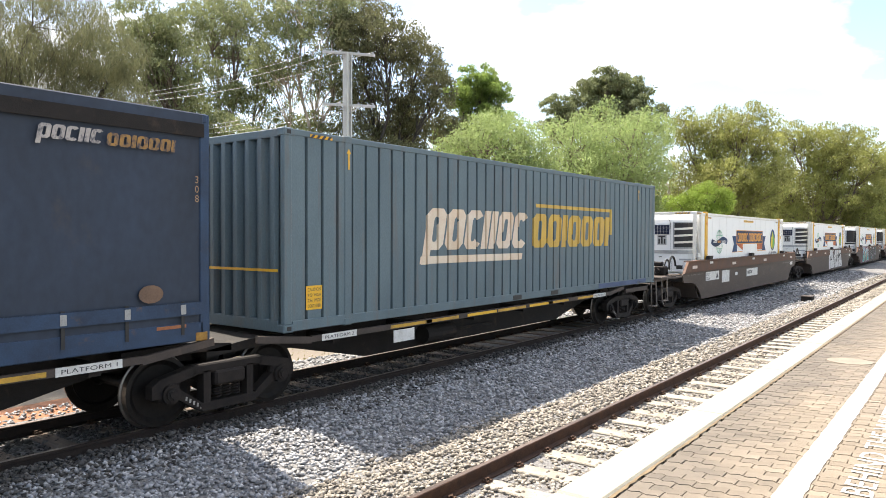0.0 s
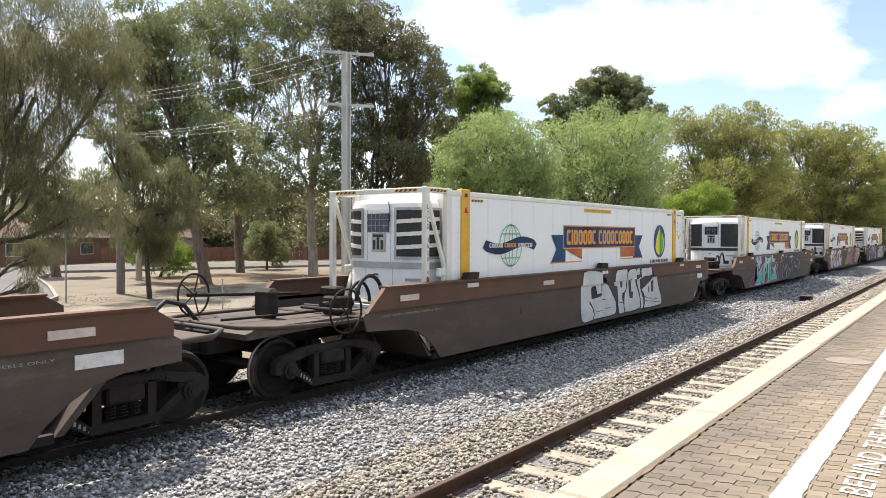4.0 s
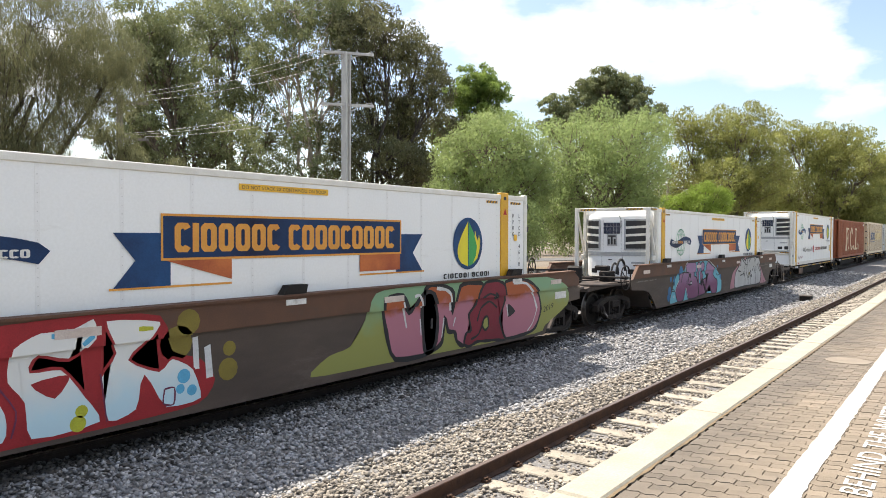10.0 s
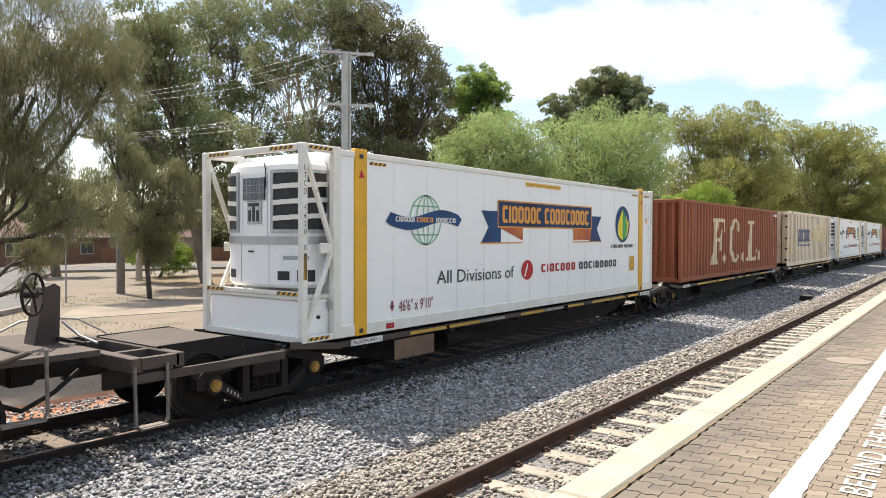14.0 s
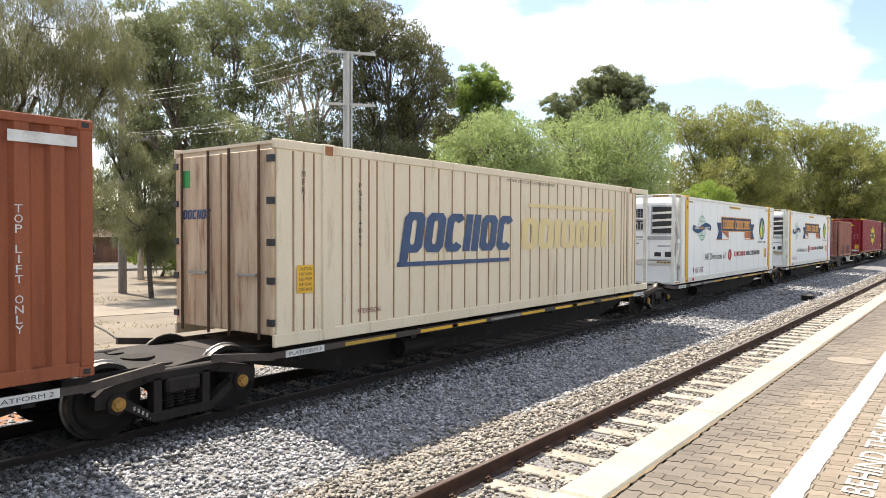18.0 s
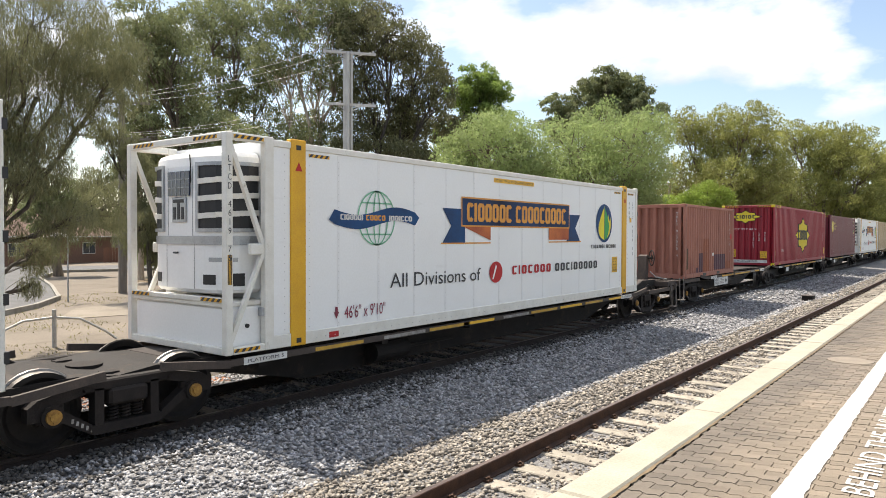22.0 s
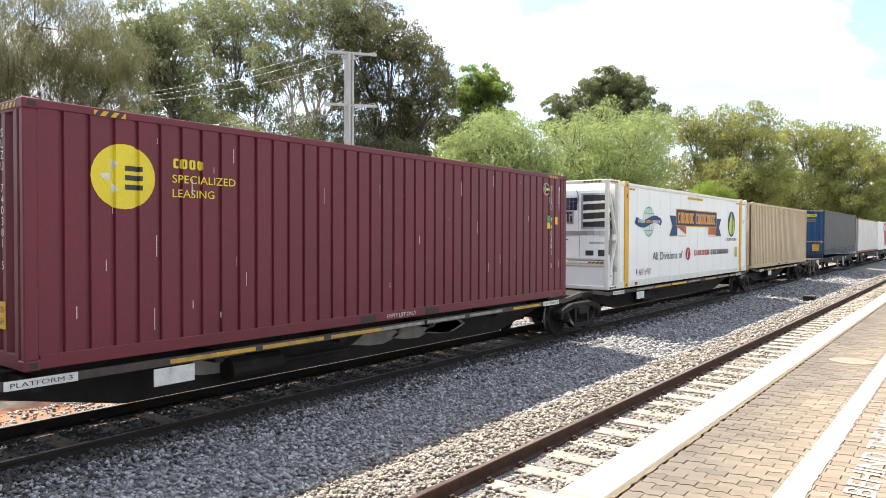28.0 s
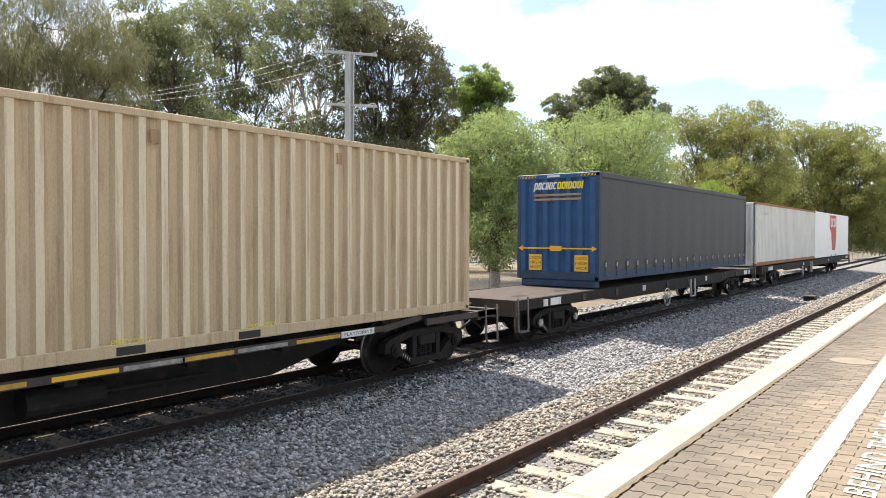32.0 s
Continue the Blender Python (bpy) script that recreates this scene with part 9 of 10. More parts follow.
stack_letters("lettering", "MFRI", 0.55, 2.55, 0.07, 0.09, 0.03, M_dark, PB, -1.246)
stack_letters("lettering", "PNXR 4899", 1.75, 2.45, 0.07, 0.09, 0.03, M_dark, PB, -1.246)
for yd in (-1.2, 0.02):
    d = part("door", boxes((0.0, 0.06, yd, yd + 1.18, 0.17, H_ - 0.14), bevel=0.012), M_cream_door, PB, "rust-streaked door")
    for yy in (yd + 0.25, yd + 0.95):
        part("lock_rod", rods(0.022, ((-0.035, yy, 0.1), (-0.035, yy, H_ - 0.08))), M_rod, d)
    for z in (0.35, 0.95, 1.5, 2.1, 2.7):
        part("hinge", boxes((-0.02, 0.04, yd - 0.02 if yd < 0 else yd + 1.1, yd + 0.1 if yd < 0 else yd + 1.22, z - 0.05, z + 0.05)), M_black, d)
    part("handle", boxes((-0.06, -0.03, yd + 0.3, yd + 0.75, 1.0, 1.04)), M_galv, d)
wordmark("wordmark", "pociioc", -1.0, -0.25, 1.85, 2.0, M_pnavy, PB, -0.008, 0.2, facing="x")
flat("label", rect(-1.05, -0.8, 2.35, 2.62), -0.004, M_green, PB, "small green label", facing="x")
for s_ in (-1, 1):
    yy = -1.25 if s_ < 0 else 1.14
    part("frame_post", boxes((L_ + 0.74, L_ + 0.85, yy, yy + 0.11, 0, H_), bevel=0.01), M_frame_w, PB)
    for z in (0.9, 1.5, 2.1):
        part("frame_rung", boxes((L_, L_ + 0.76, yy + 0.03, yy + 0.08, z, z + 0.04)), M_frame_w, PB)
part("frame_header", boxes((L_ + 0.74, L_ + 0.85, -1.14, 1.14, H_ - 0.1, H_)), M_frame_w, PB)
part("engine_unit", boxes((L_ + 0.02, L_ + 0.62, -0.9, 0.9, 0.5, 2.7), bevel=0.05), M_white_grubby, PB)

# faded red twenty-foot box
PK, prof = corrugated_box("faded red short corrugated container with darker repainted patches", 6.06, 2.59, 2.44, M_pink, (0.085, 0.045, 0.085, 0.045))
ride(PK, 75.72, 0.98)
for a0, a1, b0, b1, m in ((1.56, 1.98, 0.16, 0.86, M_patch_d), (1.18, 1.47, 0.17, 0.35, M_patch_d), (1.99, 2.74, 0.17, 1.39, M_patch_r), (3.48, 4.84, 0.2, 0.78, M_patch_d), (4.86, 5.6, 0.2, 0.5, M_patch_r)):
    mark("repaint_patch", rect(a0, a1, b0, b1), m, PK, -1.211, prof, "square of darker repaint")
stack_letters("lettering", "TRLU 917265 4", 5.35, 2.35, 0.07, 0.09, 0.03, M_label_w, PK, -1.224)
stack_letters("lettering", "TRLU 917065 4", 0.93, 2.3, 0.07, 0.09, 0.03, M_label_w, PK, -0.006, facing="x")
flat("red_label", rect(5.50, 5.72, 1.36, 1.56), -1.213, M_redv, PK)
flat("white_patch", rect(3.12, 3.32, 0.74, 0.85), -1.213, M_label_w, PK, "small white sticker")
flat("rust_stain", [(0.15, 0.3), (0.34, 0.35), (0.32, 1.0), (0.15, 1.1)], -1.214, M_rod, PK, "rust stain by the corner post")

# crimson box with a yellow badge
LF, prof = corrugated_box("crimson corrugated container with a yellow diamond badge", 14.63, 2.997, 2.5, M_lf, (0.13, 0.03, 0.10, 0.05), castings=M_logo_y, lift_posts=(1.22, 13.25))
ride(LF, 88.90, 1.01)


def diamond(cx, cz, rx, rz):
    """An eight-pointed badge: four long points and four shoulders."""
    out = []
    for k in range(16):
        a = 2 * math.pi * k / 16
        r = (1.0, 0.70, 0.86, 0.70)[k % 4]
        out.append((cx + rx * r * math.cos(a), cz + rz * r * math.sin(a)))
    return out


mark("badge_edge", diamond(7.22, 1.51, 2.15, 1.05), M_g_black, LF, -1.243, prof)
mark("badge", diamond(7.22, 1.51, 1.98, 0.96), M_logo_y, LF, -1.246, prof, "yellow eight-pointed badge")
wordmark("wordmark", "cioioc", 5.8, 8.65, 1.24, 1.80, M_dark, LF, -1.249, 0.0, profile=prof, gap=0.22)
flat("badge_edge", diamond(-0.1, 2.42, 0.76, 0.34), -0.003, M_g_black, LF, facing="x")
flat("badge", diamond(-0.1, 2.42, 0.70, 0.30), -0.007, M_logo_y, LF, "yellow eight-pointed badge", facing="x")
wordmark("wordmark", "cioioc", -0.6, 0.4, 2.33, 2.51, M_dark, LF, -0.013, 0.0, facing="x", gap=0.22)
letters("lettering", "48' x 9'10\"", 1.5, 2.17, 0.66, 0.80, M_label_w, LF, -1.246)
letters("lettering", "CT 257 42 9", -0.62, 0.42, 1.76, 1.85, M_label_w, LF, -0.004, facing="x")
flat("slogan_band", rect(-1.05, 0.92, 0.12, 0.27), -0.006, M_label_w, LF, "white band with dark slogan", facing="x")
letters("lettering", "YOU ARE PASSING ANOTHER", -1.0, 0.5, 0.15, 0.25, M_dark, LF, -0.012, facing="x")
for body, y in (("3089057", 0.28), ("LFGU", 0.55), ("MFGB", 0.82)):
    stack_letters("lettering", body, y, 1.66, 0.06, 0.09, 0.03, M_label_w, LF, -0.005, facing="x")
for z in (2.35, 0.45):
    hazard(LF, 0.3, 0.36, z, z + 0.3, -1.256)
caution(LF, 0.6, 0.92, 0.36, 0.70, -0.006, "x", ("CAUTION", "HIGH", "WIDE"))
caution(LF, -0.8, -0.55, 0.4, 0.78, -0.006, "x", ("CAUTION", "HIGH", "WIDE"))
hazard(LF, 0.35, 1.05, 2.88, 2.94, -1.256)
hazard(LF, 13.45, 14.2, 2.88, 2.94, -1.256)
hazard(LF, -1.05, -0.45, 2.9, 2.96, -0.006, "x")
hazard(LF, 0.45, 1.05, 2.9, 2.96, -0.006, "x")
stack_letters("lettering", "LFGU3089057", 13.72, 2.55, 0.07, 0.1, 0.03, M_label_w, LF, -1.246)
stack_letters("lettering", "MFGB", 14.12, 2.55, 0.07, 0.1, 0.03, M_label_w, LF, -1.246)
caution(LF, 13.85, 14.35, 0.34, 0.72, -1.246)

# maroon box
CA, prof = corrugated_box("scratched maroon corrugated container with a round yellow mark", 12.19, 2.896, 2.44, M_capu, (0.225, 0.014, 0.035, 0.036))
ride(CA, 105.72, 1.02)
mark("disc", ellipse(1.10, 2.13, 0.39, 0.38), M_logo_y, CA, -1.214, prof, "round yellow mark")
mark("disc_mark", [(0.82, 2.13), (0.95, 1.93), (1.03, 1.97), (0.92, 2.13), (1.03, 2.29), (0.95, 2.33)], M_label_w, CA, -1.217, prof)
for k in range(3):
    mark("disc_mark", rect(1.11, 1.33, 1.98 + k * 0.11, 2.04 + k * 0.11), M_dark, CA, -1.217, prof)
wordmark("wordmark", "cooo", 1.72, 2.17, 2.28, 2.40, M_logo_y, CA, -1.214, 0, profile=prof, gap=0.25)
letters("lettering", "SPECIALIZED", 1.72, 2.65, 2.10, 2.20, M_logo_y, CA, -1.216)
letters("lettering", "LEASING", 1.72, 2.32, 1.92, 2.02, M_logo_y, CA, -1.216)
stack_letters("lettering", "SLZU 740381 5", 0.72, 2.6, 0.07, 0.09, 0.03, M_label_w, CA, -0.006, facing="x")
caution(CA, 0.42, 0.78, 0.42, 0.72, -0.006, "x", ("CAUTION", "HIGH"))
hazard(CA, 0.75, 1.12, 2.8, 2.86, -1.224)
hazard(CA, -1.05, -0.55, 2.8, 2.86, -0.006, "x")
hazard(CA, 0.55, 1.05, 2.8, 2.86, -0.006, "x")
letters("lettering", "EMPTY LIFT ONLY", 5.69, 6.47, 0.045, 0.115, M_label_w, CA, -1.224)
stack_letters("lettering", "SLZU 740381 5", 11.45, 2.62, 0.085, 0.115, 0.035, M_label_w, CA, -1.216)
stack_letters("lettering", "45G1", 11.82, 2.62, 0.085, 0.115, 0.035, M_label_w, CA, -1.216)
flat("sticker", rect(11.25, 11.38, 1.62, 1.76), -1.217, M_logo_y, CA, "small yellow sticker")
flat("sticker", rect(11.25, 11.38, 1.78, 1.92), -1.217, M_green, CA, "small green sticker")
flat("sticker", rect(11.62, 11.75, 1.72, 1.9), -1.217, M_amber, CA, "small amber sticker")
flat("oval_mark", ellipse(11.2, 2.53, 0.15, 0.135), -1.215, M_beige_crest, CA, "thin gold ring round a dark oval mark")
flat("oval_field", ellipse(11.2, 2.53, 0.132, 0.118), -1.218, M_bogie, CA)
flat("oval_chevron", [(11.09, 2.53), (11.16, 2.44), (11.18, 2.455), (11.125, 2.53), (11.18, 2.60), (11.16, 2.62)], -1.221, M_label_w, CA)
flat("oval_bar", rect(11.17, 11.31, 2.50, 2.55), -1.221, M_logo_y, CA)
hazard(CA, 11.3, 11.75, 2.8, 2.86, -1.224)
rng = random.Random(31)
for k in range(34):
    x, z, q = rng.uniform(0.4, 11.9), rng.uniform(0.25, 2.6), rng.uniform(0.05, 0.28)
    mark("scratch", rect(x, x + rng.uniform(0.005, 0.012), z, z + q), M_label_w, CA, -1.2165, prof)

# beige box, the light on its ribs painted by the crest colour
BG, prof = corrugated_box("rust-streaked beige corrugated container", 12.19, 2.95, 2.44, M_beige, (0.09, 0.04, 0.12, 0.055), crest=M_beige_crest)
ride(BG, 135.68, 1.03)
stack_letters("lettering", "|||||||", 0.075, 2.5, 0.07, 0.14, 0.07, M_rust_rail, BG, -1.224, "column of faded marks")
for x in (5.0, 6.9):
    letters("lettering", "EMPTY ONLY", x, x + 0.5, 0.15, 0.22, M_yel, BG, -1.224)
for x in (5.5, 8.6):
    part("vent", boxes((x, x + 0.1, -1.226, -1.21, 2.55, 2.72)), M_cream_rib, BG)

CB = curtain_box("charcoal curtain-sided container with a blue corrugated front", 14.63, 2.88, 2.5, M_curtain_g, M_frame_b, M_end_blue, "new")
ride(CB, 153.72, 1.28)
S1, prof = corrugated_box("grubby white corrugated container with a rusty lower rail", 14.2, 2.9, 2.44, M_white_grubby, (0.12, 0.04, 0.08, 0.03), castings=M_rust_rail, rail=M_rust_rail)
ride(S1, 170.3, 1.12)
letters("lettering", "GROUP", 0.8, 2.2, 2.35, 2.5, M_chrome, S1, -1.224)
S2, prof = corrugated_box("white container with a red panel logo", 13.6, 2.9, 2.44, M_white, (0.3, 0.02, 0.03, 0.02))
ride(S2, 184.55, 1.12)
mark("logo_panel", [(5.3, 2.78), (8.0, 2.78), (8.0, 1.3), (7.6, 0.42), (6.3, 0.42), (5.9, 1.6), (5.3, 1.9)], M_scf_red, S2, -1.213, prof, "red panel")
wordmark("wordmark", "oco", 5.6, 7.7, 2.0, 2.6, M_label_w, S2, -1.216, 0.1, profile=prof)

SK = "black skeletal container wagon with amber strips on its rails"
cuts = (-10.8, 5.3, 22.4, 39.25, 55.9, 72.55)
for i in range(5):
    skeletal(SK, cuts[i], cuts[i + 1], 0.83, i + 1, first=(i == 0), last=(i == 4), plate=M_plate_brown if i == 0 else None, strips=9)
cuts = (77.07, 88.5, 103.96, 119.1, 135.3, 146.7)
for i in range(5):
    skeletal("black skeletal container wagon with patches of grey paint" if i == 2 else SK, cuts[i], cuts[i + 1], 0.99, i + 1, first=(i == 0), last=(i == 4), caps="cap_d" if i else "bearing_cap", patches=5 if i in (1, 2) else 0, plate="long" if i == 0 else M_label_w)
flat_wagon(149.6, 169.9, "long flat wagon with white-painted handbrake gear", 151.75, 166.9)
flat_wagon(171.2, 198.5, "long flat wagon at the end of the train", 174.5, 193.0)
# ---- the site ----
build_ground()
build_ballast()
build_track("track_1", "broad gauge track with concrete sleepers beside the platform", (2.63, 4.23), -30, 260, 2.0, 70, 0.66, 8.9, M_sleeper, 2.35)
build_track("track_2", "standard gauge track under the train with old sleepers", (8.42, 9.92), -60, 400, -4.0, 60, 0.70, 3.45, M_sleeper_old, 2.6)
build_platform()
build_poles()
pit = thing("cable_pit", "small dark cable pit with a lid between the tracks", "cable pit", (32.67, 5.57, -0.22))
part("body", boxes((-0.3, 0.3, -0.2, 0.2, 0.0, 0.2), bevel=0.015), M_under, pit)
part("lid", boxes((-0.33, 0.33, -0.23, 0.23, 0.2, 0.23), bevel=0.01), M_under_brown, pit)
street()
far_woods()
dry_grass()
GUM = "tall open gum tree with grey-green hanging leaves"
PEP = "pale green weeping pepper tree with a dense rounded crown"
OLV = "olive green gum tree along the railway"
tree(GUM, (24.9, 36.3), [(-3.0, -0.2, 14.5, 2.58), (-4.2, 0.1, 12.5, 1.57), (-1.7, 1.3, 10.4, 2.24), (-0.5, -0.1, 8.0, 2.02), (-2.0, 0.0, 12.7, 2.35), (1.8, 0.2, 5.7, 1.9), (1.0, -0.8, 8.5, 1.9), (-3.5, 0.0, 9.6, 1.46)], 11, M_bark, M_gum, 39879, 0.224, turn=-34.0, clumps_each=28, tuft=(0.17, 0.38), core=0.25, flatten=0.7, shell=(0.4, 1.12))
tree(GUM, (33.7, 44.8), [(-0.4, -0.1, 18.6, 3.58), (1.3, 0.7, 14.9, 2.91), (-2.2, 0.7, 18.9, 2.8), (2.1, -1.2, 10.4, 2.46), (0.6, -1.7, 6.3, 2.46), (-3.2, -0.4, 6.6, 2.13), (-1.0, -0.8, 13.1, 2.35)], 12, M_bark, M_gum, 34561, 0.246, turn=-37.0, clumps_each=28, tuft=(0.17, 0.38), core=0.25, flatten=0.7, shell=(0.4, 1.12))
tree("tall gum tree with a pale smooth trunk", (33.2, 36.1), [(-1.3, -1.1, 17.7, 3.25), (1.7, 0.8, 18.3, 3.02), (0.4, 0.6, 14.0, 2.35), (-0.4, 1.2, 10.1, 2.35), (1.3, -0.9, 7.1, 1.9), (-2.4, -0.8, 14.6, 2.13), (-2.1, -1.0, 6.7, 1.9)], 13, M_bark_pale, M_gum, 37219, 0.224, turn=-43.0, clumps_each=28, tuft=(0.17, 0.38), core=0.25, flatten=0.7, shell=(0.4, 1.12))
tree("dark dense gum tree with a nearly black trunk", (35.2, 32.7), [(0.9, -1.6, 16.0, 2.8), (3.2, 0.6, 14.9, 2.13), (-0.2, 0.6, 12.2, 2.8), (2.5, 1.8, 11.3, 2.8), (4.2, -0.5, 12.5, 1.46), (0.9, -0.9, 7.8, 2.58), (3.4, 0.6, 7.9, 1.9), (-0.6, 0.5, 16.9, 2.35), (-1.3, -0.5, 9.3, 1.9), (-0.6, 0.5, 4.4, 1.68)], 14, M_bark_dark, M_gum_dark, 47854, 0.224, turn=-47.0, clumps_each=28, tuft=(0.17, 0.38), core=0.25, flatten=0.7, shell=(0.4, 1.12))
tree("dark gum tree with a leaning grey trunk", (44.2, 37.5), [(1.1, 1.6, 7.0, 2.35), (3.4, -1.3, 11.4, 1.79), (-0.6, 0.9, 10.7, 2.58), (2.7, -0.8, 15.8, 1.57), (2.2, 1.4, 8.4, 2.13), (-5.2, -1.4, 5.1, 2.02)], 15, M_bark, M_gum_dark, 21268, 0.246, turn=-50.0, clumps_each=28, tuft=(0.17, 0.38), core=0.25, flatten=0.7, shell=(0.4, 1.12))
tree("round-headed bright green tree behind the gums", (50.3, 36.3), [(1.7, -0.4, 16.2, 2.13), (2.9, -0.0, 15.4, 1.57), (0.5, -0.2, 15.4, 1.68), (-0.5, -0.1, 11.7, 1.68), (1.3, 0.2, 13.4, 2.0), (3.0, 0.2, 13.2, 1.7), (1.8, 0.0, 10.6, 1.6)], 16, M_bark_dark, M_mid, 38012, 0.246, turn=-54.0, clumps_each=28, tuft=(0.17, 0.38), core=0.25, flatten=0.7, shell=(0.4, 1.12))
tree(PEP, (31.9, 20.7), [(-0.3, -1.1, 7.4, 2.35), (-1.5, 0.6, 5.6, 2.02), (1.0, 0.4, 5.6, 2.24), (-2.0, -0.0, 7.3, 1.34), (0.3, -1.0, 3.5, 2.58), (1.8, 0.7, 7.0, 1.68), (0.9, 0.6, 8.5, 1.34), (-2.1, 0.0, 3.5, 1.34)], 21, M_bark, M_pepper, 60900, 0.15, turn=-57.0, droop=0.4, along=0.35, narrow=0.42, fork=0.2, clumps_each=34, shell=(0.72, 1.0), tuft=(0.20, 0.36), core=0.75, flatten=0.8)
tree(PEP, (40.9, 18.7), [(-0.0, 1.7, 9.4, 2.58), (-1.8, -1.3, 8.0, 2.58), (1.7, -1.7, 8.0, 2.58), (2.7, 1.4, 6.7, 1.9), (-0.0, -1.5, 5.7, 3.36), (-3.0, -1.0, 6.5, 1.79), (2.7, 0.4, 9.5, 1.68), (-2.1, -0.5, 4.0, 2.35), (2.0, 1.3, 4.3, 2.35)], 22, M_bark, M_pepper, 66700, 0.16, turn=-65.0, droop=0.4, along=0.35, narrow=0.42, fork=0.2, clumps_each=34, shell=(0.72, 1.0), tuft=(0.20, 0.36), core=0.75, flatten=0.8)
tree("dark gum crown showing above the pepper trees", (76.9, 33.7), [(-0.1, 1.6, 20.1, 2.58), (-2.7, 1.4, 19.9, 2.24), (2.4, 1.2, 19.7, 2.13), (-6.3, -1.0, 18.1, 1.68), (-0.8, 0.2, 21.1, 1.79), (-0.1, 1.0, 17.0, 3.2), (3.0, 0.2, 16.8, 2.7), (-3.4, 0.2, 16.8, 2.7), (-6.0, -0.8, 15.6, 2.2)], 23, M_bark, M_gum, 46956, 0.358, turn=-66.0, clumps_each=28, tuft=(0.17, 0.38), core=0.25, flatten=0.7, shell=(0.4, 1.12))
tree(OLV, (59.6, 17.2), [(-2.5, 0.6, 12.1, 1.79), (-0.1, 1.2, 11.5, 2.46), (2.3, -1.0, 11.8, 2.35), (3.5, 1.1, 10.6, 1.57), (1.2, -1.2, 7.5, 2.8), (-2.0, 0.6, 8.1, 2.35), (3.6, -1.3, 7.0, 2.24), (-0.0, 1.0, 4.8, 2.58), (-3.4, 0.4, 5.2, 2.2), (2.6, 0.8, 3.6, 2.4), (-2.2, -0.6, 2.8, 2.2), (4.4, 0.6, 8.8, 1.8), (0.6, 0.4, 9.6, 2.2)], 24, M_bark, M_olive, 66000, 0.22, turn=-74.0, fork=0.22, clumps_each=24, shell=(0.6, 1.0), tuft=(0.24, 0.40), core=0.6, flatten=0.75)
tree(OLV, (94.8, 14.8), [(-3.2, -0.4, 15.0, 2.58), (-0.1, 2.1, 14.4, 3.47), (2.8, 1.5, 13.6, 3.14), (5.1, -1.1, 11.5, 2.58), (-1.3, 2.2, 9.0, 4.26), (3.2, 0.7, 7.9, 3.7), (-4.4, -2.0, 9.1, 3.14), (1.2, 2.4, 4.9, 3.81), (-3.1, -1.2, 5.0, 3.47), (5.2, 0.8, 6.4, 3.2), (-5.4, 0.6, 6.2, 2.8), (0.8, 1.0, 11.6, 3.2), (5.6, 0.4, 3.4, 3.0), (-1.6, 0.6, 3.0, 3.2)], 25, M_bark, M_olive, 70000, 0.33, turn=-81.0, fork=0.22, clumps_each=24, shell=(0.6, 1.0), tuft=(0.24, 0.40), core=0.6, flatten=0.75)
tree(OLV, (159.4, 14.2), [(-0.2, 0.9, 15.9, 4.26), (-1.9, 1.6, 9.5, 5.49), (2.6, 3.5, 11.5, 5.38), (3.5, -2.1, 16.8, 4.82), (-0.0, -3.0, 5.1, 4.93)], 27, M_bark, M_olive, 36000, 0.45, turn=-85.0, fork=0.22, clumps_each=24, shell=(0.6, 1.0), tuft=(0.24, 0.40), core=0.6, flatten=0.75)
tree("low bright green bush behind the track", (47.8, 14.5), [(-0.0, 0.1, 5.4, 1.57), (-1.3, -0.3, 4.9, 1.23), (1.1, 0.6, 5.2, 1.12), (-0.0, -0.5, 3.7, 1.68)], 29, M_bark_dark, M_bright, 29000, 0.14, turn=-73.0, fork=0.25, trunk=0.12, name="bush", clumps_each=22)
tree("grey-green sheoak with long drooping needles", (5.2, 18.3), [(2.2, -0.9, 7.6, 1.46), (3.4, -0.2, 7.7, 1.28), (2.3, -0.5, 6.1, 1.37), (3.9, -0.1, 6.7, 0.94), (2.1, 0.3, 4.9, 1.02), (2.15, -1.5, 4.4, 0.7), (2.75, -1.7, 3.3, 0.6), (4.0, 0.6, 3.7, 0.77), (2.5, 1.3, 2.6, 0.59), (2.2, -0.2, 1.8, 0.3), (1.0, -0.1, 6.9, 1.53), (0.8, 0.4, 5.1, 1.53), (0.6, -1.1, 3.4, 1.2)], 30, M_bark_dark, M_oak, 125000, 0.15, trunk=0.15, twig=0.35, turn=-16, droop=0.6, along=0.8, narrow=0.075, clumps_each=22, shell=(0.55, 1.05), tuft=(0.22, 0.40), core=0.3, flatten=0.9, fork=0.35)
SHRUB = "rounded green shrub under the gum trees"
tree(SHRUB, (26.5, 44.0), [(-0.8, 0, 1.9, 1.46), (0.7, 0.3, 1.7, 1.46), (0.1, -0.4, 2.9, 1.34), (1.6, 0, 1.2, 1.01)], 41, M_bark_dark, M_bright, 17400, 0.14, trunk=0.1, turn=-33, name="bush", fork=0.2)
tree(SHRUB, (38.0, 47.0), [(-0.6, 0, 2.2, 1.46), (0.8, 0.3, 1.6, 1.34), (0.0, -0.4, 3.4, 1.23)], 42, M_bark_dark, M_gum, 13050, 0.16, trunk=0.1, turn=-40, name="bush", fork=0.2)
tree(SHRUB, (50.0, 43.0), [(-1.2, 0, 1.6, 1.34), (0.8, 0.3, 1.9, 1.57), (2.4, 0, 1.5, 1.34)], 43, M_bark_dark, M_gum, 14500, 0.18, trunk=0.1, turn=-50, name="bush", fork=0.2)
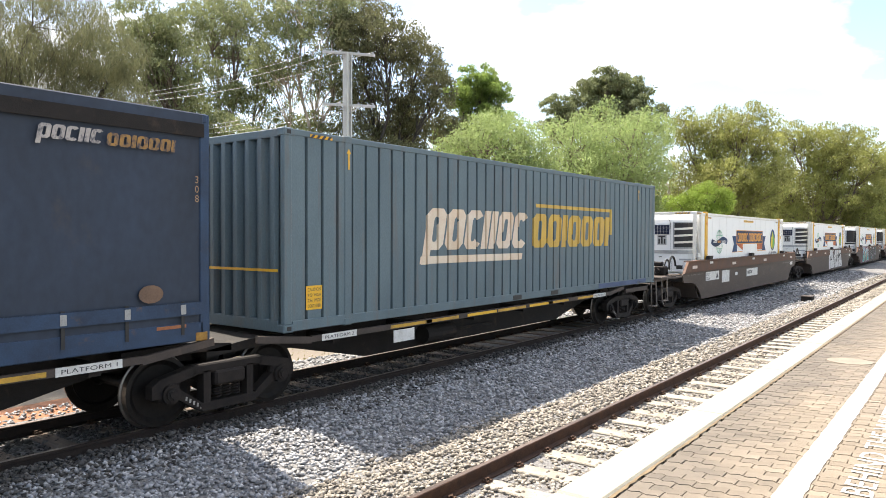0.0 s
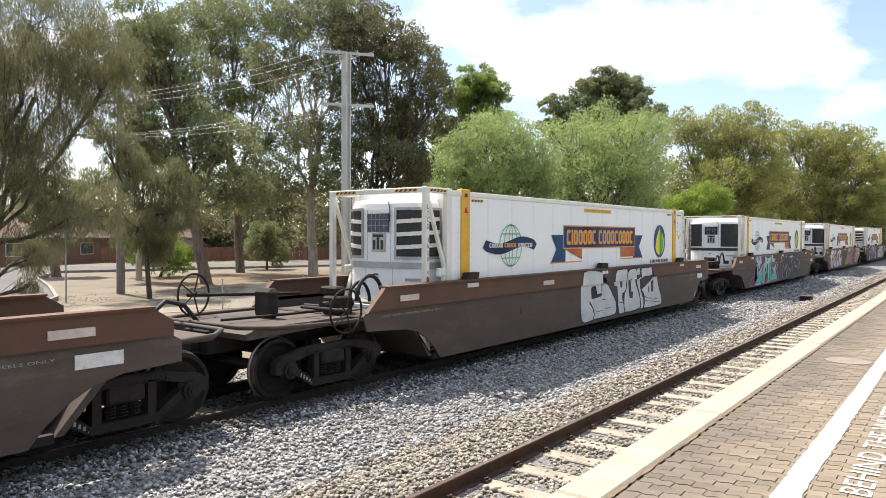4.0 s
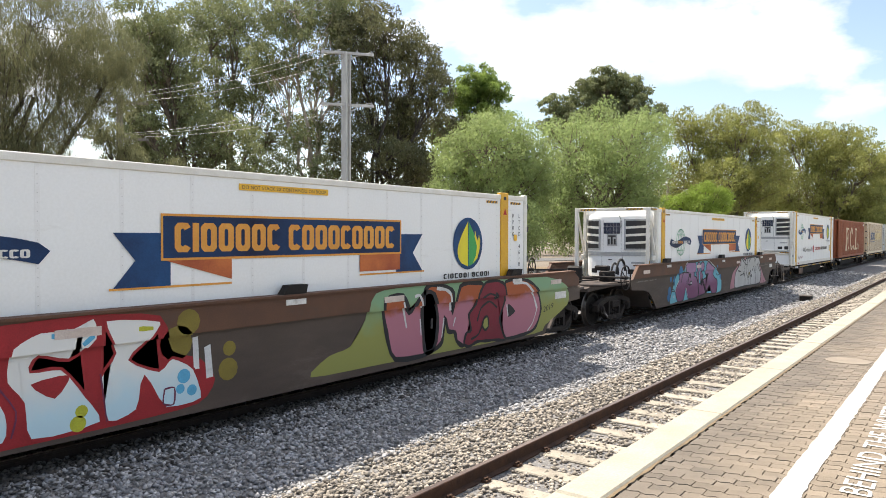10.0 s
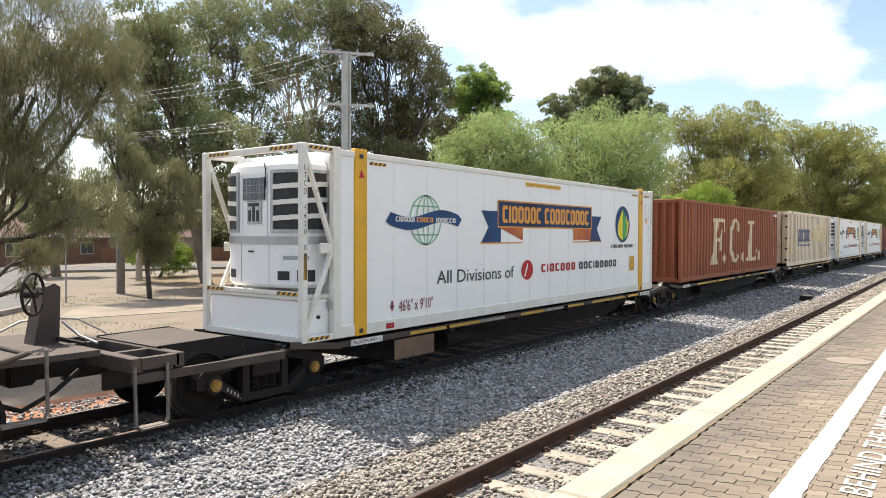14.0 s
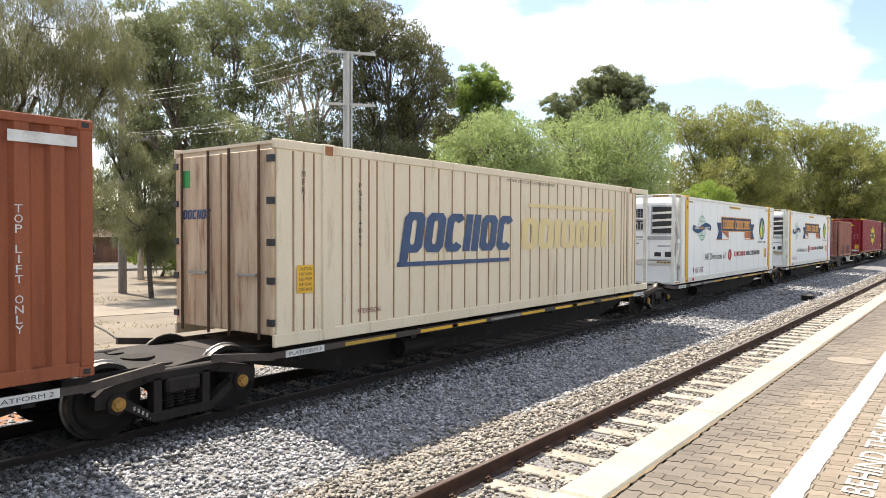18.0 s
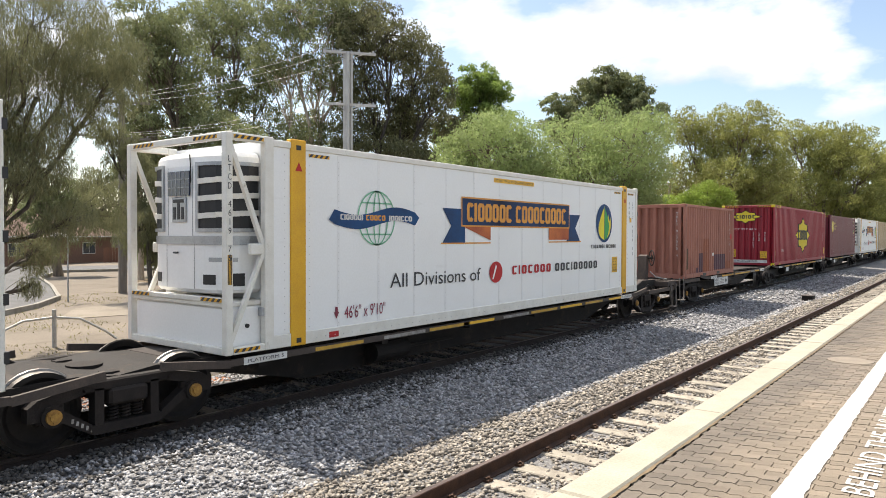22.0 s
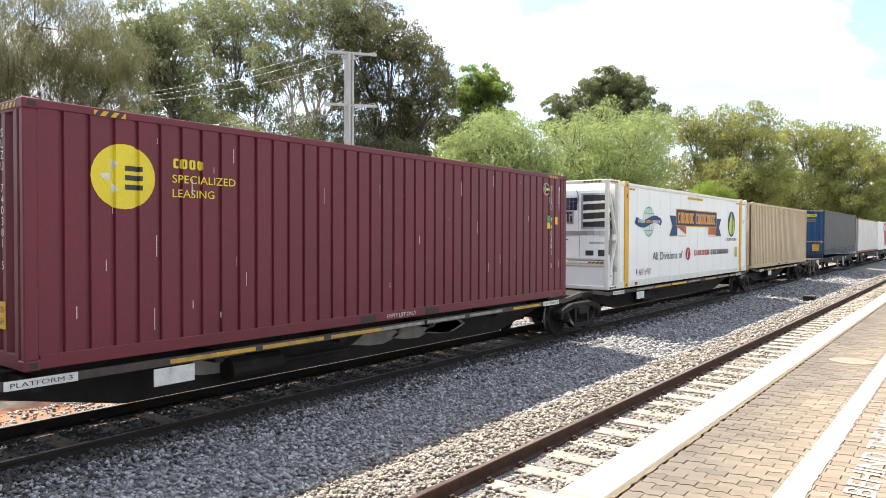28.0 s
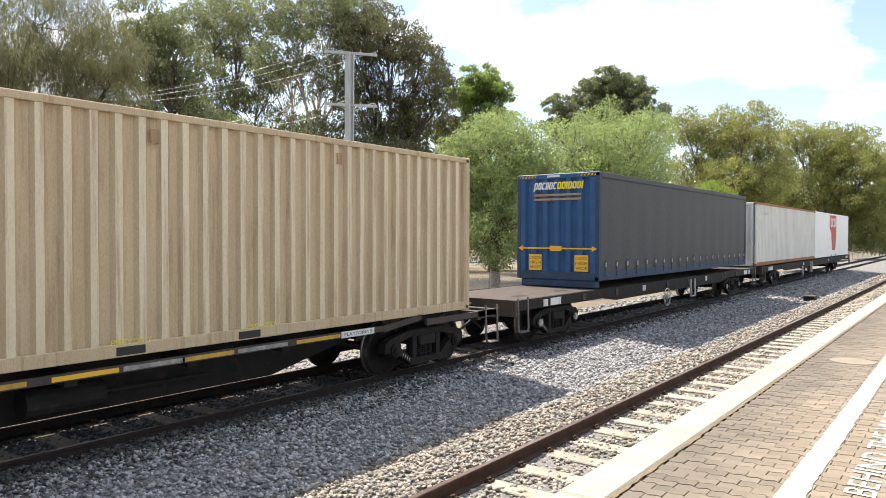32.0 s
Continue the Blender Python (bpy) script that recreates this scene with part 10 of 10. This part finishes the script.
tree("small street tree with a short trunk", (22.5, 50.0), [(-0.9, 0, 4.6, 1.68), (0.9, 0.2, 4.9, 1.68), (0, 0, 6.0, 1.57), (-1.4, 0.4, 5.8, 1.12)], 44, M_bark, M_gum, 17400, 0.2, trunk=0.28, turn=-24, fork=0.4)
tree("thin pale gum sapling with a yellow trunk", (23.8, 41.8), [(-0.5, 0, 7.0, 1.34), (0.6, 0.2, 8.0, 1.46), (0, 0, 9.2, 1.23)], 45, M_bark_pale, M_gum, 11600, 0.2, trunk=0.17, turn=-30, fork=0.5)
tree("bare pale dead branches beside the pepper tree", (48.2, 17.4), [(-0.6, 0.0, 4.6, 0.5), (0.4, 0.2, 6.6, 0.6), (1.5, 0.0, 5.8, 0.6), (0.9, -0.2, 5.0, 0.5)], 46, M_bark_pale, M_gum, 60, 0.1, trunk=0.1, turn=-66, fork=0.5, clumps_each=5)
tree("small drooping olive-green tree beside the timber pole", (17.3, 29.5), [(-0.3, 0.0, 5.0, 1.2), (0.9, 0.2, 5.6, 1.1), (0.5, -0.3, 3.9, 1.2), (-0.6, 0.2, 3.3, 1.0), (1.4, 0.0, 4.2, 0.9), (0.3, 0.2, 2.4, 0.9), (-1.0, 0.2, 6.6, 1.0), (-2.2, 0.0, 5.2, 0.9), (-1.9, 0.3, 7.6, 0.8)], 47, M_bark_dark, M_oak, 50000, 0.16, trunk=0.10, turn=-30, droop=0.7, along=0.9, narrow=0.14, fork=0.4, clumps_each=18, twig=0.5, flatten=0.9)


# ---- movement ----
def along(t):
    """How far the train has come at t seconds."""
    u = t - 16
    return 8.6391 * u - 0.012563 * u * u + 0.000376 * u ** 3


def motions():
    for ob, x, z in TRAIN:
        walk(ob, [(0.5 * k, pose(x - along(0.5 * k), TY, z)) for k in range(65)])
    for ob, x in WHEELS:
        rows = []
        for k in range(481):
            t = min(k / 15, 32.0)
            rows.append((t, pose(x, 0, 0.46, 0, math.degrees(-along(t) / 0.458) % 360, 0)))
        walk(ob, rows)


motions()
